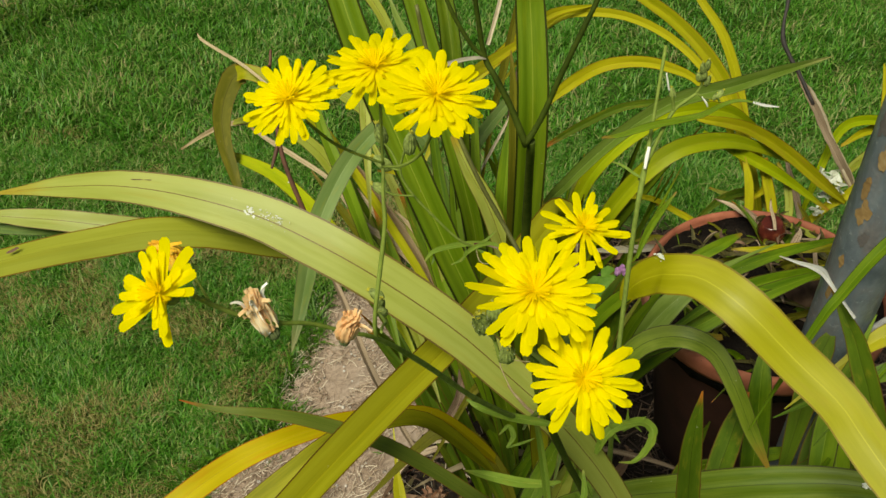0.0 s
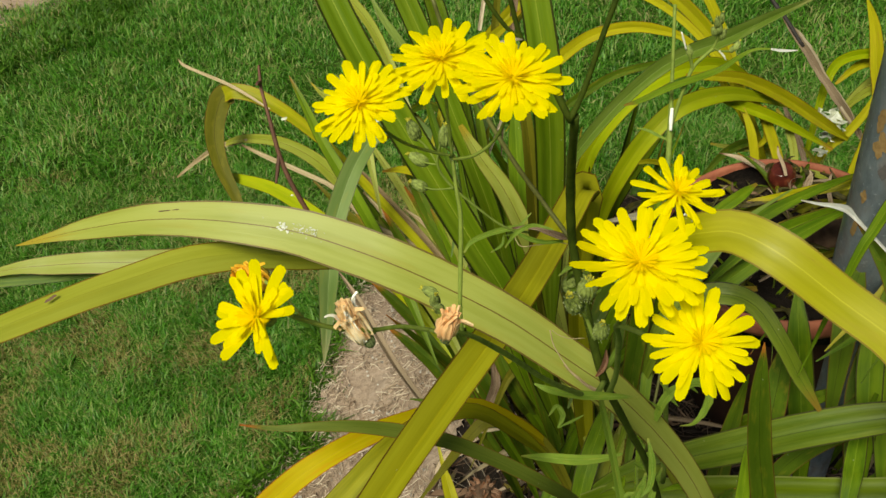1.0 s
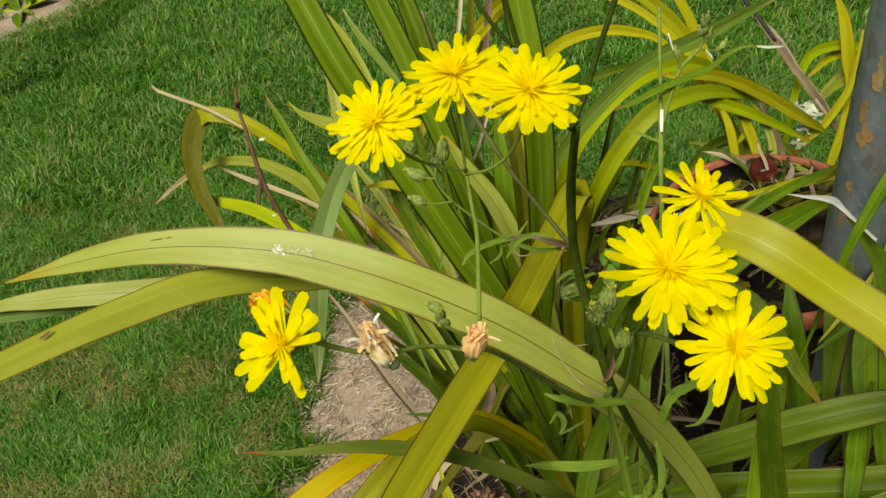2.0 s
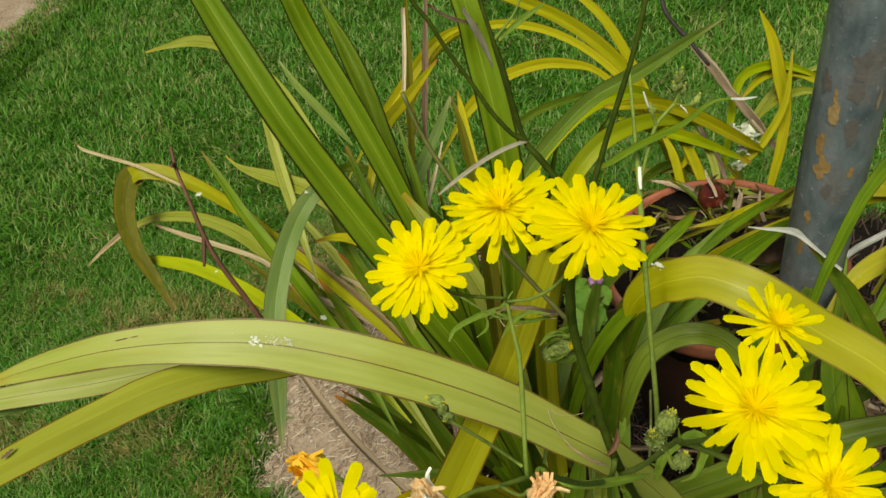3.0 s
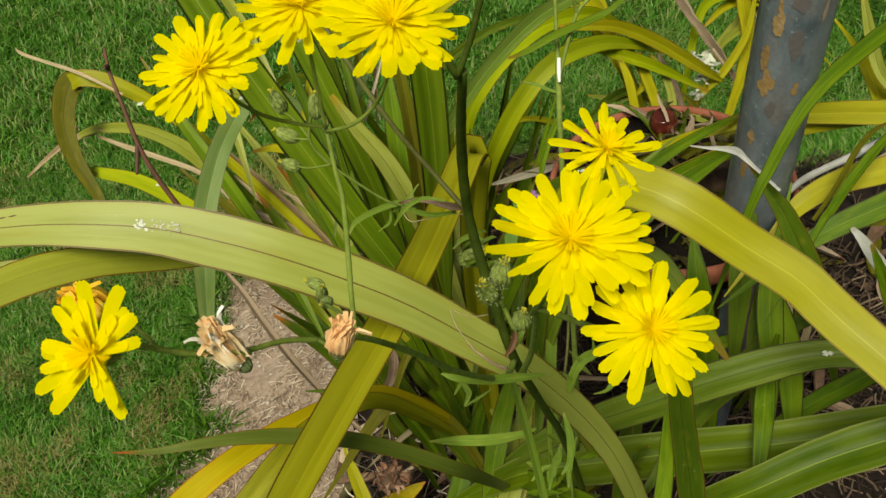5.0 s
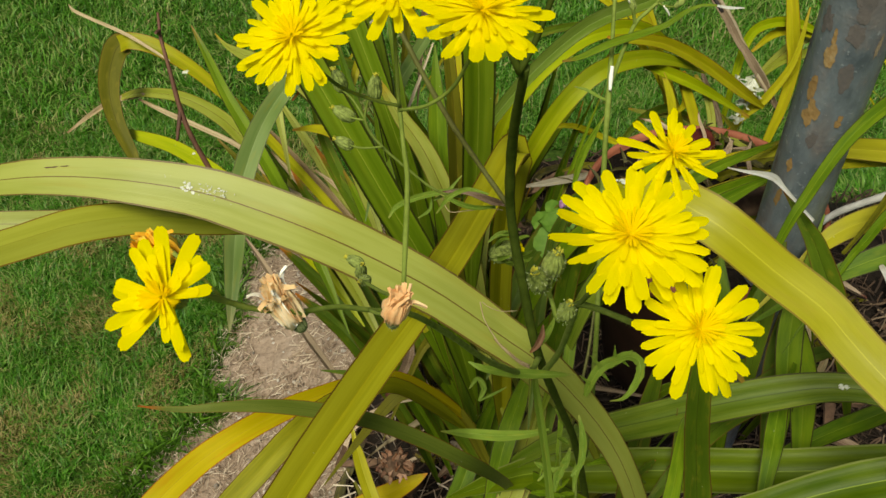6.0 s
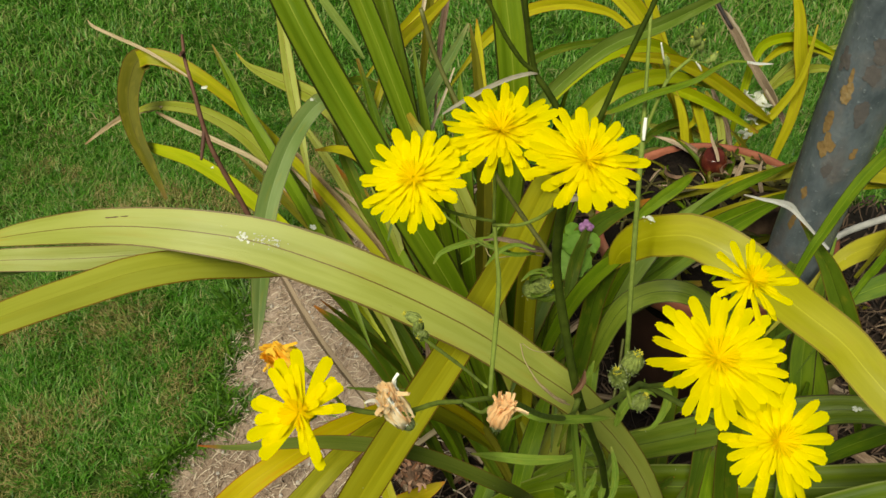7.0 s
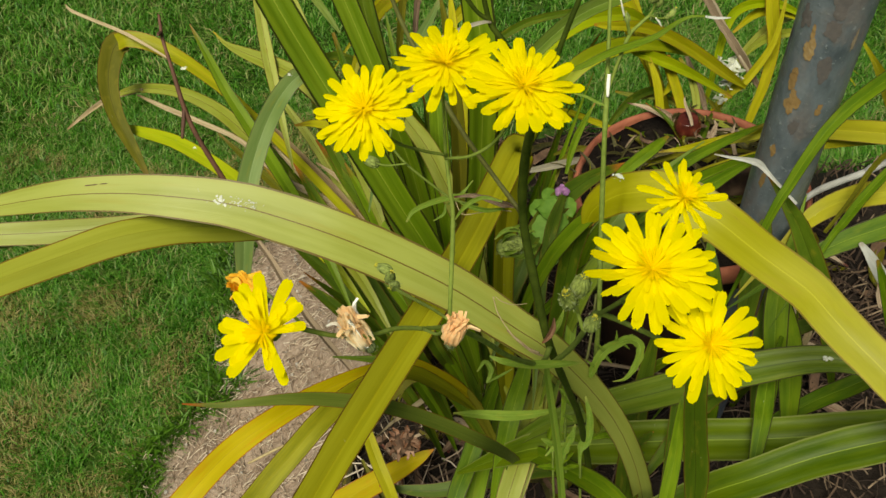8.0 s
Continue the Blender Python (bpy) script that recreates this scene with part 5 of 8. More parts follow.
leaf(flax, "dark", [(0.0451, 0.4831, 0.5295, 0.0146), (0.0622, 0.5072, 0.539, 0.0174), (0.0887, 0.5313, 0.5477, 0.0176), (0.1192, 0.5495, 0.5497, 0.0116), (0.1494, 0.5618, 0.5455, 0.0036)], (-0.14, -0.63, 0.77), 0.15)
leaf(flax, "green", [(0.071, 0.424, 0.5748, 0.0102), (0.09, 0.4234, 0.5889, 0.0131), (0.1147, 0.4284, 0.595, 0.0116), (0.145, 0.4351, 0.5894, 0.0039)], (-0.2, -0.55, 0.81), 0.2)
leaf(flax, "olive", [(0.0239, 0.4721, 0.4267, 0.0095), (0.0157, 0.5019, 0.453, 0.0124), (0.0192, 0.53, 0.4785, 0.0124), (0.0274, 0.5575, 0.5037, 0.0105), (0.0381, 0.5883, 0.5186, 0.0067)], (-0.08, -0.57, 0.82), 0.2)
leaf(flax, "green", [(-0.0439, 0.6262, 0.615, 0.0018), (-0.0434, 0.5953, 0.5872, 0.0072), (-0.0384, 0.5637, 0.5591, 0.0099), (-0.031, 0.5387, 0.5236, 0.011), (-0.0193, 0.5152, 0.4762, 0.015)], (-0.01, -0.65, 0.76), 0.25)
leaf(flax, "green", [(-0.0705, 0.695, 0.6214, 0.0029), (-0.0627, 0.6534, 0.5979, 0.0075), (-0.055, 0.6125, 0.575, 0.0102), (-0.0436, 0.5756, 0.5425, 0.0111)], (0.01, -0.7, 0.71), 0.25)
leaf(flax, "dark", [(0.0191, 0.5948, 0.5098, 0.0029), (0.0195, 0.5726, 0.4899, 0.0127), (0.0184, 0.5434, 0.4635, 0.0156), (0.0188, 0.5128, 0.4226, 0.0148)], (-0.07, -0.59, 0.81), 0.2)
leaf(flax, "dark", [(-0.0164, 0.557, 0.5006, 0.0019), (-0.0137, 0.5351, 0.481, 0.0105), (-0.0078, 0.5055, 0.4548, 0.0133), (-0.0001, 0.4802, 0.4055, 0.0127)], (-0.04, -0.56, 0.83), 0.2)
leaf(flax, "umber", [(-0.068, 0.4311, 0.4649, 0.0088), (-0.0482, 0.4396, 0.4738, 0.0106), (-0.0266, 0.4353, 0.4713, 0.0106), (-0.0068, 0.4295, 0.4404, 0.0099), (0.0042, 0.4216, 0.4069, 0.0074)], (-0.02, -0.48, 0.87), 0.2)
leaf(flax, "green", [(-0.033, 0.382, 0.369, 0.0139), (-0.0159, 0.4088, 0.3807, 0.016), (0.0019, 0.438, 0.3946, 0.0162), (0.0169, 0.4666, 0.3944, 0.0098)], (-0.04, -0.44, 0.9), 0.15)
leaf(flax, "green", [(0.0133, 0.3922, 0.4349, 0.015), (0.0241, 0.4104, 0.452, 0.0158), (0.0351, 0.431, 0.4577, 0.0134), (0.0464, 0.4519, 0.4638, 0.0063)], (-0.09, -0.47, 0.88), 0.15)
leaf(flax, "fibre", [(0.0074, 0.6672, 0.6208, 0.0013), (-0.003, 0.6529, 0.6066, 0.0022), (-0.0143, 0.6381, 0.5919, 0.0026), (-0.0245, 0.6248, 0.5787, 0.0009)], (-0.04, -0.74, 0.67), 0.4)
leaf(flax, "fibre", [(-0.0277, 0.6479, 0.5452, 0.0014), (-0.0213, 0.6344, 0.5326, 0.0032), (-0.012, 0.6239, 0.5092, 0.0038), (-0.0026, 0.6131, 0.4854, 0.0019)], (-0.03, -0.68, 0.73), 0.5)
leaf(flax, "fibre", [(-0.0942, 0.6882, 0.4698, 0.0015), (-0.0807, 0.6744, 0.4572, 0.0046), (-0.0695, 0.6623, 0.4462, 0.0015)], (0.05, -0.67, 0.74), 0.5)
leaf(flax, "scorched", [(-0.0262, 0.687, 0.5273, 0.0049), (-0.0246, 0.6655, 0.5068, 0.0117), (-0.0215, 0.6438, 0.4862, 0.0117), (-0.0229, 0.6262, 0.4555, 0.0069)], (-0.02, -0.68, 0.73), 0.5)
leaf(flax, "scorched", [(-0.07, 0.5293, 0.3466, 0.0025), (-0.0526, 0.536, 0.3677, 0.0079), (-0.0429, 0.5431, 0.3889, 0.0088), (-0.0419, 0.5643, 0.4092, 0.0039)], (0.01, -0.54, 0.84), 0.5)
leaf(flax, "umber", [(-0.0391, 0.5235, 0.398, 0.0057), (-0.025, 0.5358, 0.4105, 0.0086), (-0.0092, 0.5445, 0.4196, 0.0095), (0.0115, 0.5527, 0.4284, 0.0038)], (-0.02, -0.56, 0.83), 0.3)
leaf(flax, "fibre", [(-0.0834, 0.533, 0.3219, 0.001), (-0.0661, 0.5302, 0.3339, 0.003), (-0.0405, 0.5247, 0.3436, 0.003), (-0.0248, 0.5281, 0.3477, 0.001)], (0.02, -0.51, 0.86), 0.5)
leaf(flax, "fibre", [(0.2781, 0.4609, 0.3812, 0.0014), (0.2847, 0.4771, 0.3969, 0.0065), (0.2903, 0.49, 0.4096, 0.0056), (0.2902, 0.5002, 0.4193, 0.0014)], (-0.34, -0.47, 0.81), 0.5)
leaf(flax, "deep", [(0.1288, 0.4277, 0.4252, 0.0043), (0.1477, 0.4366, 0.4346, 0.0086), (0.1659, 0.4408, 0.4396, 0.0034)], (-0.22, -0.47, 0.85), 0.3)
leaf(flax, "dark", [(0.1327, 0.3558, 0.4951, 0.0111), (0.1441, 0.3787, 0.5176, 0.017), (0.1568, 0.4049, 0.5294, 0.0157), (0.1687, 0.4292, 0.5393, 0.0038)], (-0.26, -0.48, 0.84), 0.25)
leaf(flax, "lime", [(0.4524, 0.5974, 0.4312, 0.0107), (0.4518, 0.6493, 0.4545, 0.0131), (0.4547, 0.6915, 0.4687, 0.0123), (0.4495, 0.7222, 0.4844, 0.0045)], (-0.46, -0.56, 0.69), 0.3)
leaf(flax, "olive", [(0.4645, 0.6256, 0.4609, 0.0054), (0.4456, 0.6544, 0.4872, 0.0107), (0.4435, 0.6825, 0.515, 0.0107), (0.4454, 0.7135, 0.5462, 0.0032)], (-0.47, -0.58, 0.67), 0.3)
leaf(flax, "umber", [(0.015, 0.8557, 0.6337, 0.0043), (0.0035, 0.8194, 0.596, 0.0075), (-0.006, 0.7904, 0.5659, 0.0075), (-0.0155, 0.7615, 0.5358, 0.0054)], (-0.06, -0.77, 0.64), 0.5)
leaf(flax, "scorched", [(0.0344, 0.869, 0.621, 0.0044), (0.0201, 0.8326, 0.5829, 0.0066), (0.0072, 0.7998, 0.5485, 0.0055)], (-0.08, -0.77, 0.63), 0.6)
leaf(flax, "fibre", [(0.0011, 0.6983, 0.7301, 0.003), (-0.0069, 0.6752, 0.7061, 0.0034), (-0.015, 0.6553, 0.6852, 0.003)], (-0.07, -0.79, 0.61), 0.8, grow=False)
leaf(flax, "lime", [(0.0328, 0.712, 0.6344, 0.001), (0.0315, 0.6913, 0.6136, 0.0057), (0.0288, 0.6675, 0.5894, 0.0071), (0.0253, 0.6475, 0.569, 0.0057)], (-0.1, -0.72, 0.68), 0.3)
leaf(flax, "green", [(-0.0646, 0.6928, 0.5461, 0.0015), (-0.0476, 0.7139, 0.5693, 0.006), (-0.0439, 0.735, 0.5908, 0.006), (-0.0496, 0.7587, 0.6137, 0.0015)], (-0.01, -0.73, 0.68), 0.3)
leaf(flax, "dark", [(-0.1231, 0.7554, 0.5161, 0.0016), (-0.1003, 0.7689, 0.5325, 0.0064), (-0.0752, 0.7576, 0.5527, 0.0084), (-0.0487, 0.7266, 0.5535, 0.0082), (-0.0385, 0.6856, 0.5423, 0.007)], (0.02, -0.72, 0.7), 0.3)
leaf(flax, "green", [(0.1139, 0.6148, 0.4927, 0.0029), (0.1237, 0.6311, 0.5088, 0.0067), (0.1353, 0.6438, 0.5215, 0.0057), (0.1492, 0.6563, 0.5341, 0.0014)], (-0.19, -0.67, 0.72), 0.3)
leaf(flax, "umber", [(0.1138, 0.6538, 0.4469, 0.002), (0.1236, 0.6659, 0.4589, 0.0051), (0.1375, 0.6719, 0.4654, 0.0041), (0.153, 0.6722, 0.4664, 0.0015)], (-0.18, -0.65, 0.74), 0.3)
leaf(flax, "blade", [(-0.0506, 0.6758, 0.7253, 0.0125), (-0.0445, 0.6505, 0.702, 0.0158), (-0.0406, 0.6277, 0.6674, 0.0169), (-0.0365, 0.6041, 0.6319, 0.0154), (-0.0355, 0.5874, 0.589, 0.0132)], (-0.01, -0.74, 0.67), 0.3)
leaf(flax, "green", [(-0.1786, 0.7824, 0.4758, 0.0017), (-0.1537, 0.747, 0.4578, 0.0089), (-0.1292, 0.7122, 0.4404, 0.01), (-0.0959, 0.6474, 0.4229, 0.0086)], (0.08, -0.66, 0.75), 0.3)
leaf(flax, "umber", [(-0.209, 0.7908, 0.4547, 0.0017), (-0.1801, 0.7566, 0.4381, 0.0074), (-0.1482, 0.7134, 0.4269, 0.0089), (-0.1133, 0.6629, 0.409, 0.0077)], (0.1, -0.65, 0.75), 0.3)
leaf(flax, "olive", [(-0.1442, 0.7873, 0.5096, 0.0017), (-0.1255, 0.7529, 0.4922, 0.0071), (-0.1072, 0.7191, 0.4754, 0.0092), (-0.0855, 0.6666, 0.455, 0.0085)], (0.06, -0.68, 0.73), 0.3)
leaf(flax, "dark", [(-0.1712, 0.7702, 0.4239, 0.0017), (-0.1448, 0.7385, 0.4094, 0.0098), (-0.1132, 0.6955, 0.3984, 0.0113), (-0.0784, 0.6387, 0.3884, 0.0098)], (0.07, -0.63, 0.77), 0.3)
leaf(flax, "dark", [(-0.1021, 0.7227, 0.5474, 0.0015), (-0.0964, 0.6957, 0.5226, 0.0087), (-0.0856, 0.6681, 0.4974, 0.0113), (-0.0659, 0.6319, 0.4647, 0.0102)], (0.04, -0.67, 0.74), 0.3)
leaf(flax, "straw", [(-0.1508, 0.7358, 0.4749, 0.0016), (-0.1321, 0.7154, 0.457, 0.0049), (-0.113, 0.6859, 0.4442, 0.0054), (-0.0986, 0.6634, 0.4376, 0.0021)], (0.07, -0.65, 0.76), 0.5)
leaf(flax, "umber", [(-0.0951, 0.7772, 0.5439, 0.0016), (-0.0818, 0.7598, 0.5284, 0.007), (-0.0668, 0.7189, 0.5184, 0.0079), (-0.0583, 0.6835, 0.4995, 0.0052)], (0.02, -0.71, 0.71), 0.3)
# the shade beneath the bend is given by the dark leaf colour
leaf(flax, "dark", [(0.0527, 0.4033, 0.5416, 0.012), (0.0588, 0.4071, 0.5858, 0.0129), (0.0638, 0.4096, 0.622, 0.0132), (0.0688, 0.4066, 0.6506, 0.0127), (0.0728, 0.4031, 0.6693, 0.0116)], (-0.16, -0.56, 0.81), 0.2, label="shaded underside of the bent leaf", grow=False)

# upright blades that fill the heart of the clump
r = random.Random(21)
for k in range(84):
    bx, by = min(0.08, r.gauss(0.025, 0.045)), r.uniform(0.60, 0.82)
    bz = ground_z(bx, by) - 0.01
    dead = k % 5 == 0
    az, tilt, ln = r.uniform(0, math.tau), r.uniform(0.05, 0.9 if dead else 0.45), r.uniform(0.16, 0.30) if dead else r.uniform(0.22, 0.42)
    d = Vector((math.cos(az) * math.sin(tilt) - (0.15 if bx > 0.05 else 0), math.sin(az) * math.sin(tilt) * 0.6, math.cos(tilt)))
    w = r.uniform(0.004, 0.010) if dead else r.uniform(0.006, 0.017)
    pts = []
    for f, ww in ((0, 0.9), (0.3, 1.0), (0.6, 0.9), (0.85, 0.5), (1, 0.05)):
        p = Vector((bx, by, bz)) + d * ln * f + Vector((d.x, d.y, -0.3)) * (0.6 if dead else 0.25) * ln * f * f
        pts.append((*p, w * ww))
    leaf(flax, r.choice(("straw", "umber", "fibre", "scorched")) if dead else r.choice(("green", "blade", "dark", "dark", "green", "olive")), pts, (r.uniform(-0.9, 0.9), -0.8, 0.4), 0.6 if dead else 0.28)

# leaves behind the pole
leaf(flax, "green", [(0.2549, 0.4250, 0.5742, 0.0047), (0.2689, 0.4350, 0.5787, 0.0063), (0.2849, 0.4450, 0.5908, 0.0071), (0.3037, 0.4550, 0.6018, 0.0067), (0.3221, 0.4650, 0.6079, 0.0048), (0.3327, 0.4700, 0.6156, 0.0012)], (-0.4, -0.5, 0.77), 0.35)
leaf(flax, "umber", [(0.2605, 0.4400, 0.5664, 0.0028), (0.2756, 0.4500, 0.5738, 0.0032), (0.2849, 0.4550, 0.5851, 0.0036), (0.2958, 0.4620, 0.5993, 0.0040), (0.3103, 0.4700, 0.6059, 0.0036), (0.3245, 0.4750, 0.6063, 0.0016)], (-0.4, -0.5, 0.77), 0.6, ragged=0.15)
leaf(flax, "scorched", [(0.3236, 0.4800, 0.5660, 0.0025), (0.3409, 0.4850, 0.5654, 0.0047), (0.3608, 0.4900, 0.5652, 0.0051), (0.3866, 0.4950, 0.5613, 0.0035)], (-0.4, -0.5, 0.77), 0.6, ragged=0.2)
leaf(flax, "lime", [(0.2876, 0.4300, 0.5602, 0.0024), (0.3082, 0.4350, 0.5549, 0.0065), (0.3348, 0.4400, 0.5410, 0.0083), (0.3691, 0.4450, 0.5281, 0.0060)], (-0.4, -0.5, 0.77), 0.2)
leaf(flax, "green", [(0.2786, 0.4000, 0.5765, 0.0023), (0.2866, 0.3950, 0.5553, 0.0070), (0.2979, 0.3900, 0.5254, 0.0104), (0.3117, 0.3850, 0.4860, 0.0116)], (-0.4, -0.48, 0.78), 0.2)
leaf(flax, "green", [(0.2699, 0.4984, 0.4406, 0.0068), (0.2732, 0.4915, 0.4206, 0.0087), (0.2745, 0.4846, 0.3970, 0.0098), (0.2766, 0.4846, 0.3490, 0.0101), (0.2779, 0.5122, 0.2759, 0.0091), (0.2752, 0.5398, 0.1724, 0.0055)], (-0.3, -0.48, 0.8), 0.35)
leaf(flax, "deep", [(0.2934, 0.4984, 0.4188, 0.0048), (0.2949, 0.4915, 0.3950, 0.0075), (0.2959, 0.4846, 0.3624, 0.0081), (0.2959, 0.4874, 0.3284, 0.0083), (0.2945, 0.5150, 0.2621, 0.0076), (0.2904, 0.5398, 0.1724, 0.0052)], (-0.3, -0.48, 0.8), 0.35)
leaf(flax, "straw", [(0.2945, 0.4736, 0.4263, 0.0029), (0.2968, 0.4676, 0.4056, 0.0058), (0.2964, 0.4676, 0.3815, 0.0059), (0.2939, 0.4712, 0.3497, 0.0053), (0.2893, 0.4796, 0.2897, 0.0043)], (-0.3, -0.48, 0.8), 0.35)

# ---- plant in the pot ----
potted = thing("potted_plant", (0.24, 0.62, RIM_Z - 0.02), "yellow-green strap-leaved plant growing in a pot", "plant")
leaf(potted, "fresh", [(0.0521, 0.7263, 0.4083, 0.0117), (0.0698, 0.7351, 0.4602, 0.0147), (0.0862, 0.7411, 0.4943, 0.0155), (0.1207, 0.7494, 0.5293, 0.0162), (0.1661, 0.7744, 0.537, 0.0164), (0.2173, 0.8027, 0.5183, 0.0147), (0.2516, 0.8193, 0.4887, 0.0082)], (-0.13, -0.72, 0.68), 0.3)
leaf(potted, "fresh", [(0.0841, 0.7241, 0.4029, 0.0117), (0.0982, 0.7109, 0.4608, 0.0166), (0.1267, 0.7146, 0.5061, 0.0182), (0.161, 0.7257, 0.5294, 0.018), (0.206, 0.7411, 0.5269, 0.0161), (0.2472, 0.7625, 0.5018, 0.01)], (-0.15, -0.7, 0.7), 0.15)
leaf(potted, "yellow", [(0.1787, 0.7721, 0.5334, 0.0022), (0.1924, 0.7707, 0.5305, 0.0077), (0.2324, 0.7671, 0.5227, 0.012), (0.2721, 0.7617, 0.4985, 0.0133), (0.3165, 0.7572, 0.4599, 0.0113), (0.3447, 0.7614, 0.4323, 0.0035)], (-0.24, -0.7, 0.67), 0.32)
leaf(potted, "fresh", [(0.1898, 0.7627, 0.5222, 0.0033), (0.2216, 0.7515, 0.5071, 0.0109), (0.265, 0.7462, 0.4825, 0.0111), (0.3206, 0.7397, 0.4408, 0.0028)], (-0.23, -0.7, 0.68), 0.32)
leaf(potted, "yellow", [(0.1068, 0.9366, 0.5991, 0.0095), (0.1474, 0.9207, 0.5782, 0.0131), (0.1798, 0.9056, 0.5588, 0.0143), (0.2122, 0.8828, 0.5312, 0.0149), (0.2363, 0.8542, 0.4982, 0.0143), (0.2529, 0.8123, 0.4517, 0.0119), (0.2634, 0.7736, 0.4092, 0.0095)], (-0.17, -0.76, 0.63), 0.32)
leaf(potted, "lime", [(0.2026, 0.9865, 0.5699, 0.0075), (0.2135, 0.9701, 0.5513, 0.0087), (0.2372, 0.9342, 0.5251, 0.0105), (0.252, 0.8841, 0.4847, 0.011), (0.2593, 0.8215, 0.4316, 0.0097)], (-0.19, -0.77, 0.61), 0.32)
leaf(potted, "lime", [(0.0244, 0.8831, 0.5497, 0.0059), (0.0449, 0.8993, 0.5651, 0.0089), (0.0715, 0.9082, 0.5721, 0.0101), (0.1232, 0.9084, 0.5673, 0.0095), (0.1716, 0.895, 0.5482, 0.0089), (0.2124, 0.869, 0.5164, 0.0083), (0.245, 0.8292, 0.4706, 0.0071)], (-0.11, -0.78, 0.61), 0.32)
leaf(potted, "yellow", [(0.0369, 0.8372, 0.4994, 0.0048), (0.064, 0.8554, 0.5163, 0.0131), (0.098, 0.8535, 0.5403, 0.0128), (0.137, 0.8586, 0.542, 0.0117), (0.1685, 0.8557, 0.5358, 0.0105), (0.1989, 0.846, 0.5224, 0.007), (0.2307, 0.8242, 0.4814, 0.0071)], (-0.12, -0.76, 0.64), 0.3)
leaf(potted, "yellow", [(-0.0482, 0.8293, 0.5285, 0.0047), (-0.035, 0.838, 0.5366, 0.0105), (-0.0079, 0.8555, 0.5527, 0.0128), (0.0151, 0.8708, 0.5669, 0.0128), (0.0468, 0.8886, 0.5829, 0.0093)], (0.01, -0.79, 0.62), 0.3)
leaf(potted, "sage", [(0.0352, 0.6594, 0.5146, 0.0092), (0.0522, 0.6665, 0.5352, 0.0106), (0.0899, 0.6777, 0.5729, 0.0118), (0.1411, 0.6952, 0.6014, 0.0132), (0.1936, 0.7075, 0.6096, 0.0132), (0.2421, 0.7282, 0.6124, 0.0089), (0.2873, 0.7472, 0.6137, 0.001)], (-0.16, -0.74, 0.66), 0.45, label="grey-green keeled leaf with a fine point")
leaf(potted, "dark", [(0.0366, 0.7928, 0.4811, 0.0035), (0.0705, 0.8004, 0.5007, 0.0081), (0.1152, 0.8085, 0.5197, 0.008), (0.1608, 0.8143, 0.5215, 0.0069), (0.195, 0.8132, 0.517, 0.0046)], (-0.11, -0.74, 0.66), 0.3)
leaf(potted, "fresh", [(0.3226, 0.7972, 0.4288, 0.0071), (0.3448, 0.8309, 0.4627, 0.0095), (0.3648, 0.8434, 0.4742, 0.0107), (0.3981, 0.8453, 0.473, 0.0107), (0.4291, 0.8357, 0.4597, 0.0059)], (-0.31, -0.69, 0.65), 0.32)
leaf(potted, "olive", [(0.3533, 0.8104, 0.4106, 0.0073), (0.3713, 0.828, 0.4276, 0.0097), (0.4063, 0.8457, 0.4432, 0.0109), (0.4377, 0.8524, 0.4474, 0.0061)], (-0.32, -0.68, 0.66), 0.32)
leaf(potted, "lime", [(0.3221, 0.7618, 0.4202, 0.0082), (0.3475, 0.7675, 0.4385, 0.0092), (0.3778, 0.7848, 0.4689, 0.0069), (0.396, 0.8125, 0.5115, 0.0017)], (-0.31, -0.68, 0.67), 0.32)
leaf(potted, "yellow", [(0.3963, 0.8566, 0.4994, 0.0109), (0.3919, 0.8253, 0.471, 0.0146), (0.3883, 0.803, 0.4507, 0.0133), (0.3673, 0.7662, 0.4297, 0.0108), (0.343, 0.735, 0.4136, 0.0083)], (-0.35, -0.65, 0.67), 0.32)
leaf(potted, "lime", [(0.3547, 0.8344, 0.4499, 0.0031), (0.3857, 0.8459, 0.4622, 0.0099), (0.4193, 0.8406, 0.4595, 0.0099), (0.4464, 0.8201, 0.4427, 0.0074)], (-0.36, -0.67, 0.65), 0.32)
leaf(potted, "olive", [(0.3559, 0.8109, 0.4288, 0.0025), (0.3797, 0.8151, 0.4475, 0.0092), (0.4114, 0.817, 0.4513, 0.0092), (0.4347, 0.8088, 0.4453, 0.0049)], (-0.36, -0.65, 0.67), 0.32)
leaf(potted, "yellow", [(0.243, 0.7479, 0.446, 0.0023), (0.2571, 0.7508, 0.463, 0.0069), (0.2484, 0.7656, 0.4892, 0.008), (0.2288, 0.7666, 0.5024, 0.0045)], (-0.26, -0.67, 0.69), 0.32)
leaf(potted, "lime", [(0.2321, 0.682, 0.4129, 0.0051), (0.2347, 0.7083, 0.4502, 0.0079), (0.234, 0.7301, 0.4832, 0.0084), (0.2297, 0.7497, 0.5006, 0.0034)], (-0.26, -0.65, 0.72), 0.32)
leaf(potted, "yellow", [(0.2609, 0.7077, 0.4379, 0.008), (0.2598, 0.7294, 0.4573, 0.0103), (0.2558, 0.7515, 0.477, 0.0091), (0.2557, 0.7645, 0.4886, 0.0034)], (-0.28, -0.66, 0.7), 0.32)
leaf(potted, "olive", [(0.2698, 0.7141, 0.4307, 0.0069), (0.2791, 0.7301, 0.4456, 0.0081), (0.2779, 0.752, 0.4653, 0.0069), (0.2697, 0.7684, 0.4796, 0.0029)], (-0.29, -0.65, 0.7), 0.32)
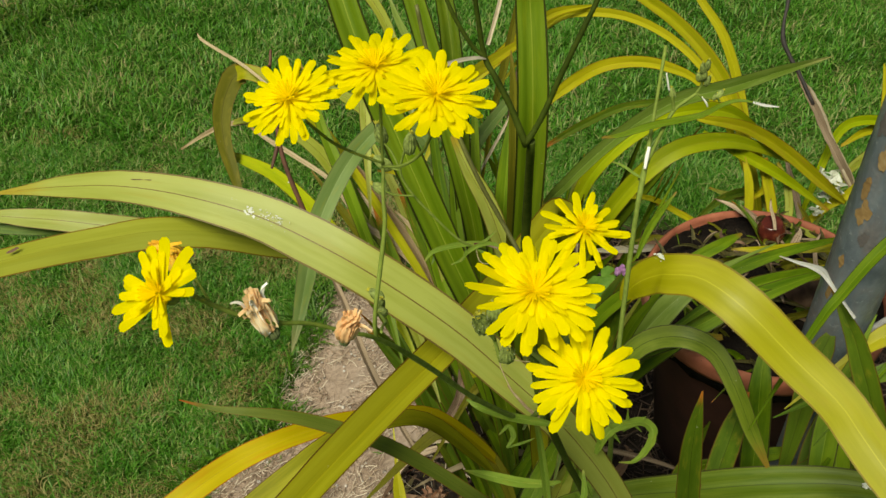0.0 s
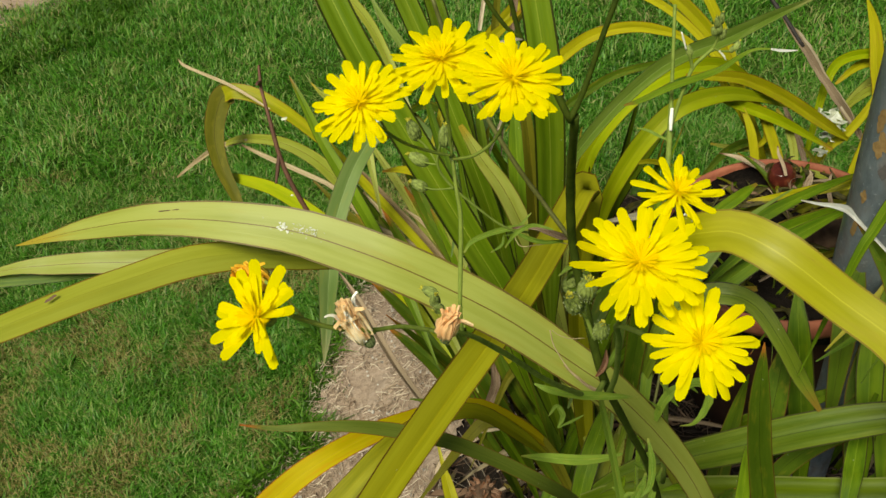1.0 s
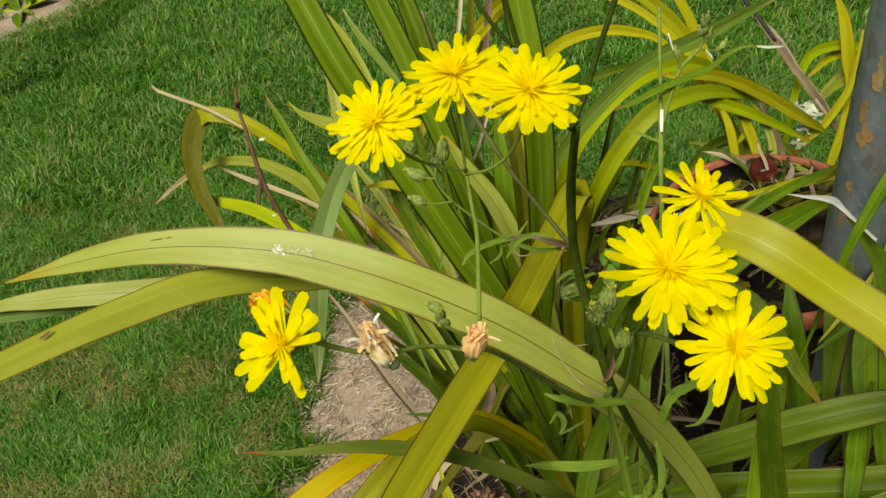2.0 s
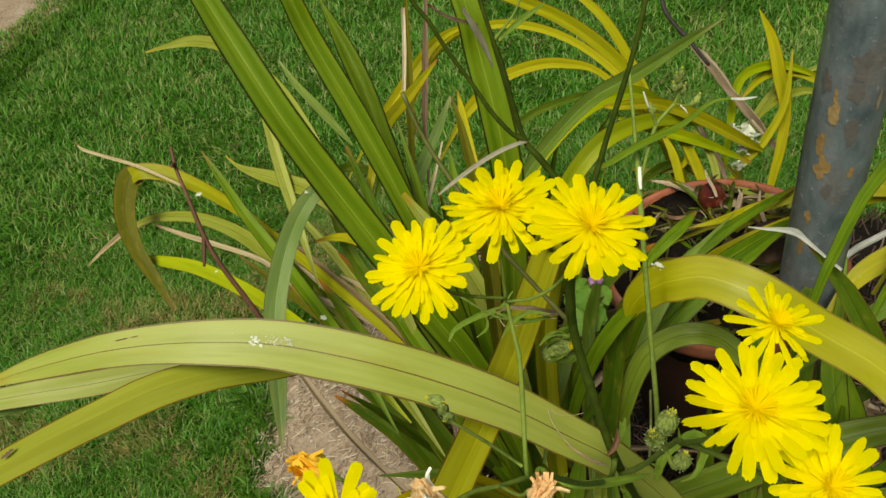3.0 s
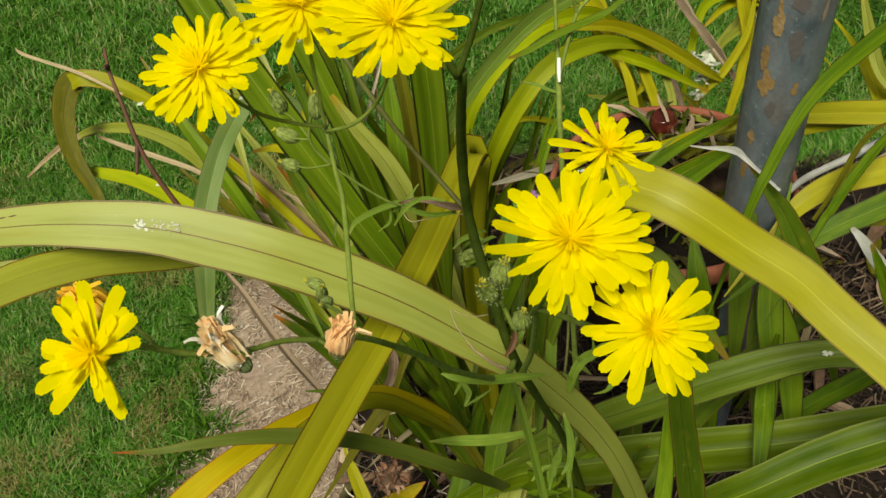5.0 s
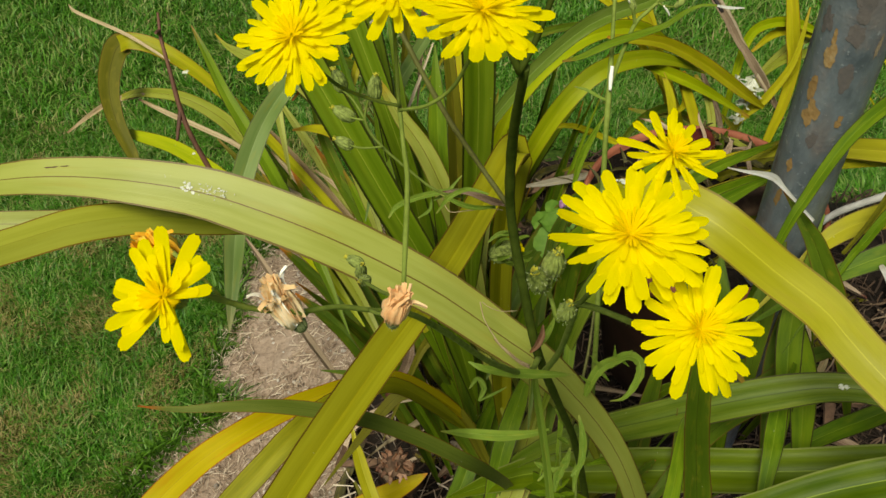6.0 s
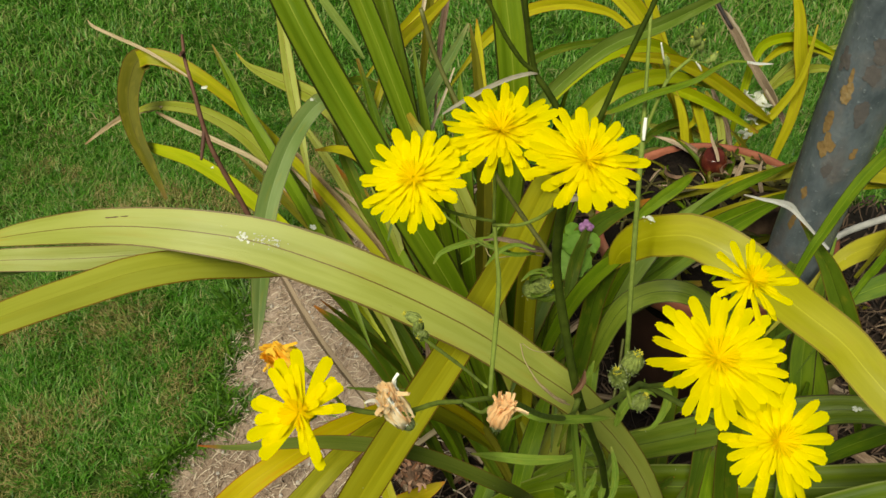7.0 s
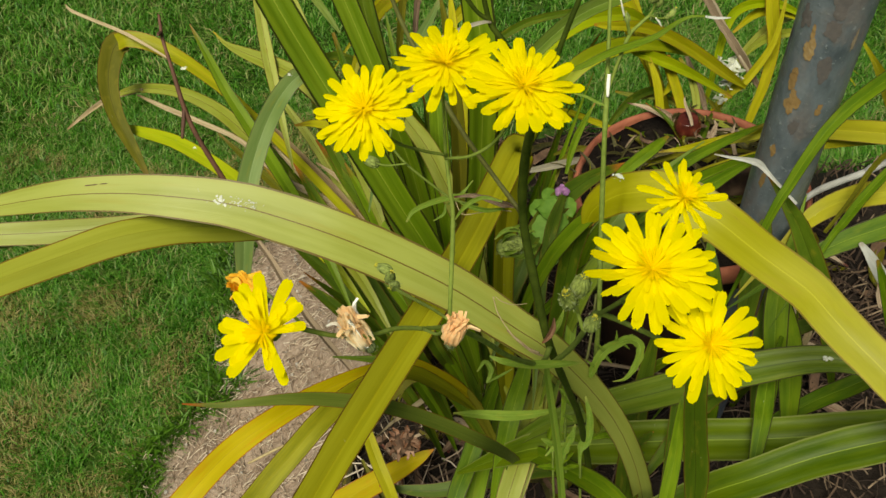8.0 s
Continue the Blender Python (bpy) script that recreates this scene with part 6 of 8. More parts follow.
leaf(potted, "yellow", [(0.1765, 0.6829, 0.4238, 0.0017), (0.1953, 0.6685, 0.4254, 0.0067), (0.22, 0.6573, 0.4304, 0.0066), (0.2536, 0.6564, 0.4316, 0.0044)], (-0.24, -0.61, 0.75), 0.32)
leaf(potted, "yellow", [(0.15, 0.7666, 0.4301, 0.0036), (0.1791, 0.74, 0.4349, 0.0058), (0.1973, 0.7186, 0.4303, 0.0058), (0.2163, 0.6812, 0.4247, 0.0045)], (-0.21, -0.65, 0.73), 0.3)
leaf(potted, "yellow", [(0.1179, 0.7772, 0.4272, 0.0024), (0.1475, 0.7628, 0.4382, 0.0058), (0.1769, 0.7287, 0.4429, 0.0057), (0.2064, 0.7022, 0.441, 0.0033)], (-0.15, -0.68, 0.72), 0.3)
leaf(potted, "dark", [(0.21, 0.7725, 0.4132, 0.0059), (0.2336, 0.784, 0.4232, 0.0095), (0.2573, 0.7874, 0.4246, 0.0083), (0.2812, 0.7787, 0.4129, 0.0036)], (-0.21, -0.68, 0.7), 0.3)
leaf(potted, "umber", [(0.2438, 0.7243, 0.4237, 0.0017), (0.223, 0.7164, 0.4151, 0.0066), (0.1894, 0.7158, 0.413, 0.0077), (0.1534, 0.7311, 0.412, 0.0067), (0.1323, 0.7367, 0.4025, 0.0023)], (-0.21, -0.65, 0.73), 0.3)
leaf(potted, "olive", [(0.2144, 0.7977, 0.4233, 0.0023), (0.2369, 0.7911, 0.4181, 0.0064), (0.2627, 0.7863, 0.4147, 0.007), (0.2872, 0.7732, 0.4033, 0.0029)], (-0.26, -0.67, 0.7), 0.3)
leaf(potted, "scorched", [(0.3021, 0.7475, 0.4072, 0.0034), (0.2995, 0.7686, 0.4272, 0.0069), (0.2936, 0.7858, 0.4434, 0.0069), (0.2887, 0.8029, 0.4596, 0.0023)], (-0.3, -0.67, 0.68), 0.6)

# ---- hawkweed ----
weed = thing("yellow_hawkweed", (0.04, 0.42, 0.18), "branching wild hawkweed with yellow flower heads", "wildflower")
stem(weed, "stem", MAIN_STEM,[(0.073, 0.3334, 0.3857, 0.0022), (0.0646, 0.3347, 0.4671, 0.0023), (0.046, 0.3072, 0.5893, 0.0021), (0.031, 0.284, 0.6619, 0.0019), (0.0165, 0.269, 0.7270, 0.002), (0.0115, 0.2771, 0.7624, 0.0020), (0.0082, 0.2870, 0.7972, 0.0020), (0.0085, 0.2820, 0.8364, 0.0019), (0.0088, 0.2585, 0.8841, 0.0014)])
stem(weed, "branch", MAIN_STEM,[(0.0066, 0.2575, 0.8830, 0.0011), (0.0120, 0.2590, 0.8930, 0.0010), (0.0184, 0.2610, 0.9095, 0.0009), (0.0241, 0.2630, 0.9230, 0.0009), (0.0286, 0.2650, 0.9332, 0.0008), (0.0337, 0.2680, 0.9477, 0.0008), (0.0384, 0.2720, 0.9634, 0.0007), (0.0424, 0.2770, 0.9794, 0.0006)])
stem(weed, "branch", MAIN_STEM,[(0.0071, 0.2575, 0.8828, 0.0012), (0.0019, 0.2600, 0.8968, 0.0011), (-0.0030, 0.2620, 0.9070, 0.0010), (-0.0065, 0.2640, 0.9137, 0.0009), (-0.0086, 0.2650, 0.9287, 0.0008), (-0.0098, 0.2660, 0.9402, 0.0008), (-0.0112, 0.2670, 0.9483, 0.0007), (-0.0127, 0.2690, 0.9600, 0.0006), (-0.0128, 0.2720, 0.9736, 0.0005), (-0.0110, 0.2750, 0.9873, 0.0004)])
stem(weed, "branch", MAIN_STEM,[(-0.0062, 0.2640, 0.9136, 0.0008), (-0.0102, 0.2640, 0.9174, 0.0007), (-0.0153, 0.2645, 0.9269, 0.0007), (-0.0192, 0.2650, 0.9369, 0.0006), (-0.0246, 0.2655, 0.9498, 0.0006), (-0.0280, 0.2660, 0.9594, 0.0006), (-0.0313, 0.2670, 0.9662, 0.0006), (-0.0344, 0.2700, 0.9770, 0.0005), (-0.0351, 0.2730, 0.9867, 0.0004)])
stem(weed, "branch", STEM,[(-0.0111, 0.2670, 0.9479, 0.0004), (-0.0076, 0.2670, 0.9512, 0.0004), (-0.0037, 0.2680, 0.9546, 0.0003), (0.0003, 0.2690, 0.9616, 0.0003)])
leaf(weed, "drygrey", [(-0.0125, 0.2660, 0.9404, 0.0005), (-0.0142, 0.2655, 0.9482, 0.0017), (-0.0163, 0.2650, 0.9548, 0.0018), (-0.0185, 0.2650, 0.9612, 0.0009)], (-0.1, -0.72, 0.69), 0.5, label="narrow dry grey leaf")
leaf(weed, "weed", [(-0.0096, 0.2670, 0.9475, 0.0005), (-0.0054, 0.2675, 0.9500, 0.0016), (-0.0010, 0.2680, 0.9521, 0.0017), (0.0044, 0.2680, 0.9544, 0.0005)], (-0.1, -0.72, 0.69), 0.4)
leaf(weed, "scorched", [(-0.0148, 0.2670, 0.9539, 0.0006), (-0.0194, 0.2660, 0.9569, 0.0011), (-0.0237, 0.2660, 0.9599, 0.0009), (-0.0273, 0.2660, 0.9643, 0.0004)], (-0.1, -0.6, 0.75), 0.8, label="curled dry brown bract", ragged=0.3, grow=False)
stem(weed, "branch", BROWN_STEM,[(0.0084, 0.2913, 0.795, 0.0011), (-0.0018, 0.3018, 0.8105, 0.001), (-0.0113, 0.3074, 0.8284, 0.001), (-0.0213, 0.3171, 0.85, 0.001), (-0.0311, 0.33, 0.8745, 0.0009), (-0.0351, 0.3364, 0.8934, 0.0008)])
stem(weed, "branch", STEM,[(0.0161, 0.2595, 0.7264, 0.0014), (0.015, 0.2264, 0.7841, 0.0011), (0.0105, 0.1915, 0.8467, 0.0009), (0.0076, 0.175, 0.8721, 0.0008), (0.0123, 0.1486, 0.8957, 0.0007), (0.0168, 0.1359, 0.9038, 0.0006)])
stem(weed, "branch", STEM,[(0.0077, 0.1778, 0.8678, 0.0007), (0.0064, 0.1584, 0.8975, 0.0006), (0.0092, 0.1473, 0.9187, 0.0006)])
stem(weed, "branch", STEM,[(0.0069, 0.1558, 0.9006, 0.0006), (0.0159, 0.1592, 0.9149, 0.0005), (0.0206, 0.1609, 0.9268, 0.0005)])
stem(weed, "branch", STEM,[(-0.0009, 0.1620, 0.8835, 0.0006), (-0.0021, 0.1630, 0.8888, 0.0005), (-0.0028, 0.1632, 0.8936, 0.0005), (-0.0015, 0.1628, 0.8996, 0.0005)])
stem(weed, "branch", STEM,[(-0.0024, 0.1630, 0.8908, 0.0005), (-0.0043, 0.1620, 0.8948, 0.0005), (-0.0061, 0.1610, 0.8964, 0.0005)])
stem(weed, "branch", STEM,[(-0.0009, 0.1620, 0.8835, 0.0006), (0.0004, 0.1610, 0.8849, 0.0005), (0.0010, 0.1600, 0.8858, 0.0005)])
stem(weed, "branch", STEM,[(0.0164, 0.2678, 0.7272, 0.0013), (0.0086, 0.2518, 0.7393, 0.0012), (-0.0095, 0.2209, 0.7911, 0.001), (-0.0247, 0.1924, 0.8453, 0.0009), (-0.0345, 0.1734, 0.8788, 0.0007), (-0.0424, 0.1659, 0.8904, 0.0006), (-0.0495, 0.1609, 0.8989, 0.0006), (-0.0564, 0.1558, 0.9047, 0.0006), (-0.064, 0.1532, 0.91, 0.0006), (-0.0692, 0.1518, 0.9151, 0.0006), (-0.0723, 0.1499, 0.92, 0.0006)])
stem(weed, "branch", STEM,[(-0.0354, 0.1723, 0.8805, 0.0006), (-0.0348, 0.1728, 0.8904, 0.0006), (-0.0312, 0.1818, 0.9122, 0.0006), (-0.031, 0.1847, 0.9215, 0.0005), (-0.0308, 0.1896, 0.9286, 0.0005)])
stem(weed, "branch", STEM,[(-0.0308, 0.1894, 0.9284, 0.0004), (-0.0363, 0.1887, 0.9315, 0.0004), (-0.0422, 0.1864, 0.9372, 0.0004), (-0.0470, 0.1824, 0.9465, 0.0004)])
stem(weed, "branch", STEM,[(-0.0309, 0.1891, 0.9281, 0.0004), (-0.0304, 0.1899, 0.9384, 0.0004), (-0.0299, 0.1911, 0.9495, 0.0004)])
stem(weed, "branch", STEM,[(-0.0309, 0.1887, 0.9278, 0.0004), (-0.0251, 0.1839, 0.9319, 0.0004), (-0.0197, 0.1804, 0.9385, 0.0004), (-0.0157, 0.1775, 0.9482, 0.0004)])
stem(weed, "branch", STEM,[(-0.0354, 0.1804, 0.8742, 0.0004), (-0.039, 0.2021, 0.8532, 0.0005), (-0.0438, 0.2330, 0.8215, 0.0006), (-0.0500, 0.2556, 0.8020, 0.0006)])
stem(weed, "branch", STEM,[(-0.0088, 0.3007, 0.7945, 0.0005), (-0.0194, 0.2967, 0.8039, 0.0005), (-0.0305, 0.2972, 0.8177, 0.0005), (-0.0389, 0.2969, 0.8309, 0.0005), (-0.0422, 0.2971, 0.8406, 0.0005), (-0.0405, 0.2971, 0.849, 0.0005), (-0.0379, 0.2963, 0.8552, 0.0005)])
stem(weed, "branch", STEM,[(-0.0372, 0.2955, 0.8296, 0.0004), (-0.0453, 0.2946, 0.8311, 0.0004), (-0.0508, 0.2949, 0.8339, 0.0004)])
stem(weed, "branch", STEM,[(-0.0419, 0.2975, 0.841, 0.0004), (-0.047, 0.298, 0.8426, 0.0004), (-0.0502, 0.2989, 0.8446, 0.0004)])
stem(weed, "branch", STEM,[(-0.0551, 0.1546, 0.905, 0.0004), (-0.0569, 0.1531, 0.9076, 0.0005), (-0.0579, 0.1532, 0.909, 0.0005)])
stem(weed, "branch", STEM,[(-0.0432, 0.1654, 0.8912, 0.0004), (-0.0401, 0.1547, 0.9021, 0.0004), (-0.0384, 0.1507, 0.9093, 0.0005)])
stem(weed, "branch", STEM,[(-0.0698, 0.152, 0.9152, 0.0004), (-0.0745, 0.1584, 0.9167, 0.0004), (-0.08, 0.164, 0.9187, 0.0005)])


def petal_mesh(seed, long=1.0, wide=0.17):
    """A strap-shaped ray floret with a toothed tip, of unit length."""
    r = random.Random(seed)
    bm = bmesh.new()
    rows = []
    bend, twist = r.uniform(-0.10, 0.16), r.uniform(-0.35, 0.35)
    steps = 7
    teeth = [-0.034 + 0.02 * r.random(), -0.024 * r.random() - 0.006, 0.0, -0.028 * r.random() - 0.006, 0.004, -0.024 * r.random() - 0.006, -0.034 + 0.02 * r.random()]
    for i in range(steps + 1):
        f = i / steps
        w = wide * (0.42 + 0.58 * min(1, f * 1.35)) * (1 - 0.10 * max(0, f - 0.85) * 6)
        row = []
        for j in range(7):
            s = j / 6 * 2 - 1
            x = f * long + (teeth[j] * long if i == steps else 0) - 0.05 * s * s * f
            z = bend * f * f + 0.10 * wide * (1 - s * s) * (1 if j % 2 else 0.4) + 0.06 * math.sin(f * 2.6)
            row.append(bm.verts.new((x, s * w / 2 * math.cos(twist * f), z + s * w / 2 * math.sin(twist * f))))
        rows.append(row)
    for a, b in zip(rows, rows[1:]):
        for j in range(6):
            bm.faces.new((a[j], a[j + 1], b[j + 1], b[j])).smooth = True
    me = bpy.data.meshes.new("petal")
    bm.to_mesh(me)
    bm.free()
    return me


PETALS = [petal_mesh(k, 1.0, 0.160 + 0.016 * (k % 4)) for k in range(8)]
INNER = [petal_mesh(40 + k, 1.0, 0.18) for k in range(4)]
FLORETS = [petal_mesh(20 + k, 1.0, 0.13) for k in range(4)]
for me in PETALS:
    me.materials.append(PETAL)
for me in INNER:
    me.materials.append(PETAL)
for me in FLORETS:
    me.materials.append(CORE)


def cup_mesh(size, closed=0.0, tall=1.0):
    """The green involucre: a ribbed cup of narrow bracts."""
    bm = bmesh.new()
    s, h = size, size * tall
    lathe(bm, [(s * 0.10, -h * 1.18), (s * 0.30, -h * 1.02), (s * 0.43, -h * 0.72), (s * 0.44, -h * 0.45), (s * 0.40, -h * 0.15), (s * (0.40 - 0.13 * closed), h * 0.12 * closed), (s * (0.30 - 0.14 * closed), h * 0.30 * closed + s * 0.02), (s * 0.05, h * 0.34 * closed + s * 0.03)], 52, 0.11, 13)
    for v in bm.verts:
        v.co.x += s * 0.05 * noise.noise(v.co * (3 / s))
        v.co.y += s * 0.05 * noise.noise(v.co * (3 / s) + Vector((7, 0, 0)))
    return bm


def hairs(parent, size, seed, count=70, tall=1.0):
    """Stiff short hairs that stand off the cup."""
    r = random.Random(seed)
    bm = bmesh.new()
    for k in range(count):
        a, z = r.uniform(0, math.tau), r.uniform(-1.1, 0.1) * size * tall
        out = Vector((math.cos(a), math.sin(a), r.uniform(-0.2, 0.6))).normalized()
        at = Vector((math.cos(a) * size * 0.38, math.sin(a) * size * 0.38, z))
        side = Vector((-math.sin(a), math.cos(a), 0)) * size * 0.018
        q = [bm.verts.new(at - side), bm.verts.new(at + side), bm.verts.new(at + out * size * r.uniform(0.07, 0.17))]
        bm.faces.new(q)
    part("hairs", bm, HAIR, parent, "fine pale hairs")


def flower(parent, at, axis, radius, seed, label, gaps=(), spread=(0.02, 0.30), cup=0.36, spin=None, full=1.0, rays=(17, 15, 15, 15, 30)):
    """A composite head: cup, two rings of rays and short inner florets, each ray a piece of its own."""
    r = random.Random(seed)
    o = parent.matrix_world.translation
    head = part("flower_head", cup_mesh(radius * cup), BUD, parent, label)
    head.matrix_local = turned(axis, Vector(at) - o, r.uniform(0, 6) if spin is None else spin)
    back = head.matrix_local.to_3x3().inverted()
    holes = []
    for g0, g1 in gaps:
        q = back @ Vector((math.cos(g0), 0.68 * math.sin(g0), 0.73 * math.sin(g0)))
        holes.append((math.atan2(q.y, q.x), g1))
    bm = bmesh.new()
    lathe(bm, [(radius * 0.20, 0.0), (radius * 0.19, radius * 0.05), (radius * 0.13, radius * 0.10), (radius * 0.05, radius * 0.13)], 16, 0.12, 8)
    part("disc", bm, CORE, head)
    for ring, (count, size, tilt, mats) in enumerate(((rays[0], 1.0, spread[0], PETALS), (rays[1], 0.90, spread[0] + 0.07, PETALS), (rays[2], 0.70, spread[0] + 0.12, INNER), (rays[3], 0.50, spread[1] - 0.10, INNER), (rays[4], 0.32, 0.62, FLORETS))):
        for k in range(count):
            a = (k + 0.5 * (ring % 2) + r.uniform(-0.22, 0.22)) / count * math.tau
            if any(abs((a - g0 + math.pi) % math.tau - math.pi) < g1 for g0, g1 in holes):
                continue
            ob = new("petal" if ring < 4 else "floret", mats[r.randrange(len(mats))])
            ob.parent = head
            ln = radius * size * (r.uniform(0.88, 1.06) if ring < 2 else r.uniform(0.85, 1.1))
            ob.matrix_local = Matrix.Rotation(a, 4, "Z") @ Matrix.Translation((radius * 0.03, 0, 0.0006 * ring)) @ Matrix.Rotation(-(tilt + r.uniform(-0.08, 0.10)), 4, "Y") @ Matrix.Rotation(r.uniform(-0.25, 0.25), 4, "X") @ Matrix.Diagonal((ln, ln * full * r.uniform(0.85, 1.15) * (1.0 if ring < 4 else 0.8), ln, 1))
    return head


flower(weed, (-0.0484, 0.1782, 0.9547), (-0.22, -0.42, 0.88), 0.0116, 1, "open yellow flower head")
flower(weed, (-0.0293, 0.1853, 0.9578), (0.0, -0.15, 0.99), 0.0124, 2, "open yellow flower head")
flower(weed, (-0.0147, 0.1718, 0.9593), (0.12, -0.30, 0.94), 0.0124, 3, "open yellow flower head")
flower(weed, (0.0175, 0.1554, 0.9352), (0.15, -0.35, 0.92), 0.0096, 4, "smaller yellow flower head", rays=(13, 5, 8, 12, 34))
flower(weed, (0.0067, 0.1413, 0.9293), (0.05, -0.28, 0.95), 0.0146, 5, "broad yellow flower head")
flower(weed, (0.0169, 0.1289, 0.9164), (0.12, -0.50, 0.85), 0.0126, 6, "open yellow flower head", rays=(16, 12, 13, 13, 32))
flower(weed, (-0.0775, 0.1461, 0.9243), (-0.33, -0.55, 0.77), 0.0122, 7, "ragged half-open yellow flower head", ((-0.15, 0.50), (-1.45, 0.26), (1.55, 0.12), (2.75, 0.14)), (0.10, 0.40), 0.36, 0.0, 1.45, (13, 11, 12, 14, 46))


def bud(parent, at, axis, size, seed, name="bud", tuft=None):
    r = random.Random(seed)
    o = parent.matrix_world.translation
    tall = r.uniform(1.1, 1.35)
    b = part(name, cup_mesh(size, 1.0, tall), BUD, parent)
    b.matrix_local = turned(axis, Vector(at) - o, r.uniform(0, 6))
    bm = bmesh.new()
    for k in range(26):
        a = r.uniform(0, math.tau)
        d = Vector((math.cos(a), math.sin(a), 0)) * size * 0.17 * math.sqrt(r.random()) + Vector((0, 0, size * 0.30 * tall))
        lean = Vector((math.cos(a), math.sin(a), 0)) * size * r.uniform(-0.02, 0.10)
        side = Vector((-math.sin(a), math.cos(a), 0)) * size * 0.05
        tip = d + lean + Vector((0, 0, size * r.uniform(0.08, 0.26)))
        q = [bm.verts.new(d + side), bm.verts.new(d - side), bm.verts.new(tip - side * 0.6), bm.verts.new(tip + side * 0.6)]
        bm.faces.new(q)
    part("tip", bm, tuft or BUD_TIP, b, "yellowish tip")
    hairs(b, size, seed, 70, tall)
    return b


for k, (p, axis, s) in enumerate((((-0.0015, 0.1628, 0.9036), (0.1, -0.25, 0.95), 0.0054), ((-0.0061, 0.1610, 0.9004), (-0.2, -0.3, 0.9), 0.0052), ((0.0010, 0.1600, 0.8898), (0.05, -0.3, 0.9), 0.0045), ((-0.0542, 0.2671, 0.8026), (-0.7, 0.1, 0.6), 0.0046), ((-0.0504, 0.2629, 0.8017), (0.2, -0.2, 0.9), 0.0046), ((-0.0507, 0.2580, 0.8000), (-0.3, -0.5, 0.5), 0.0044), ((-0.0368, 0.2966, 0.8583), (0.15, 0, 0.98), 0.0054), ((-0.0501, 0.3039, 0.8577), (-0.2, 0.1, 0.95), 0.0056), ((-0.0514, 0.2997, 0.8454), (-0.7, 0, 0.7), 0.0052), ((-0.0527, 0.2959, 0.8347), (-0.7, 0, 0.6), 0.0048))):
    bud(weed, p, axis, s, 40 + k)
stem(weed, "branch", STEM,[(-0.0421, 0.2975, 0.841, 0.0004), (-0.0457, 0.301, 0.8482, 0.0004), (-0.0495, 0.302, 0.8531, 0.0004)])


def withered(parent, at, axis, size, seed, mat, pappus=0, tuft=1.5, width=0.30, curl=0.3, count=80, thick=0.11, strays=0.2):
    """A spent head: dark hairy cup and a wisp of thin shrivelled rays that frays and curls at the ends, a few of them white."""
    r = random.Random(seed)
    o = parent.matrix_world.translation
    h = part("spent_head", cup_mesh(size * 0.58, 0.0, 1.0), SPENT_GREEN, parent, "withered brown flower head on a dark hairy cup")
    h.matrix_local = turned(axis, Vector(at) - o, r.uniform(0, 6))
    hairs(h, size * 0.58, seed, 160, 1.0)
    lean = Vector((r.uniform(-1, 1), r.uniform(-1, 1), 0)).normalized()
    bm = bmesh.new()
    w, tl = size * width, size * tuft
    lathe(bm, [(w * 0.9, -size * 0.12), (w * 1.2, tl * 0.12), (w * 1.22, tl * 0.30), (w * 1.0, tl * 0.48), (w * 0.75, tl * 0.62), (w * 0.5, tl * 0.74), (w * 0.15, tl * 0.70)], 40, 0.16, 10)
    for v in bm.verts:
        f = max(0.0, v.co.z / tl)
        v.co += lean * (size * 0.25 * f * f) + Vector([noise.noise(v.co * 420 + Vector((seed * 9, c * 7, 0))) for c in range(3)]) * size * 0.16
    part("tuft", bm, mat, h)
    for k in range(count + pappus):
        white = k >= count
        a = k * 2.39996 + r.uniform(-0.3, 0.3)
        d = Vector((math.cos(a), math.sin(a), 0))
        e = Vector((-d.y, d.x, 0))
        rank = math.sqrt((k % count + 0.5) / count) if not white else 1.0
        rad, hgt = size * width * rank, size * tuft * (r.uniform(0.72, 1.0) if not white else r.uniform(0.8, 1.15))
        stray = r.random() < strays or white
        hook = r.uniform(0.5, 1.5) * curl * 3 if stray else r.uniform(-0.6, 0.5) * curl
        swirl = r.uniform(0.4, 1.2) * curl * 2.2
        pts = []
        for i in range(8):
            f = i / 7
            c = max(0.0, f - 0.55) / 0.45
            out = rad * (1 + 0.35 * math.sin(f * 3.0)) - rad * 0.45 * f + size * 0.40 * hook * c * c
            p = d * out + e * (size * swirl * 0.30 * f * f) + lean * (size * 0.25 * f * f) + Vector((0, 0, hgt * f - size * 0.30 * max(0.0, hook) * c * c - size * 0.15))
            pts.append((*p, size * (thick if not white else 0.15) * (0.7 + 0.6 * math.sin(f * 3.0))))
        part("withered_petal", ribbon_mesh(pts, (d.x + e.x * 0.6, d.y + e.y * 0.6, 0.2), 0.6, 0.35, 0.0001, 2, r.randrange(999)), PAPPUS if white else mat, h)
    return h


withered(weed, (-0.0578, 0.1538, 0.9055), (-0.42, 0.22, 0.88), 0.0060, 1, WITHERED, 3, 2.1, 0.36, 0.42, 26, 0.22, 0.25)
withered(weed, (-0.0372, 0.1463, 0.9108), (0.20, 0.05, 0.95), 0.0050, 2, WITHERED_TAN, 0, 1.6, 0.38, 0.60, 24, 0.20, 0.30)
withered(weed, (-0.0811, 0.1646, 0.9165), (-0.50, 0.18, 0.82), 0.0058, 3, WITHERED_GOLD, 0, 1.6, 0.40, 0.50, 30, 0.17, 0.30)

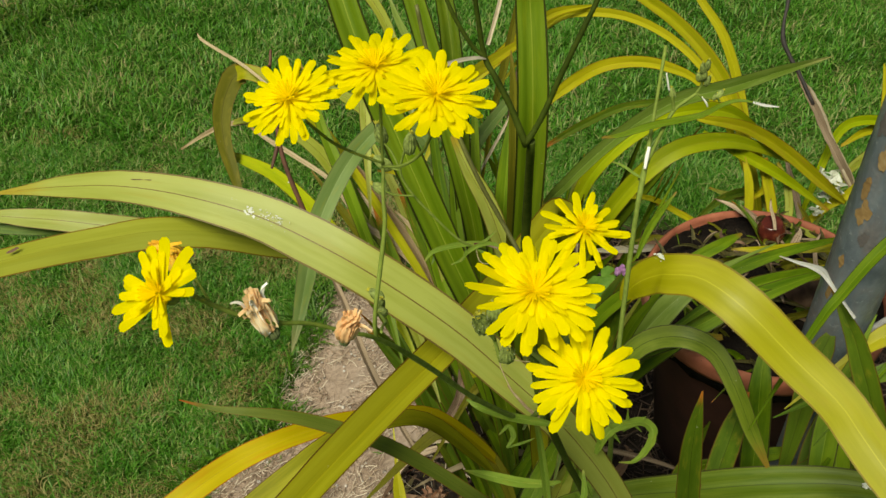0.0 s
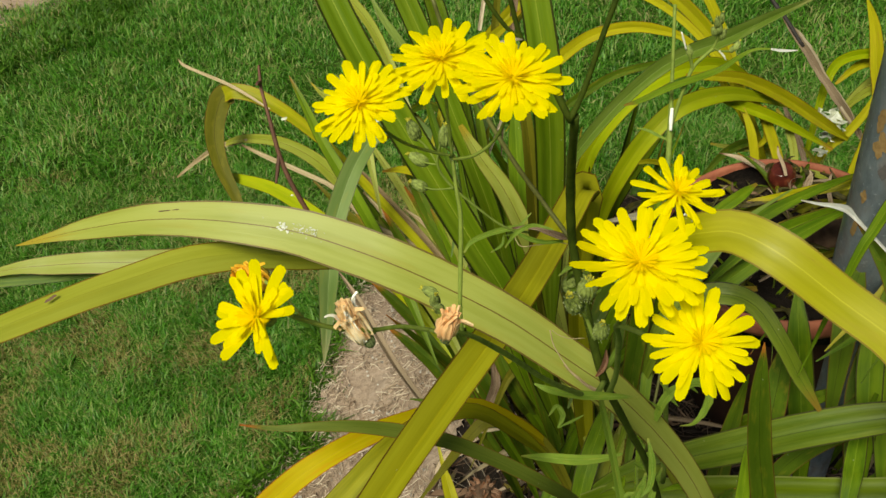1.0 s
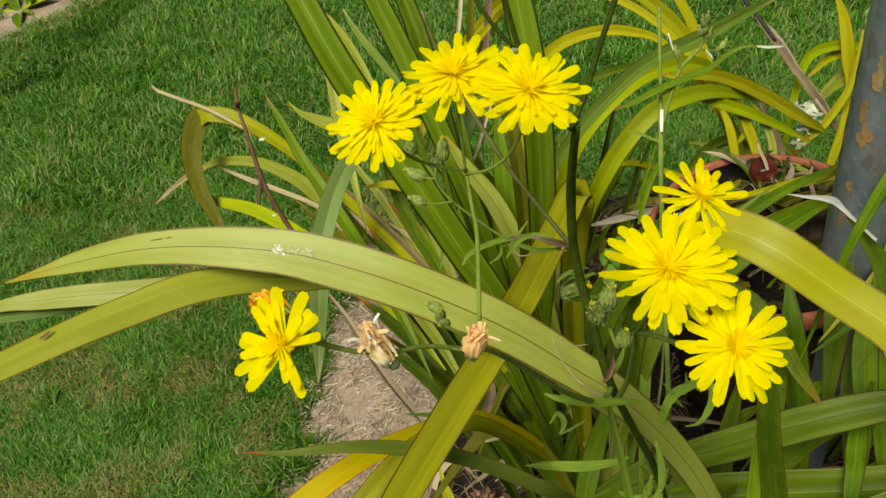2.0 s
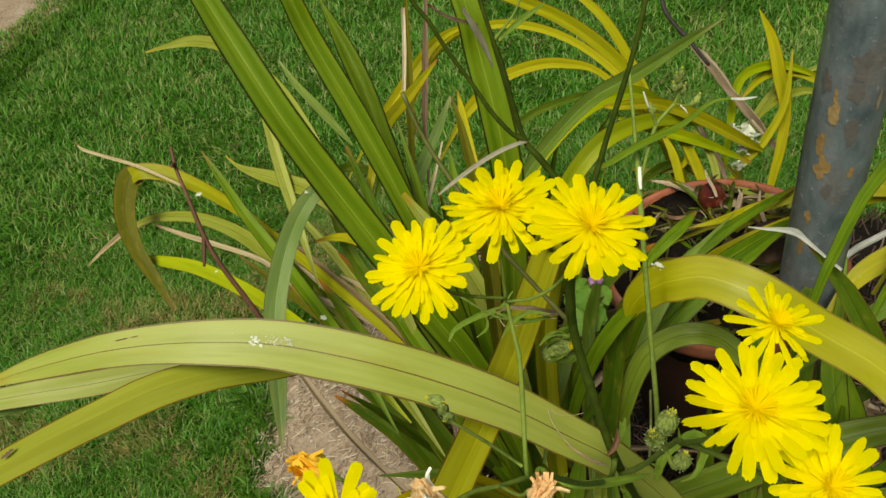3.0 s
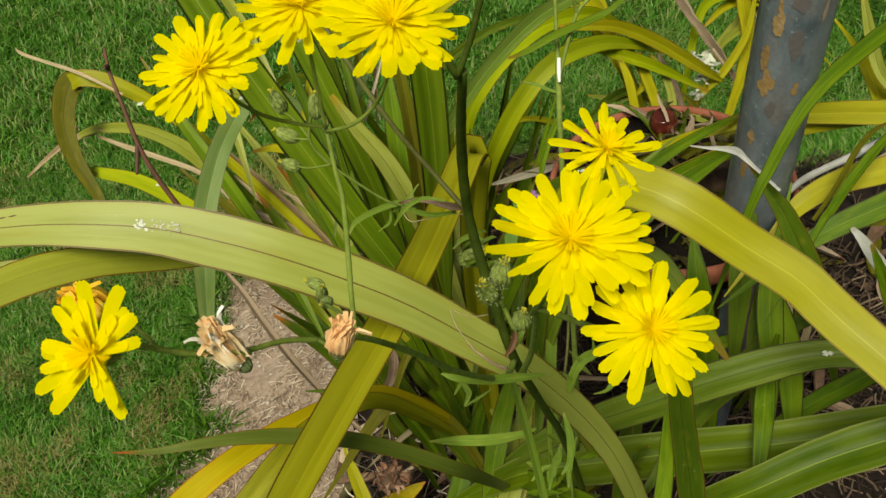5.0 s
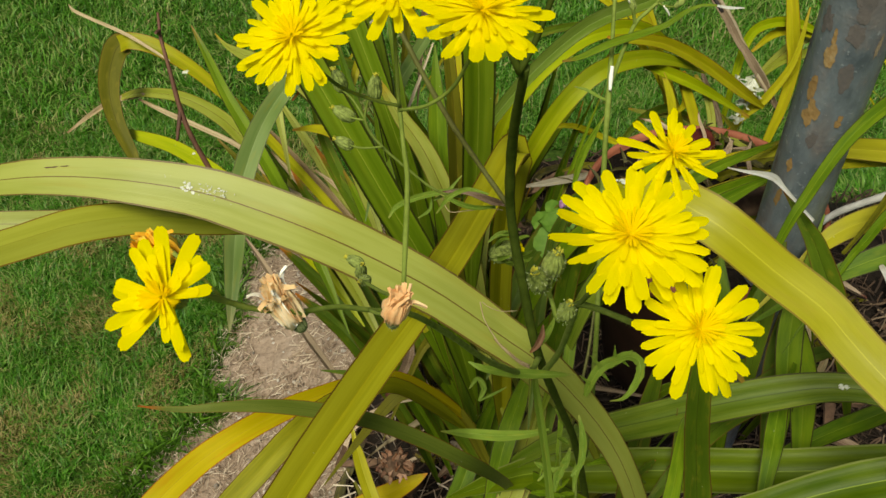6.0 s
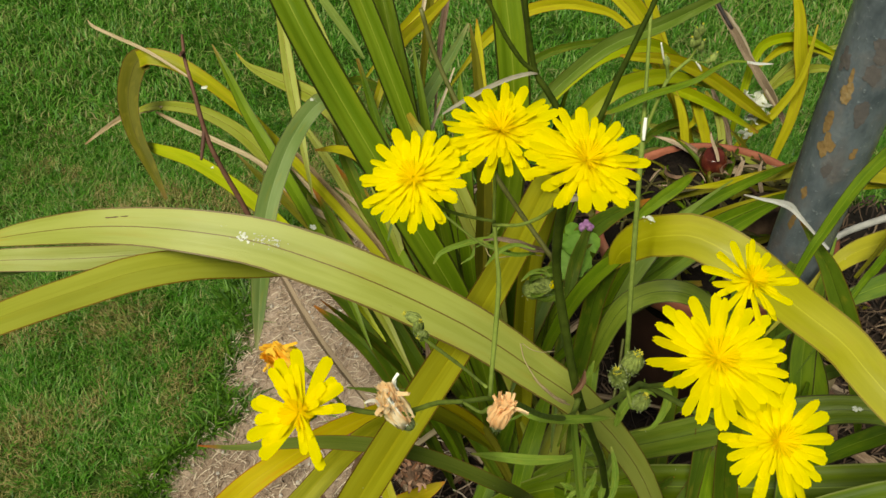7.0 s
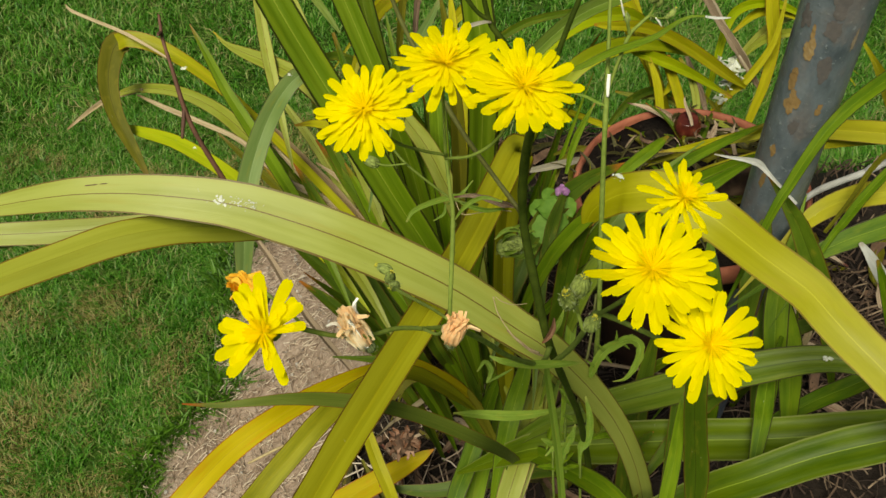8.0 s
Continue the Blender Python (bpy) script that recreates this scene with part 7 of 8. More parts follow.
leaf(weed, "drygrey", [(-0.0061, 0.2630, 0.9134, 0.0005), (-0.0093, 0.2620, 0.9145, 0.0012), (-0.0156, 0.2620, 0.9133, 0.0014), (-0.0234, 0.2620, 0.9102, 0.0014), (-0.0308, 0.2620, 0.9062, 0.0012), (-0.0355, 0.2620, 0.9033, 0.0005)], (-0.1, -0.72, 0.69), 0.4, label="narrow dry grey leaf")
leaf(weed, "husk", [(0.0128, 0.2680, 0.7313, 0.0008), (0.0154, 0.2665, 0.7377, 0.0025), (0.0172, 0.2660, 0.7446, 0.0026), (0.0175, 0.2660, 0.7511, 0.0008)], (-0.1, -0.6, 0.75), 0.7, label="pinkish papery bract at a branching", ragged=0.2, grow=False)
leaf(weed, "weed", [(-0.0159, 0.2401, 0.7676, 0.0007), (-0.0101, 0.2375, 0.7656, 0.0028), (0.0012, 0.2408, 0.7558, 0.0038), (0.0144, 0.2448, 0.7467, 0.0032), (0.0278, 0.249, 0.7378, 0.0005)], (-0.11, -0.5, 0.86), 0.25)
leaf(weed, "weed", [(0.0135, 0.2643, 0.7239, 0.0021), (0.017, 0.2714, 0.69, 0.0034), (0.0208, 0.2722, 0.6506, 0.0039), (0.0238, 0.2689, 0.6074, 0.0041), (0.0264, 0.2656, 0.5508, 0.0041)], (-0.11, -0.43, 0.89), 0.35)
leaf(weed, "weed", [(-0.027, 0.3493, 0.5554, 0.0007), (-0.0125, 0.3356, 0.571, 0.0054), (0.0071, 0.3237, 0.5817, 0.0063), (0.0228, 0.3145, 0.5945, 0.0041), (0.0312, 0.3098, 0.6042, 0.0013)], (-0.07, -0.46, 0.88), 0.2)
leaf(weed, "weed", [(0.0484, 0.3030, 0.6417, 0.0020), (0.0511, 0.3040, 0.6518, 0.0042), (0.0564, 0.3070, 0.6585, 0.0053), (0.0657, 0.3120, 0.6569, 0.0045), (0.0736, 0.3150, 0.6542, 0.0048), (0.0791, 0.3140, 0.6493, 0.0049), (0.0786, 0.3100, 0.6437, 0.0043), (0.0741, 0.3060, 0.6375, 0.0034), (0.0680, 0.3020, 0.6360, 0.0020), (0.0609, 0.3000, 0.6384, 0.0006)], (-0.18, -0.48, 0.86), 0.45, label="small jagged weed leaf", ragged=0.35)
leaf(weed, "weed", [(0.0559, 0.3060, 0.6613, 0.0022), (0.0531, 0.3060, 0.6664, 0.0012), (0.0504, 0.3060, 0.6715, 0.0003)], (-0.18, -0.48, 0.86), 0.2, name="tooth", ragged=0.05, grow=False)
leaf(weed, "weed", [(0.0645, 0.3110, 0.6613, 0.0022), (0.0642, 0.3110, 0.6659, 0.0012), (0.0639, 0.3110, 0.6704, 0.0003)], (-0.18, -0.48, 0.86), 0.2, name="tooth", ragged=0.05, grow=False)
leaf(weed, "weed", [(0.0572, 0.3060, 0.6554, 0.0022), (0.0591, 0.3060, 0.6517, 0.0013), (0.0610, 0.3060, 0.6480, 0.0003)], (-0.18, -0.48, 0.86), 0.2, name="tooth", ragged=0.05, grow=False)
leaf(weed, "weed", [(0.0690, 0.3130, 0.6550, 0.0023), (0.0710, 0.3130, 0.6517, 0.0013), (0.0731, 0.3130, 0.6485, 0.0003)], (-0.18, -0.48, 0.86), 0.2, name="tooth", ragged=0.05, grow=False)
leaf(weed, "weed", [(0.0733, 0.3150, 0.6571, 0.0023), (0.0741, 0.3150, 0.6581, 0.0013), (0.0748, 0.3150, 0.6591, 0.0003)], (-0.18, -0.48, 0.86), 0.2, name="tooth", ragged=0.05, grow=False)
leaf(weed, "weed", [(0.0512, 0.3040, 0.6499, 0.0022), (0.0480, 0.3040, 0.6544, 0.0013), (0.0449, 0.3040, 0.6588, 0.0003)], (-0.18, -0.48, 0.86), 0.2, name="tooth", ragged=0.05, grow=False)
leaf(weed, "weed", [(0.0661, 0.3110, 0.6558, 0.0023), (0.0646, 0.3110, 0.6536, 0.0013), (0.0631, 0.3110, 0.6513, 0.0003)], (-0.18, -0.48, 0.86), 0.2, name="tooth", ragged=0.05, grow=False)
leaf(weed, "scorched", [(-0.0155, 0.3356, 0.7663, 0.0007), (-0.0072, 0.3328, 0.7682, 0.0019), (0.0003, 0.3291, 0.7678, 0.0029), (0.0063, 0.3288, 0.7636, 0.0032), (0.0130, 0.3320, 0.7573, 0.0017)], (-0.08, -0.66, 0.75), 0.8, label="dry brown leaf end", ragged=0.3)
leaf(weed, "weed", [(-0.0398, 0.3337, 0.7564, 0.0007), (-0.0357, 0.337, 0.7597, 0.0022), (-0.0264, 0.3373, 0.7633, 0.0027), (-0.0155, 0.3357, 0.7664, 0.0026), (-0.0071, 0.3337, 0.7677, 0.0019)], (-0.03, -0.66, 0.75), 0.4)
leaf(weed, "weed", [(-0.0158, 0.333, 0.768, 0.0007), (-0.0091, 0.3294, 0.7648, 0.0022), (-0.0015, 0.3283, 0.7614, 0.0022), (0.0082, 0.3303, 0.7583, 0.0012)], (-0.07, -0.65, 0.75), 0.4)
leaf(weed, "weed", [(-0.0199, 0.2968, 0.7914, 0.0005), (-0.0146, 0.297, 0.7986, 0.0019), (-0.0069, 0.2985, 0.8005, 0.0017), (0.0011, 0.296, 0.7988, 0.0007)], (-0.08, -0.62, 0.78), 0.4)
leaf(weed, "weed", [(0.0149, 0.2704, 0.7294, 0.001), (0.0198, 0.2723, 0.7342, 0.0026), (0.0231, 0.2751, 0.7382, 0.0021), (0.0248, 0.2771, 0.7415, 0.0005)], (-0.13, -0.52, 0.84), 0.4)
leaf(weed, "weed", [(0.0394, 0.2806, 0.6593, 0.0009), (0.0398, 0.2716, 0.6512, 0.0036), (0.037, 0.2631, 0.6434, 0.003), (0.0316, 0.2594, 0.6398, 0.0009)], (-0.14, -0.44, 0.89), 0.3)

# a half-open head low among the leaves
OPENING = Vector((0.0205, 0.3600, 0.6975))
bud(weed, OPENING, (0.55, -0.5, 0.65), 0.012, 77, "bud", PETAL)
turn = turned(Vector((0.55, -0.5, 0.65)), OPENING)
r = random.Random(5)
for k in range(9):
    a, long = k * math.tau / 9 + r.uniform(-0.2, 0.2), r.uniform(0.8, 1.15)
    pts = []
    for f, out, up, w in ((0, 0.0030, -0.010, 0.0012), (0.3, 0.0065, -0.006, 0.0030), (0.6, 0.0085, -0.001, 0.0028), (0.85, 0.0090, 0.004, 0.0018), (1, 0.0080, 0.007, 0.0005)):
        pts.append((*(turn @ Vector((math.cos(a) * out * long, math.sin(a) * out * long, up))), w))
    d = turn.to_3x3() @ Vector((math.cos(a), math.sin(a), 0.3))
    leaf(weed, "weed", pts, (d.x, d.y, d.z), 0.4, name="bract", ragged=0.2, grow=False)
leaf(weed, "weed", [(0.0072, 0.3613, 0.703, 0.0006), (0.0131, 0.3639, 0.7057, 0.0025), (0.0194, 0.3637, 0.7059, 0.0028), (0.0229, 0.3613, 0.7039, 0.0009)], (-0.1, -0.6, 0.8), 0.3)

leaf(weed, "weed", [(-0.0052, 0.3855, 0.5445, 0.0007), (0.0009, 0.3895, 0.5487, 0.0029), (0.0044, 0.3845, 0.544, 0.0032), (-0.0001, 0.3793, 0.5388, 0.0014)], (-0.06, -0.51, 0.86), 0.3, ragged=0.6)
leaf(weed, "weed", [(-0.0001, 0.3793, 0.5388, 0.0011), (0.0103, 0.3813, 0.5412, 0.0021), (0.0187, 0.3835, 0.5438, 0.0007)], (-0.07, -0.5, 0.86), 0.3, ragged=0.6)
leaf(weed, "weed", [(0.0352, 0.3067, 0.5404, 0.0013), (0.0389, 0.3135, 0.547, 0.0046), (0.0444, 0.3189, 0.5524, 0.0039), (0.048, 0.3244, 0.5579, 0.001)], (-0.12, -0.43, 0.89), 0.3, ragged=0.6)
leaf(weed, "weed", [(0.0466, 0.3055, 0.5398, 0.0013), (0.0495, 0.3136, 0.5476, 0.0039), (0.0539, 0.3202, 0.5542, 0.0033), (0.0581, 0.3257, 0.5597, 0.0007)], (-0.14, -0.43, 0.89), 0.3, ragged=0.6)
leaf(weed, "weed", [(0.0273, 0.3175, 0.5364, 0.001), (0.0347, 0.321, 0.5402, 0.003), (0.0422, 0.3217, 0.5412, 0.001)], (-0.11, -0.43, 0.9), 0.3, ragged=0.6)
leaf(weed, "weed", [(-0.0187, 0.3376, 0.76, 0.0007), (-0.0123, 0.3397, 0.7624, 0.0017), (-0.0048, 0.3441, 0.767, 0.0005)], (-0.03, -0.65, 0.76), 0.3, ragged=0.4)
leaf(weed, "weed", [(-0.0196, 0.3381, 0.7605, 0.0007), (-0.0212, 0.3347, 0.7571, 0.0015), (-0.0267, 0.3328, 0.755, 0.0005)], (-0.01, -0.64, 0.77), 0.3, ragged=0.4)
stem(weed, "tendril", STRAND,[(-0.015, 0.3389, 0.7615, 0.0002), (-0.0125, 0.3334, 0.7563, 0.0002), (-0.005, 0.3326, 0.756, 0.0002), (0.0051, 0.3322, 0.7561, 0.0002), (0.0115, 0.3309, 0.7552, 0.0002)])

# ---- slender weed ----
slender = thing("slender_weed", (0.09, 0.40, 0.25), "thin branching green weed with small buds", "wildflower")
stem(slender, "stem", STEM,[(0.0645, 0.3484, 0.5064, 0.0018), (0.0626, 0.3382, 0.5779, 0.0016), (0.0587, 0.3274, 0.6622, 0.0014), (0.0598, 0.3375, 0.7118, 0.0013), (0.0637, 0.356, 0.7623, 0.0013), (0.0677, 0.3704, 0.7823, 0.0014), (0.0725, 0.3886, 0.8057, 0.0009), (0.0775, 0.4083, 0.8304, 0.0009)])
stem(slender, "branch", STEM,[(0.0658, 0.3700, 0.7773, 0.0009), (0.0704, 0.3740, 0.7893, 0.0009), (0.0751, 0.3770, 0.8021, 0.0009), (0.0799, 0.3800, 0.8119, 0.0009), (0.0849, 0.3810, 0.8165, 0.0008), (0.0899, 0.3820, 0.8201, 0.0008)])
stem(slender, "branch", STEM,[(0.0894, 0.3820, 0.8200, 0.0006), (0.0911, 0.3820, 0.8234, 0.0006), (0.0916, 0.3820, 0.8277, 0.0006)])
stem(slender, "branch", STEM,[(0.0899, 0.3820, 0.8201, 0.0005), (0.0934, 0.3810, 0.8184, 0.0005), (0.0984, 0.3810, 0.8176, 0.0005)])
stem(slender, "branch", STEM,[(0.0799, 0.3800, 0.8119, 0.0008), (0.0790, 0.3800, 0.8163, 0.0008), (0.0781, 0.3800, 0.8206, 0.0008)])
stem(slender, "spur", PAPPUS,[(0.0765, 0.3800, 0.8229, 0.0004), (0.0752, 0.3800, 0.8282, 0.0005), (0.0741, 0.3800, 0.8327, 0.0003)], "white papery tip")
stem(slender, "spur", PAPPUS,[(0.0923, 0.3810, 0.8190, 0.0004), (0.0944, 0.3810, 0.8159, 0.0005), (0.0958, 0.3810, 0.8132, 0.0003)], "white papery tip")
stem(slender, "sheath", PAPPUS,[(0.0675, 0.3683, 0.7858, 0.0007), (0.0684, 0.3716, 0.7901, 0.001), (0.0695, 0.3747, 0.7944, 0.0008)], "white papery sheath")
leaf(slender, "green", [(0.0458, 0.3720, 0.8021, 0.0009), (0.0549, 0.3740, 0.8020, 0.0028), (0.0684, 0.3760, 0.8057, 0.0037), (0.0830, 0.3770, 0.8084, 0.0034), (0.0933, 0.3780, 0.8106, 0.0028), (0.1018, 0.3780, 0.8162, 0.0022), (0.1088, 0.3780, 0.8185, 0.0015), (0.1167, 0.3770, 0.8180, 0.0009)], (-0.28, -0.66, 0.69), 0.3)
leaf(slender, "white", [(0.1153, 0.3770, 0.8182, 0.0010), (0.1208, 0.3765, 0.8167, 0.0013), (0.1276, 0.3760, 0.8160, 0.0005)], (-0.28, -0.66, 0.69), 0.3, label="dried white leaf tip", grow=False)
leaf(slender, "weed", [(0.0525, 0.3748, 0.7853, 0.0006), (0.0578, 0.373, 0.784, 0.0014), (0.0628, 0.3701, 0.7817, 0.0014), (0.0669, 0.368, 0.7801, 0.0008)], (-0.2, -0.67, 0.71), 0.3)
for k, (p, size, lean) in enumerate((((0.0778, 0.3810, 0.8231), 0.005, -0.2), ((0.0891, 0.3810, 0.8314), 0.0046, -0.2), ((0.0916, 0.3810, 0.8330), 0.005, 0), ((0.0942, 0.3810, 0.8292), 0.0044, 0.3), ((0.0906, 0.3810, 0.8362), 0.0048, -0.1), ((0.0928, 0.3810, 0.8378), 0.0044, 0.1), ((0.1012, 0.3810, 0.8216), 0.0046, 0.6), ((0.0990, 0.3810, 0.8199), 0.0036, 0.4))):
    bud(slender, p, (lean, 0.1, 0.9), size * 0.68, 90 + k)

# ---- small plants, twigs and bits ----
nettle = thing("dead_nettle", (0.09, 0.55, 0.30), "small purple-flowered dead-nettle among the flax", "wildflower")
stem(nettle, "stem", STEM,[(0.0704, 0.506, 0.5004, 0.0016), (0.075, 0.5157, 0.5229, 0.0016), (0.0821, 0.5246, 0.5448, 0.0016), (0.0877, 0.5303, 0.557, 0.0013)])
NETTLE_AT = [((0.068, 0.526, 0.5452), 0.020), ((0.0804, 0.5171, 0.5514), 0.022), ((0.0702, 0.5066, 0.5414), 0.030), ((0.0828, 0.5109, 0.5393), 0.022), ((0.0642, 0.5037, 0.5249), 0.028), ((0.0925, 0.5265, 0.5472), 0.016), ((0.0773, 0.5337, 0.5528), 0.014), ((0.0752, 0.5021, 0.5241), 0.024)]


def oval_leaf(parent, at, axis, size, seed):
    r = random.Random(seed)
    o = parent.matrix_world.translation
    bm = bmesh.new()
    rows = []
    for i in range(8):
        f = i / 7
        w = size * 0.9 * math.sin(math.pi * min(1, 0.12 + 0.88 * f)) ** 0.8 * (1 if i % 2 else 0.88)
        rows.append([bm.verts.new((s * w / 2, (f - 0.3) * size, 0.12 * size * abs(s) - 0.25 * size * f * f)) for s in (-1, -0.5, 0, 0.5, 1)])
    for a, b in zip(rows, rows[1:]):
        for j in range(4):
            bm.faces.new((a[j], a[j + 1], b[j + 1], b[j])).smooth = True
    ob = part("leaf", bm, NETTLE, parent)
    ob.matrix_local = turned(axis, Vector(at) - o, r.uniform(0, 6))


for k, (p, s) in enumerate(NETTLE_AT):
    oval_leaf(nettle, p, (0.4 * math.sin(k * 2.1), -0.5, 0.8), s, k)
for k, p in enumerate(((0.089, 0.5306, 0.5614), (0.0851, 0.5291, 0.5599), (0.0916, 0.5297, 0.5581))):
    bm = bmesh.new()
    bmesh.ops.create_icosphere(bm, subdivisions=2, radius=0.0026)
    for v in bm.verts:
        v.co *= 1 + 0.5 * noise.noise(v.co * 500 + Vector((k, 0, 0)))
        v.co.z *= 1.5
    ob = part("blossom", bm, PURPLE, nettle, "small purple blossom")
    ob.matrix_local = Matrix.Translation(Vector(p) - nettle.matrix_world.translation)

twig = thing("bare_twig", (-0.1, 0.75, 0.1), "thin bare brown twig standing among leaves", "twig")
stem(twig, "shaft", TWIG,[(-0.2253, 0.7813, 0.6087, 0.0012), (-0.2254, 0.7736, 0.6018, 0.0016), (-0.2253, 0.764, 0.5931, 0.0016), (-0.2213, 0.7441, 0.5755, 0.0018), (-0.2178, 0.7241, 0.5442, 0.0023), (-0.2117, 0.7105, 0.5189, 0.0023), (-0.1986, 0.6955, 0.4793, 0.0026), (-0.1883, 0.6829, 0.4417, 0.0026)])
stem(twig, "spur", TWIG,[(-0.2178, 0.7241, 0.5442, 0.0019), (-0.2212, 0.7133, 0.5343, 0.0019), (-0.2242, 0.7041, 0.5258, 0.0012)])
stem(twig, "spur", TWIG,[(-0.2263, 0.7691, 0.5977, 0.0018), (-0.2264, 0.7641, 0.5999, 0.0022), (-0.227, 0.7593, 0.6022, 0.0012)])

dry = thing("dry_leaf_stalk", (0.33, 0.80, 0.2), "curled dry brown leaf on a blackened stalk", "dead leaf")
stem(dry, "stalk", CHARRED,[(0.2901, 0.929, 0.6173, 0.0017), (0.2871, 0.9014, 0.588, 0.002), (0.2827, 0.8855, 0.5713, 0.0017), (0.2817, 0.8721, 0.5571, 0.0026), (0.2888, 0.8603, 0.5438, 0.002), (0.2952, 0.8528, 0.5351, 0.0026), (0.2987, 0.8483, 0.53, 0.002), (0.3122, 0.8283, 0.5072, 0.0023)])
leaf(dry, "fibre", [(0.3, 0.8489, 0.5275, 0.0023), (0.3105, 0.8369, 0.5137, 0.0069), (0.321, 0.8201, 0.4976, 0.0081), (0.3305, 0.8074, 0.4801, 0.0058), (0.3419, 0.7868, 0.4627, 0.0069), (0.3599, 0.779, 0.4321, 0.0047), (0.3713, 0.7706, 0.4102, 0.0018)], (-0.29, -0.7, 0.66), 0.5, label="pale dry leaf strip", ragged=0.4)
leaf(dry, "tan", [(0.2958, 0.8509, 0.5330, 0.0025), (0.3052, 0.8377, 0.5179, 0.0063), (0.3163, 0.8210, 0.5019, 0.0083), (0.3251, 0.8094, 0.4857, 0.0071), (0.3368, 0.7872, 0.4681, 0.0083), (0.3557, 0.7796, 0.4361, 0.0063), (0.3725, 0.7682, 0.4076, 0.0025)], (-0.29, -0.7, 0.65), 0.35, label="curled brown and white mottled leaf", ragged=0.35)

strip = thing("withered_strap_leaf", (0.22, 0.50, 0.25), "withered leaf, bleached white at the end", "dead leaf")
leaf(strip, "white", [(0.1901, 0.4912, 0.6117, 0.0008), (0.1977, 0.4807, 0.6162, 0.0021), (0.2051, 0.4708, 0.6212, 0.0036), (0.2089, 0.4607, 0.6258, 0.0052), (0.2104, 0.4503, 0.6273, 0.0031), (0.2154, 0.4367, 0.6248, 0.0019), (0.2216, 0.4240, 0.6205, 0.0019)], (-0.33, -0.58, 0.75), 0.6, label="bleached white leaf end")
leaf(strip, "dark", [(0.2120, 0.4545, 0.6231, 0.0008), (0.2170, 0.4409, 0.6166, 0.0050), (0.2212, 0.4276, 0.6102, 0.0095), (0.2252, 0.4200, 0.6030, 0.0125), (0.2303, 0.4112, 0.5893, 0.0150), (0.2372, 0.3998, 0.5701, 0.0155), (0.2472, 0.3884, 0.5362, 0.0145)], (-0.35, -0.52, 0.77), 0.35, label="dark green lower part of the leaf")

stick = thing("bleached_stick", (0.36, 0.62, 0.25), "pale bleached forked stick", "stick")
stem(stick, "shaft", STICK,[(0.2954, 0.5414, 0.4789, 0.002), (0.3127, 0.5432, 0.495, 0.0029), (0.3311, 0.5403, 0.507, 0.0029), (0.3535, 0.5428, 0.5107, 0.0031), (0.3727, 0.5463, 0.515, 0.0029), (0.4089, 0.5514, 0.5218, 0.0026)])
stem(stick, "spur", STICK,[(0.3535, 0.5428, 0.5107, 0.0024), (0.3553, 0.5413, 0.5162, 0.0028), (0.3565, 0.5396, 0.5214, 0.0019)])

for k, (p, s) in enumerate((((0.3281, 0.7785, 0.4518), 0.010), ((0.3339, 0.7686, 0.4433), 0.007), ((0.3154, 0.7536, 0.4286), 0.005), ((0.3227, 0.765, 0.4394), 0.006))):
    bm = bmesh.new()
    sheet = [[bm.verts.new(Vector((i - 4, j - 4, 0)) * s * 0.28 + Vector([1.1 * s * noise.noise((i * 0.45, j * 0.45, k * 7 + c * 11.3)) for c in range(3)])) for j in range(9)] for i in range(9)]
    for i in range(8):
        for j in range(8):
            if noise.noise((i * 0.6, j * 0.6, k * 3.7)) > -0.22:
                bm.faces.new((sheet[i][j], sheet[i + 1][j], sheet[i + 1][j + 1], sheet[i][j + 1]))
    ob = part("crumpled_paper", bm, DROPPING)
    ob.location = p
    tagged(ob, "crumpled white scrap caught among the leaves", "scrap", "white scraps")

bulb = thing("red_bulb", (0.25, 0.66, RIM_Z - 0.03), "shiny red-brown bulb with papery neck", "bulb")
BULB_AT = Vector((0.2380, 0.6520, 0.4900))
bm = bmesh.new()
lathe(bm, [(0.004, -0.026), (0.012, -0.023), (0.017, -0.012), (0.0182, -0.002), (0.0178, 0.004), (0.0184, 0.006), (0.0165, 0.013), (0.0135, 0.018), (0.0122, 0.020)], 28, 0.02, 9)
body = part("body", bm, BULB, bulb)
body.matrix_local = Matrix.Translation(BULB_AT - bulb.matrix_world.translation) @ pose(0, 0, 0, 8, -6, 0) @ Matrix.Scale(0.70, 4)
bm = bmesh.new()
lathe(bm, [(0.0118, 0.018), (0.0122, 0.024), (0.0112, 0.030), (0.0124, 0.036), (0.010, 0.041), (0.004, 0.040)], 20, 0.10, 7)
collar = part("collar", bm, LEAF["straw"], bulb, "pale papery collar")
collar.matrix_local = body.matrix_local
leaf(bulb, "scorched", [(0.2361, 0.6379, 0.5055, 0.0025), (0.2354, 0.6446, 0.5115, 0.0032), (0.2330, 0.6527, 0.5186, 0.0025), (0.2332, 0.6585, 0.5238, 0.0009)], (-0.28, -0.64, 0.72), 0.6)
leaf(bulb, "scorched", [(0.2452, 0.6264, 0.4876, 0.0032), (0.2547, 0.6315, 0.4928, 0.0038), (0.2594, 0.6386, 0.4995, 0.0029), (0.2584, 0.6438, 0.5041, 0.0009)], (-0.3, -0.62, 0.73), 0.5)

scrap = thing("bleached_strap", (0.27, 0.41, 0.50), "bleached white strap of dead leaf beside the clump", "dead leaf")
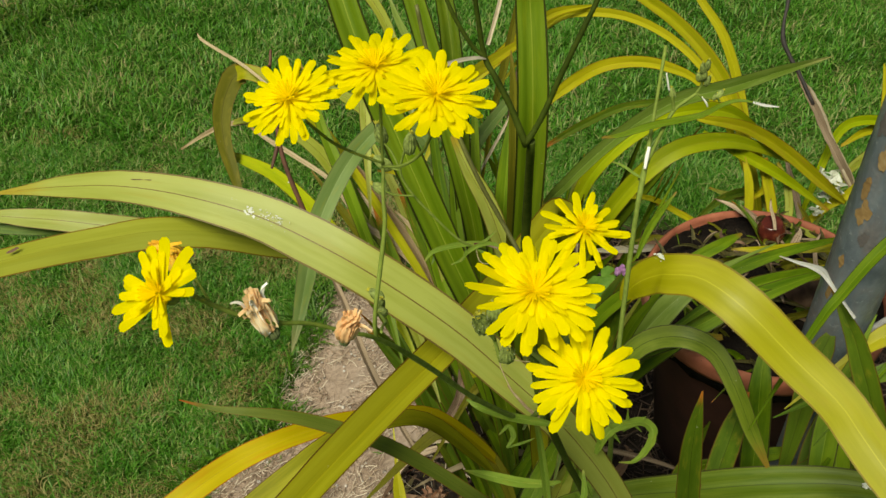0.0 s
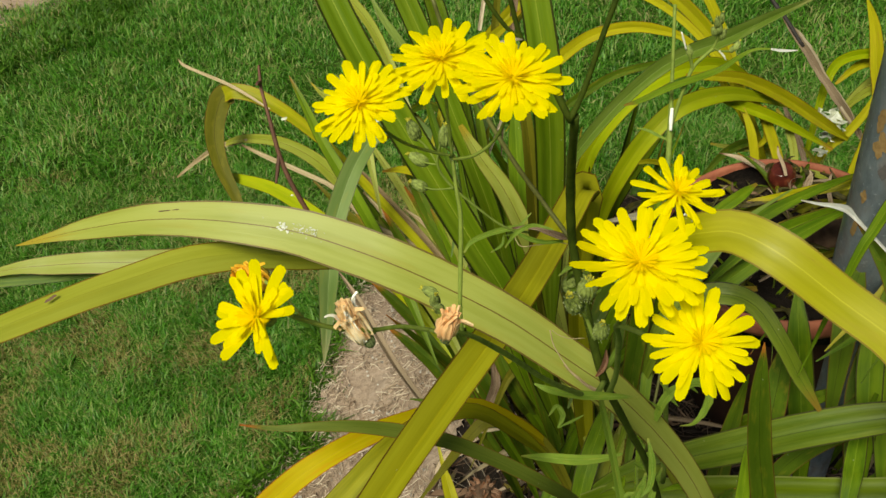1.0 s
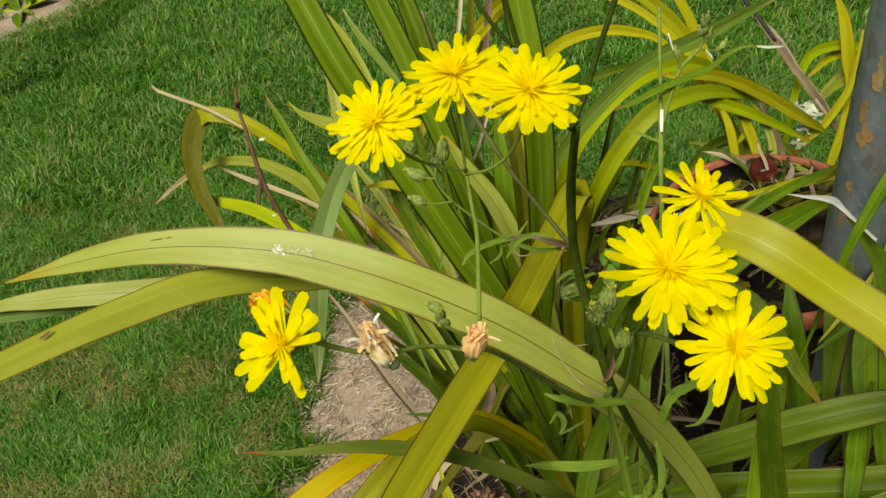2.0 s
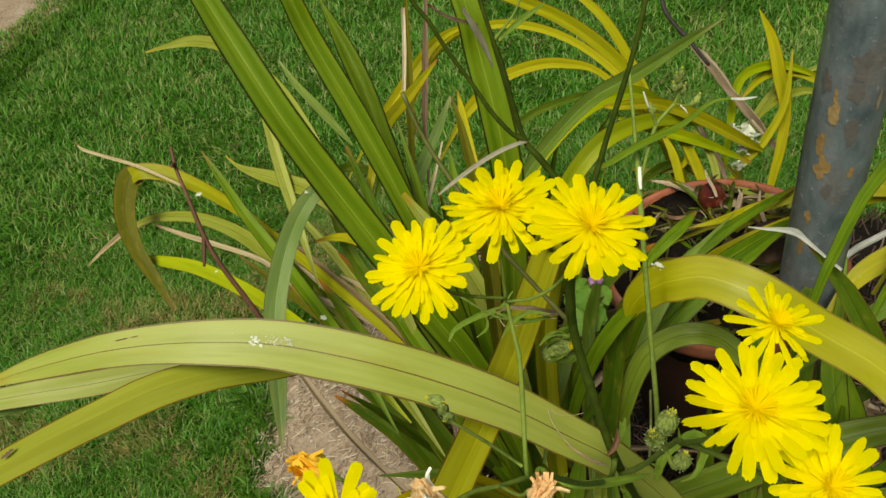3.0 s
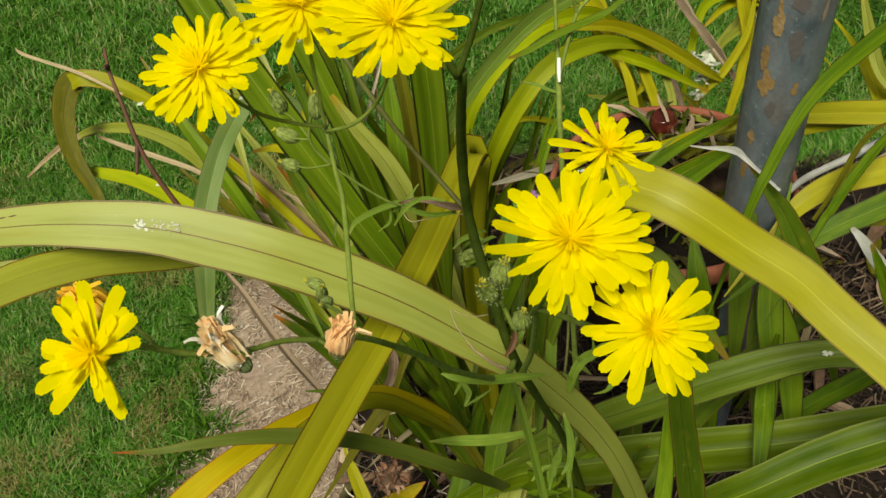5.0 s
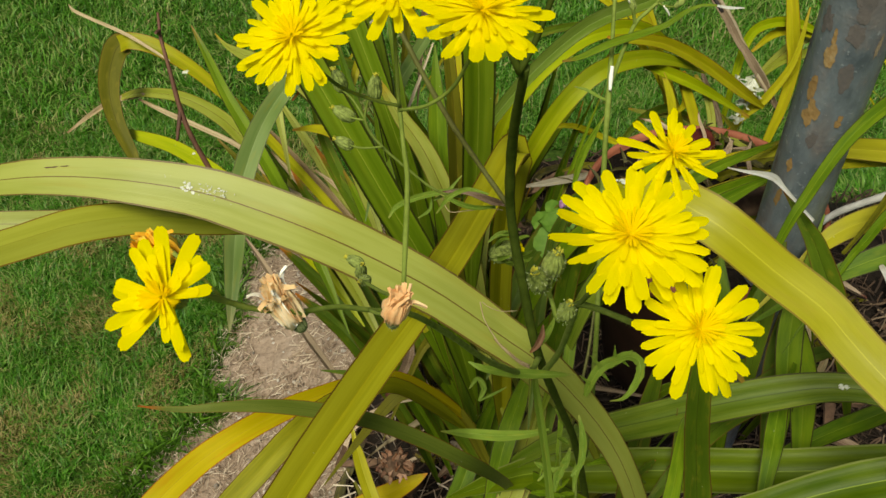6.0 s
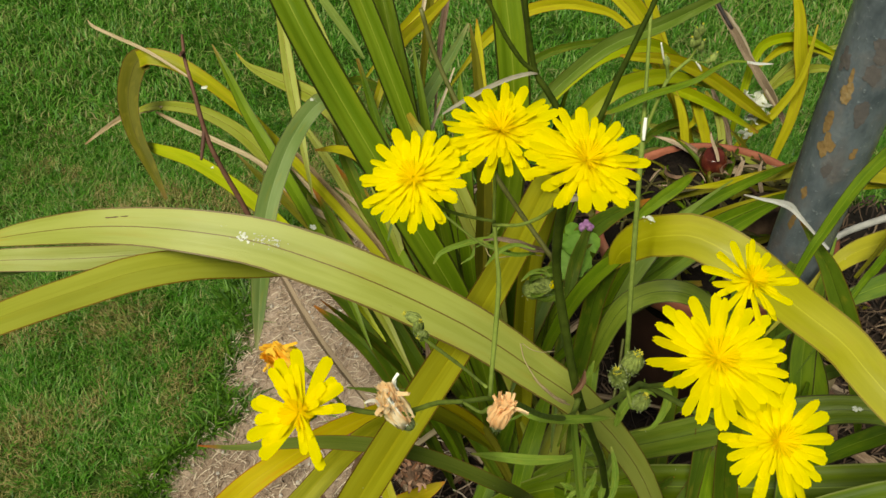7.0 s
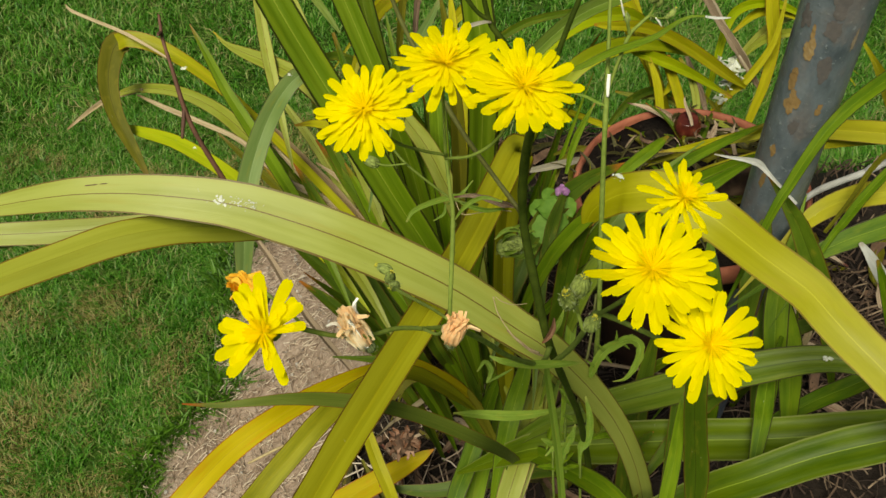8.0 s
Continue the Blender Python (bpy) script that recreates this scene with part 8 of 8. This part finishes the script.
leaf(scrap, "white", [(0.2723, 0.4150, 0.5794, 0.0031), (0.2799, 0.4120, 0.5690, 0.0066), (0.2892, 0.4100, 0.5537, 0.0091), (0.2980, 0.4080, 0.5400, 0.0096), (0.3058, 0.4070, 0.5309, 0.0049)], (-0.4, -0.48, 0.78), 0.25, grow=False)
# dried seed head
SEED_AT = Vector((-0.0706, 0.5000, 0.2791))
seed_head = thing("dried_seed_head", (SEED_AT.x - 0.01, SEED_AT.y + 0.03, ground_z(SEED_AT.x - 0.01, SEED_AT.y + 0.03)), "shrivelled pinkish-brown seed head on a short dry stalk", "seed head")
foot = seed_head.matrix_world.translation
stem(seed_head, "stalk", TWIG, [(*foot, 0.0016), (*(foot * 0.5 + SEED_AT * 0.5 + Vector((-0.004, 0.004, 0))), 0.0015), (*SEED_AT, 0.0014)])
bm = bmesh.new()
bmesh.ops.create_icosphere(bm, subdivisions=3, radius=0.011)
for v in bm.verts:
    v.co *= 1 + 0.40 * noise.noise(v.co * 170) + 0.25 * noise.noise(v.co * 420)
core = part("core", bm, LITTER, seed_head)
core.location = SEED_AT - foot
r = random.Random(12)
for k in range(34):
    d = Vector((r.gauss(0, 1), r.gauss(-0.3, 1), r.gauss(0.4, 0.8))).normalized()
    e = d.orthogonal().normalized()
    pts = [(*(SEED_AT + d * (0.006 + 0.012 * f) + e * 0.005 * f * f * r.uniform(-1, 1) - Vector((0, 0, 0.003 * f))), 0.0010 + 0.0038 * math.sin(math.pi * (0.15 + 0.8 * f))) for f in (0, 0.35, 0.7, 1)]
    leaf(seed_head, "husk", pts, (e.x, e.y, e.z), 0.6, name="bract", ragged=0.3, grow=False)
fallen = thing("fallen_strap_leaf", (0.1, 0.62, 0.3), "fallen greyish dead strap leaf", "dead leaf")
leaf(fallen, "drygrey", [(0.0768, 0.6431, 0.4755, 0.0025), (0.1013, 0.6504, 0.4698, 0.0066), (0.1291, 0.658, 0.4647, 0.0072), (0.1522, 0.6657, 0.4594, 0.0031)], (-0.15, -0.65, 0.75), 0.3)

hanging = thing("dead_strap_leaf", (-0.02, 0.56, 0.20), "long tan dead strap leaf hanging onto the bare bank", "dead leaf")
leaf(hanging, "tan", [(-0.2172, 0.8000, 0.3170, 0.0007), (-0.2034, 0.7800, 0.3032, 0.0048), (-0.1907, 0.7600, 0.2881, 0.0069), (-0.1778, 0.7300, 0.2791, 0.0081), (-0.1547, 0.6800, 0.2690, 0.0083), (-0.1320, 0.6300, 0.2781, 0.0070), (-0.1040, 0.5750, 0.2851, 0.0055), (-0.0728, 0.5300, 0.2715, 0.0030)], (0.35, -0.6, 0.70), 0.5, ragged=0.18)
stump = thing("dry_stump", (0.33, 0.62, 0.42), "brown stump of dry papery leaf bases beside a pole", "stump")
bm = bmesh.new()
lathe(bm, [(0.012, -0.05), (0.020, -0.04), (0.024, -0.02), (0.024, 0.0), (0.021, 0.014), (0.015, 0.024), (0.008, 0.030)], 26, 0.05, 9)
for v in bm.verts:
    v.co += Vector((noise.noise(v.co * 90), noise.noise(v.co * 90 + Vector((5, 0, 0))), 0)) * 0.004
core = part("core", bm, LITTER, stump)
core.matrix_local = Matrix.Translation(Vector((0.2648, 0.5879, 0.4757)) - stump.matrix_world.translation) @ pose(0, 0, 0, 20, 30, 0)
leaf(stump, "scorched", [(0.2678, 0.5962, 0.4842, 0.0024), (0.2659, 0.6064, 0.4952, 0.0039), (0.2659, 0.6165, 0.5059, 0.0033), (0.2704, 0.6248, 0.5143, 0.0012)], (-0.3, -0.62, 0.72), 0.5)
leaf(stump, "scorched", [(0.2427, 0.6125, 0.5037, 0.0030), (0.2479, 0.6190, 0.5101, 0.0048), (0.2529, 0.6249, 0.5159, 0.0030)], (-0.28, -0.64, 0.72), 0.5)

# dead scraps on the soil of the pot and round it
r = random.Random(31)
for k in range(46):
    a, d = r.uniform(0, math.tau), POT_R * 0.85 * math.sqrt(r.random())
    inside = k < 30
    x, y = (POT_AT.x + math.cos(a) * d, POT_AT.y + math.sin(a) * d) if inside else (r.uniform(0.06, 0.14), r.uniform(0.52, 0.72))
    z = RIM_Z - 0.21 + 0.212 if inside else ground_z(x, y) + 0.03
    ln = r.uniform(0.010, 0.030)
    pts = [(ln * (f - 0.5), 0.006 * math.sin(f * 5 + k), 0.006 * math.sin(f * 3.1 + k), 0.001 + 0.0035 * math.sin(math.pi * f)) for f in (0, 0.25, 0.5, 0.75, 1)]
    ob = part("dead_scrap", ribbon_mesh(pts, (0, 0, 1), 0.6, 0.2, seed=k), (LEAF["umber"], LEAF["black"], LEAF["black"], LITTER)[k % 4])
    ob.matrix_world = pose(x, y, z + r.uniform(0, 0.012), r.uniform(-30, 30), r.uniform(-30, 30), math.degrees(a))
    tagged(ob, "small curled dead leaf scrap on soil", "dead leaf", "leaf scraps")

# dead leaves heaped behind the pot and standing among the potted stems
r = random.Random(77)
for k in range(46):
    x, y = r.uniform(0.10, 0.42), r.uniform(0.78, 1.14)
    z = ground_z(x, y) + r.uniform(0.01, 0.05)
    a, ln, w = r.uniform(0, math.tau), r.uniform(0.05, 0.14), r.uniform(0.006, 0.014)
    pts = [(ln * (f - 0.5), 0.014 * math.sin(f * 5 + k), 0.02 * math.sin(f * 3.1 + k), 0.003 + w * math.sin(math.pi * f)) for f in (0, 0.25, 0.5, 0.75, 1)]
    ob = part("dead_leaf", ribbon_mesh(pts, (0, 0, 1), 0.6, 0.25, seed=k), (LEAF["scorched"], LEAF["umber"], LITTER, LITTER, LEAF["black"])[k % 5])
    ob.matrix_world = pose(x, y, z, r.uniform(-40, 40), r.uniform(-50, 20), math.degrees(a))
    tagged(ob, "curled dead brown leaf behind the pot", "dead leaf", "dead leaves behind the pot")
for k in range(44):
    a, d = r.uniform(0, math.tau), POT_R * 0.82 * math.sqrt(r.random())
    base = Vector((POT_AT.x + math.cos(a) * d, POT_AT.y + math.sin(a) * d, RIM_Z - 0.012))
    az, tilt, ln, w = r.uniform(0, math.tau), r.uniform(0.5, 1.25), r.uniform(0.03, 0.085), r.uniform(0.003, 0.009)
    way = Vector((math.cos(az) * math.sin(tilt), math.sin(az) * math.sin(tilt), math.cos(tilt)))
    pts = [(*(base + way * ln * f - Vector((0, 0, 0.35 * ln * f * f))), w * ww) for f, ww in ((0, 0.8), (0.35, 1.0), (0.7, 0.7), (1, 0.08))]
    leaf(potted, ("umber", "black", "dark", "black", "green", "umber", "black", "scorched")[k % 8], pts, (r.uniform(-0.5, 0.5), -0.6, 0.7), 0.5, ragged=0.15)
for k in range(14):
    base = Vector((POT_AT.x + r.uniform(0.0, 0.09), POT_AT.y + r.uniform(0.0, 0.07), RIM_Z - 0.012))
    az, tilt, ln, w = r.uniform(-0.6, 2.6), r.uniform(0.5, 1.2), r.uniform(0.04, 0.08), r.uniform(0.004, 0.008)
    way = Vector((math.cos(az) * math.sin(tilt), math.sin(az) * math.sin(tilt), math.cos(tilt)))
    pts = [(*(base + way * ln * f + Vector((way.x, way.y, -1.0)) * 0.5 * ln * f * f), w * ww) for f, ww in ((0, 1.0), (0.35, 1.0), (0.7, 0.7), (1, 0.08))]
    leaf(potted, ("umber", "umber", "black", "dark", "olive", "scorched")[k % 6], pts, (r.uniform(-0.5, 0.5), -0.6, 0.7), 0.4, ragged=0.1)

for k in range(90):
    a, d = r.uniform(1.2, 4.6), POT_R * 0.88 * math.sqrt(r.random())
    base = Vector((POT_AT.x + math.cos(a) * d, POT_AT.y + math.sin(a) * d, RIM_Z - 0.008))
    az, tilt, ln, w = r.uniform(0, math.tau), r.uniform(0.4, 1.4), r.uniform(0.02, 0.06), r.uniform(0.0010, 0.0035)
    way = Vector((math.cos(az) * math.sin(tilt), math.sin(az) * math.sin(tilt), math.cos(tilt)))
    pts = [(*(base + way * ln * f - Vector((0, 0, 0.5 * ln * f * f))), w * ww) for f, ww in ((0, 0.8), (0.35, 1.0), (0.7, 0.7), (1, 0.1))]
    leaf(potted, ("black", "black", "dark", "umber", "black", "scorched", "green")[k % 7], pts, (r.uniform(-0.5, 0.5), -0.6, 0.7), 0.5, ragged=0.2, grow=False)

bank_twig = thing("dry_twig", (-0.2698, 0.6409, 0.0550), "pale grey dry twig lying on the bare bank", "twig")
stem(bank_twig, "shaft", STRAND, [(-0.2698, 0.6409, 0.0550, 0.0014), (-0.2440, 0.6472, 0.0600, 0.0020), (-0.2147, 0.6575, 0.0600, 0.0012)])
stem(weed, "branch", BROWN_STEM, [(0.0619, 0.3450, 0.6616, 0.0007), (0.0560, 0.3300, 0.6428, 0.0008), (0.0495, 0.3180, 0.6253, 0.0008), (0.0458, 0.3150, 0.5953, 0.0008)])

SANDY = [(-1.125, 2.564), (-1.058, 2.501), (-1.019, 2.444), (-1.092, 2.464), (-1.008, 2.504), (-1.085, 2.363)]
r = random.Random(4)
for x, y in SANDY:
    clump = thing("low_weed", (x, y, ground_z(x, y)), "low leafy green weed on sandy ground", "weed", "weeds on the sandy ground")
    for k in range(12):
        az, ln = r.uniform(0, math.tau), r.uniform(0.05, 0.11)
        way = Vector((math.cos(az), math.sin(az), r.uniform(0.15, 0.7)))
        pts = [(*(Vector((x, y, ground_z(x, y))) + way * ln * f - Vector((0, 0, 0.4 * ln * f * f))), ln * w) for f, w in ((0, 0.06), (0.3, 0.22), (0.6, 0.28), (0.85, 0.16), (1, 0.03))]
        leaf(clump, ("weed", "green", "fresh")[k % 3], pts, (0, -0.3, 0.9), 0.3, ragged=0.2, grow=False)

YOUNG = [(0.0455, 0.335, 0.5406), (0.054, 0.325, 0.5226), (0.0364, 0.33, 0.506), (0.0949, 0.345, 0.4784)]
young = thing("young_weed", (0.045, 0.33, 0.40), "young toothed green weed among the strap leaves", "weed")
r = random.Random(19)
for k in range(11):
    c = YOUNG[k % len(YOUNG)]
    base = Vector(c) + Vector((r.gauss(0, 0.008), r.gauss(0, 0.006), r.gauss(0, 0.012)))
    az, rise, ln = r.uniform(0, math.tau), r.uniform(-0.3, 0.9), r.uniform(0.014, 0.030)
    way = Vector((math.cos(az), math.sin(az) * 0.7, rise)).normalized()
    pts = [(*(base + way * ln * f - Vector((0, 0, 0.3 * ln * f * f))), ln * w) for f, w in ((0, 0.05), (0.3, 0.15), (0.6, 0.20), (0.85, 0.12), (1, 0.02))]
    leaf(young, ("weed", "green", "green", "dark")[k % 4], pts, (r.uniform(-0.4, 0.3), -0.5, 0.8), 0.35, ragged=0.5, grow=False)
for c in YOUNG:
    stem(young, "stem", STEM, [(c[0] + 0.004, c[1] + 0.006, c[2] - 0.10, 0.0010), (c[0], c[1], c[2] - 0.03, 0.0009), (c[0] - 0.001, c[1], c[2] + 0.012, 0.0006)])

# dry fibres lying on the broad leaf
fibre = thing("dry_fibre", (-0.01, 0.30, 0.72), "thin dry plant fibre lying on a leaf", "dry fibre")
stem(fibre, "strand", STRAND,[(-0.0038, 0.3024, 0.7275, 0.0003), (-0.003, 0.2976, 0.7218, 0.0003), (0, 0.2941, 0.7148, 0.0003), (0.0032, 0.291, 0.7096, 0.0004), (0.0098, 0.2891, 0.7001, 0.0006), (0.0165, 0.2895, 0.6928, 0.0004)])
stem(fibre, "strand", STRAND,[(-0.0028, 0.3023, 0.7274, 0.0002), (-0.0003, 0.299, 0.7273, 0.0002), (0.005, 0.2982, 0.7242, 0.0002), (0.0124, 0.3001, 0.7209, 0.0002)])
leaf(fibre, "straw", [(0.0007, 0.2925, 0.7121, 0.0006), (0.0057, 0.2898, 0.7059, 0.0014), (0.0125, 0.2882, 0.6968, 0.0014), (0.0185, 0.2891, 0.6899, 0.0006)], (-0.1, -0.51, 0.85), 0.3)

# blemishes in the leaves
MARKS = [((-0.2330, 0.3248, 0.7633), 0.0030, 0.0012, 0.1), ((-0.2409, 0.3265, 0.7704), 0.0036, 0.0010, 0.4), ((-0.1836, 0.3605, 0.7871), 0.0040, 0.0003, -0.1), ((-0.1775, 0.3600, 0.7872), 0.0026, 0.00025, -0.1)]
for k, (p, long, wide, turn) in enumerate(MARKS):
    bm = bmesh.new()
    q = random.Random(k)
    ring = [bm.verts.new((math.cos(a * math.tau / 20) * long * q.uniform(0.75, 1.1), math.sin(a * math.tau / 20) * wide * q.uniform(0.6, 1.2), 0)) for a in range(20)]
    top = bm.verts.new((0, 0, 0.0003))
    for a in range(20):
        bm.faces.new((ring[a], ring[(a + 1) % 20], top))
    ob = part("blemish", bm, LITTER, flax, "brown dried blemish in a leaf")
    ob.matrix_local = Matrix.Translation(Vector(p) - flax.matrix_world.translation) @ Vector((0.05, -0.62, 0.78)).to_track_quat("Z", "Y").to_matrix().to_4x4() @ Matrix.Rotation(turn, 4, "Z")

# droppings on the leaves
def dropping(flecks, at, axis, label):
    """A dried splash: thin lobed flecks (along, across, size, stretch) on a leaf."""
    bm = bmesh.new()
    for k, (u, v, size, long) in enumerate(flecks):
        q = random.Random(k * 7 + len(flecks))
        outline = []
        for a in range(18):
            ang = a * math.tau / 18
            f = 0.8 + 0.55 * noise.noise((math.cos(ang) * 1.6, math.sin(ang) * 1.6, k * 3.3 + size * 900)) + 0.35 * q.random()
            outline.append(Vector((u + math.cos(ang) * size * f * long, v + math.sin(ang) * size * f, 0)))
        rim = [bm.verts.new(p) for p in outline]
        mid = [bm.verts.new(p * 0.55 + Vector((u, v, 0)) * 0.45 + Vector((0, 0, min(0.00025, size * 0.12)))) for p in outline]
        top = bm.verts.new((u, v, min(0.0003, size * 0.14)))
        for a in range(18):
            b = (a + 1) % 18
            bm.faces.new((rim[a], rim[b], mid[b], mid[a])).smooth = True
            bm.faces.new((mid[a], mid[b], top)).smooth = True
    ob = part("bird_dropping", bm, DROPPING)
    z = Vector(axis).normalized()
    x = Vector((0.944, -0.23, -0.236))
    x = (x - z * x.dot(z)).normalized()
    m = Matrix((x, z.cross(x), z)).transposed().to_4x4()
    ob.matrix_world = Matrix.Translation(at) @ m
    return tagged(ob, label, "bird dropping", "bird droppings")


r = random.Random(3)
splash = [(r.gauss(0, 0.0014), r.gauss(0, 0.0011), r.uniform(0.00025, 0.0007), r.uniform(0.8, 1.6)) for k in range(16)]
splash += [(0.0045 + r.uniform(0, 0.0125), r.gauss(-0.0004, 0.0012), 0.00008 * math.exp(r.uniform(0, 1.4)), r.uniform(0.8, 2.6)) for k in range(60)]
splash += [(r.uniform(-0.012, 0.022), r.uniform(-0.0045, 0.004), r.uniform(0.00010, 0.00024), 1.0) for k in range(12)]
dropping(splash, (-0.1242, 0.3440, 0.7807), (-0.01, -0.64, 0.77), "dried white bird dropping splashed along a broad leaf")
for k, (p, axis, size) in enumerate((((-0.2408, 0.8741, 0.4816), (-0.15, -0.15, 0.98), 0.0028), ((-0.1122, 0.6729, 0.6022), (0.16, -0.80, 0.55), 0.0012), ((0.2247, 0.3450, 0.5515), (-0.25, -0.45, 0.85), 0.0020), ((-0.2455, 0.8246, 0.4124), (-0.3, -0.4, 0.85), 0.0012), ((-0.1325, 0.6515, 0.4757), (0.2, -0.1, 0.97), 0.0024), ((0.0868, 0.3981, 0.6992), (-0.60, -0.50, 0.60), 0.0019))):
    flecks = [(r.gauss(0, size * 0.7), r.gauss(0, size * 0.35), size * r.uniform(0.25, 0.7), r.uniform(0.8, 1.7)) for q in range(7)]
    flecks += [(r.gauss(size * 1.4, size * 1.2), r.gauss(0, size * 0.6), size * r.uniform(0.08, 0.2), 1.2) for q in range(9)]
    dropping(flecks, p, axis, "dried white bird dropping on a leaf")

# dead leaves and a dried seed head at the foot of the clump
r = random.Random(8)
for k in range(26):
    x, y = r.uniform(-0.16, 0.10), r.uniform(0.42, 0.66)
    z = ground_z(x, y) + 0.02
    a, ln = r.uniform(0, math.tau), r.uniform(0.05, 0.13)
    pts = [(ln * (f - 0.5), 0.012 * math.sin(f * 5 + k), 0.014 * math.sin(f * 3.1 + k), 0.004 + 0.009 * math.sin(math.pi * f)) for f in (0, 0.25, 0.5, 0.75, 1)]
    ob = part("dead_leaf", ribbon_mesh(pts, (0, 0, 1), 0.6, 0.2, seed=k), (LEAF["scorched"], LEAF["umber"], LITTER, LEAF["black"], LITTER)[k % 5])
    ob.matrix_world = pose(x, y, z, r.uniform(-25, 25), r.uniform(-25, 25), math.degrees(a))
    tagged(ob, "curled dead brown leaf on the soil", "dead leaf", "dead leaves")
for k in range(16):
    x, y = r.uniform(0.31, 0.56), r.uniform(0.48, 0.72)
    a, ln = r.uniform(0, math.tau), r.uniform(0.04, 0.10)
    pts = [(ln * (f - 0.5), 0.010 * math.sin(f * 5 + k), 0.012 * math.sin(f * 3.1 + k), 0.003 + 0.011 * math.sin(math.pi * f)) for f in (0, 0.25, 0.5, 0.75, 1)]
    ob = part("dead_leaf", ribbon_mesh(pts, (0, 0, 1), 0.5, 0.25, seed=50 + k), (LITTER, LEAF["scorched"], LEAF["umber"], LITTER)[k % 4])
    ob.matrix_world = pose(x, y, ground_z(x, y) + 0.02, r.uniform(-25, 25), r.uniform(-25, 25), math.degrees(a))
    tagged(ob, "curled dead brown leaf beside the pole", "dead leaf", "dead leaves")
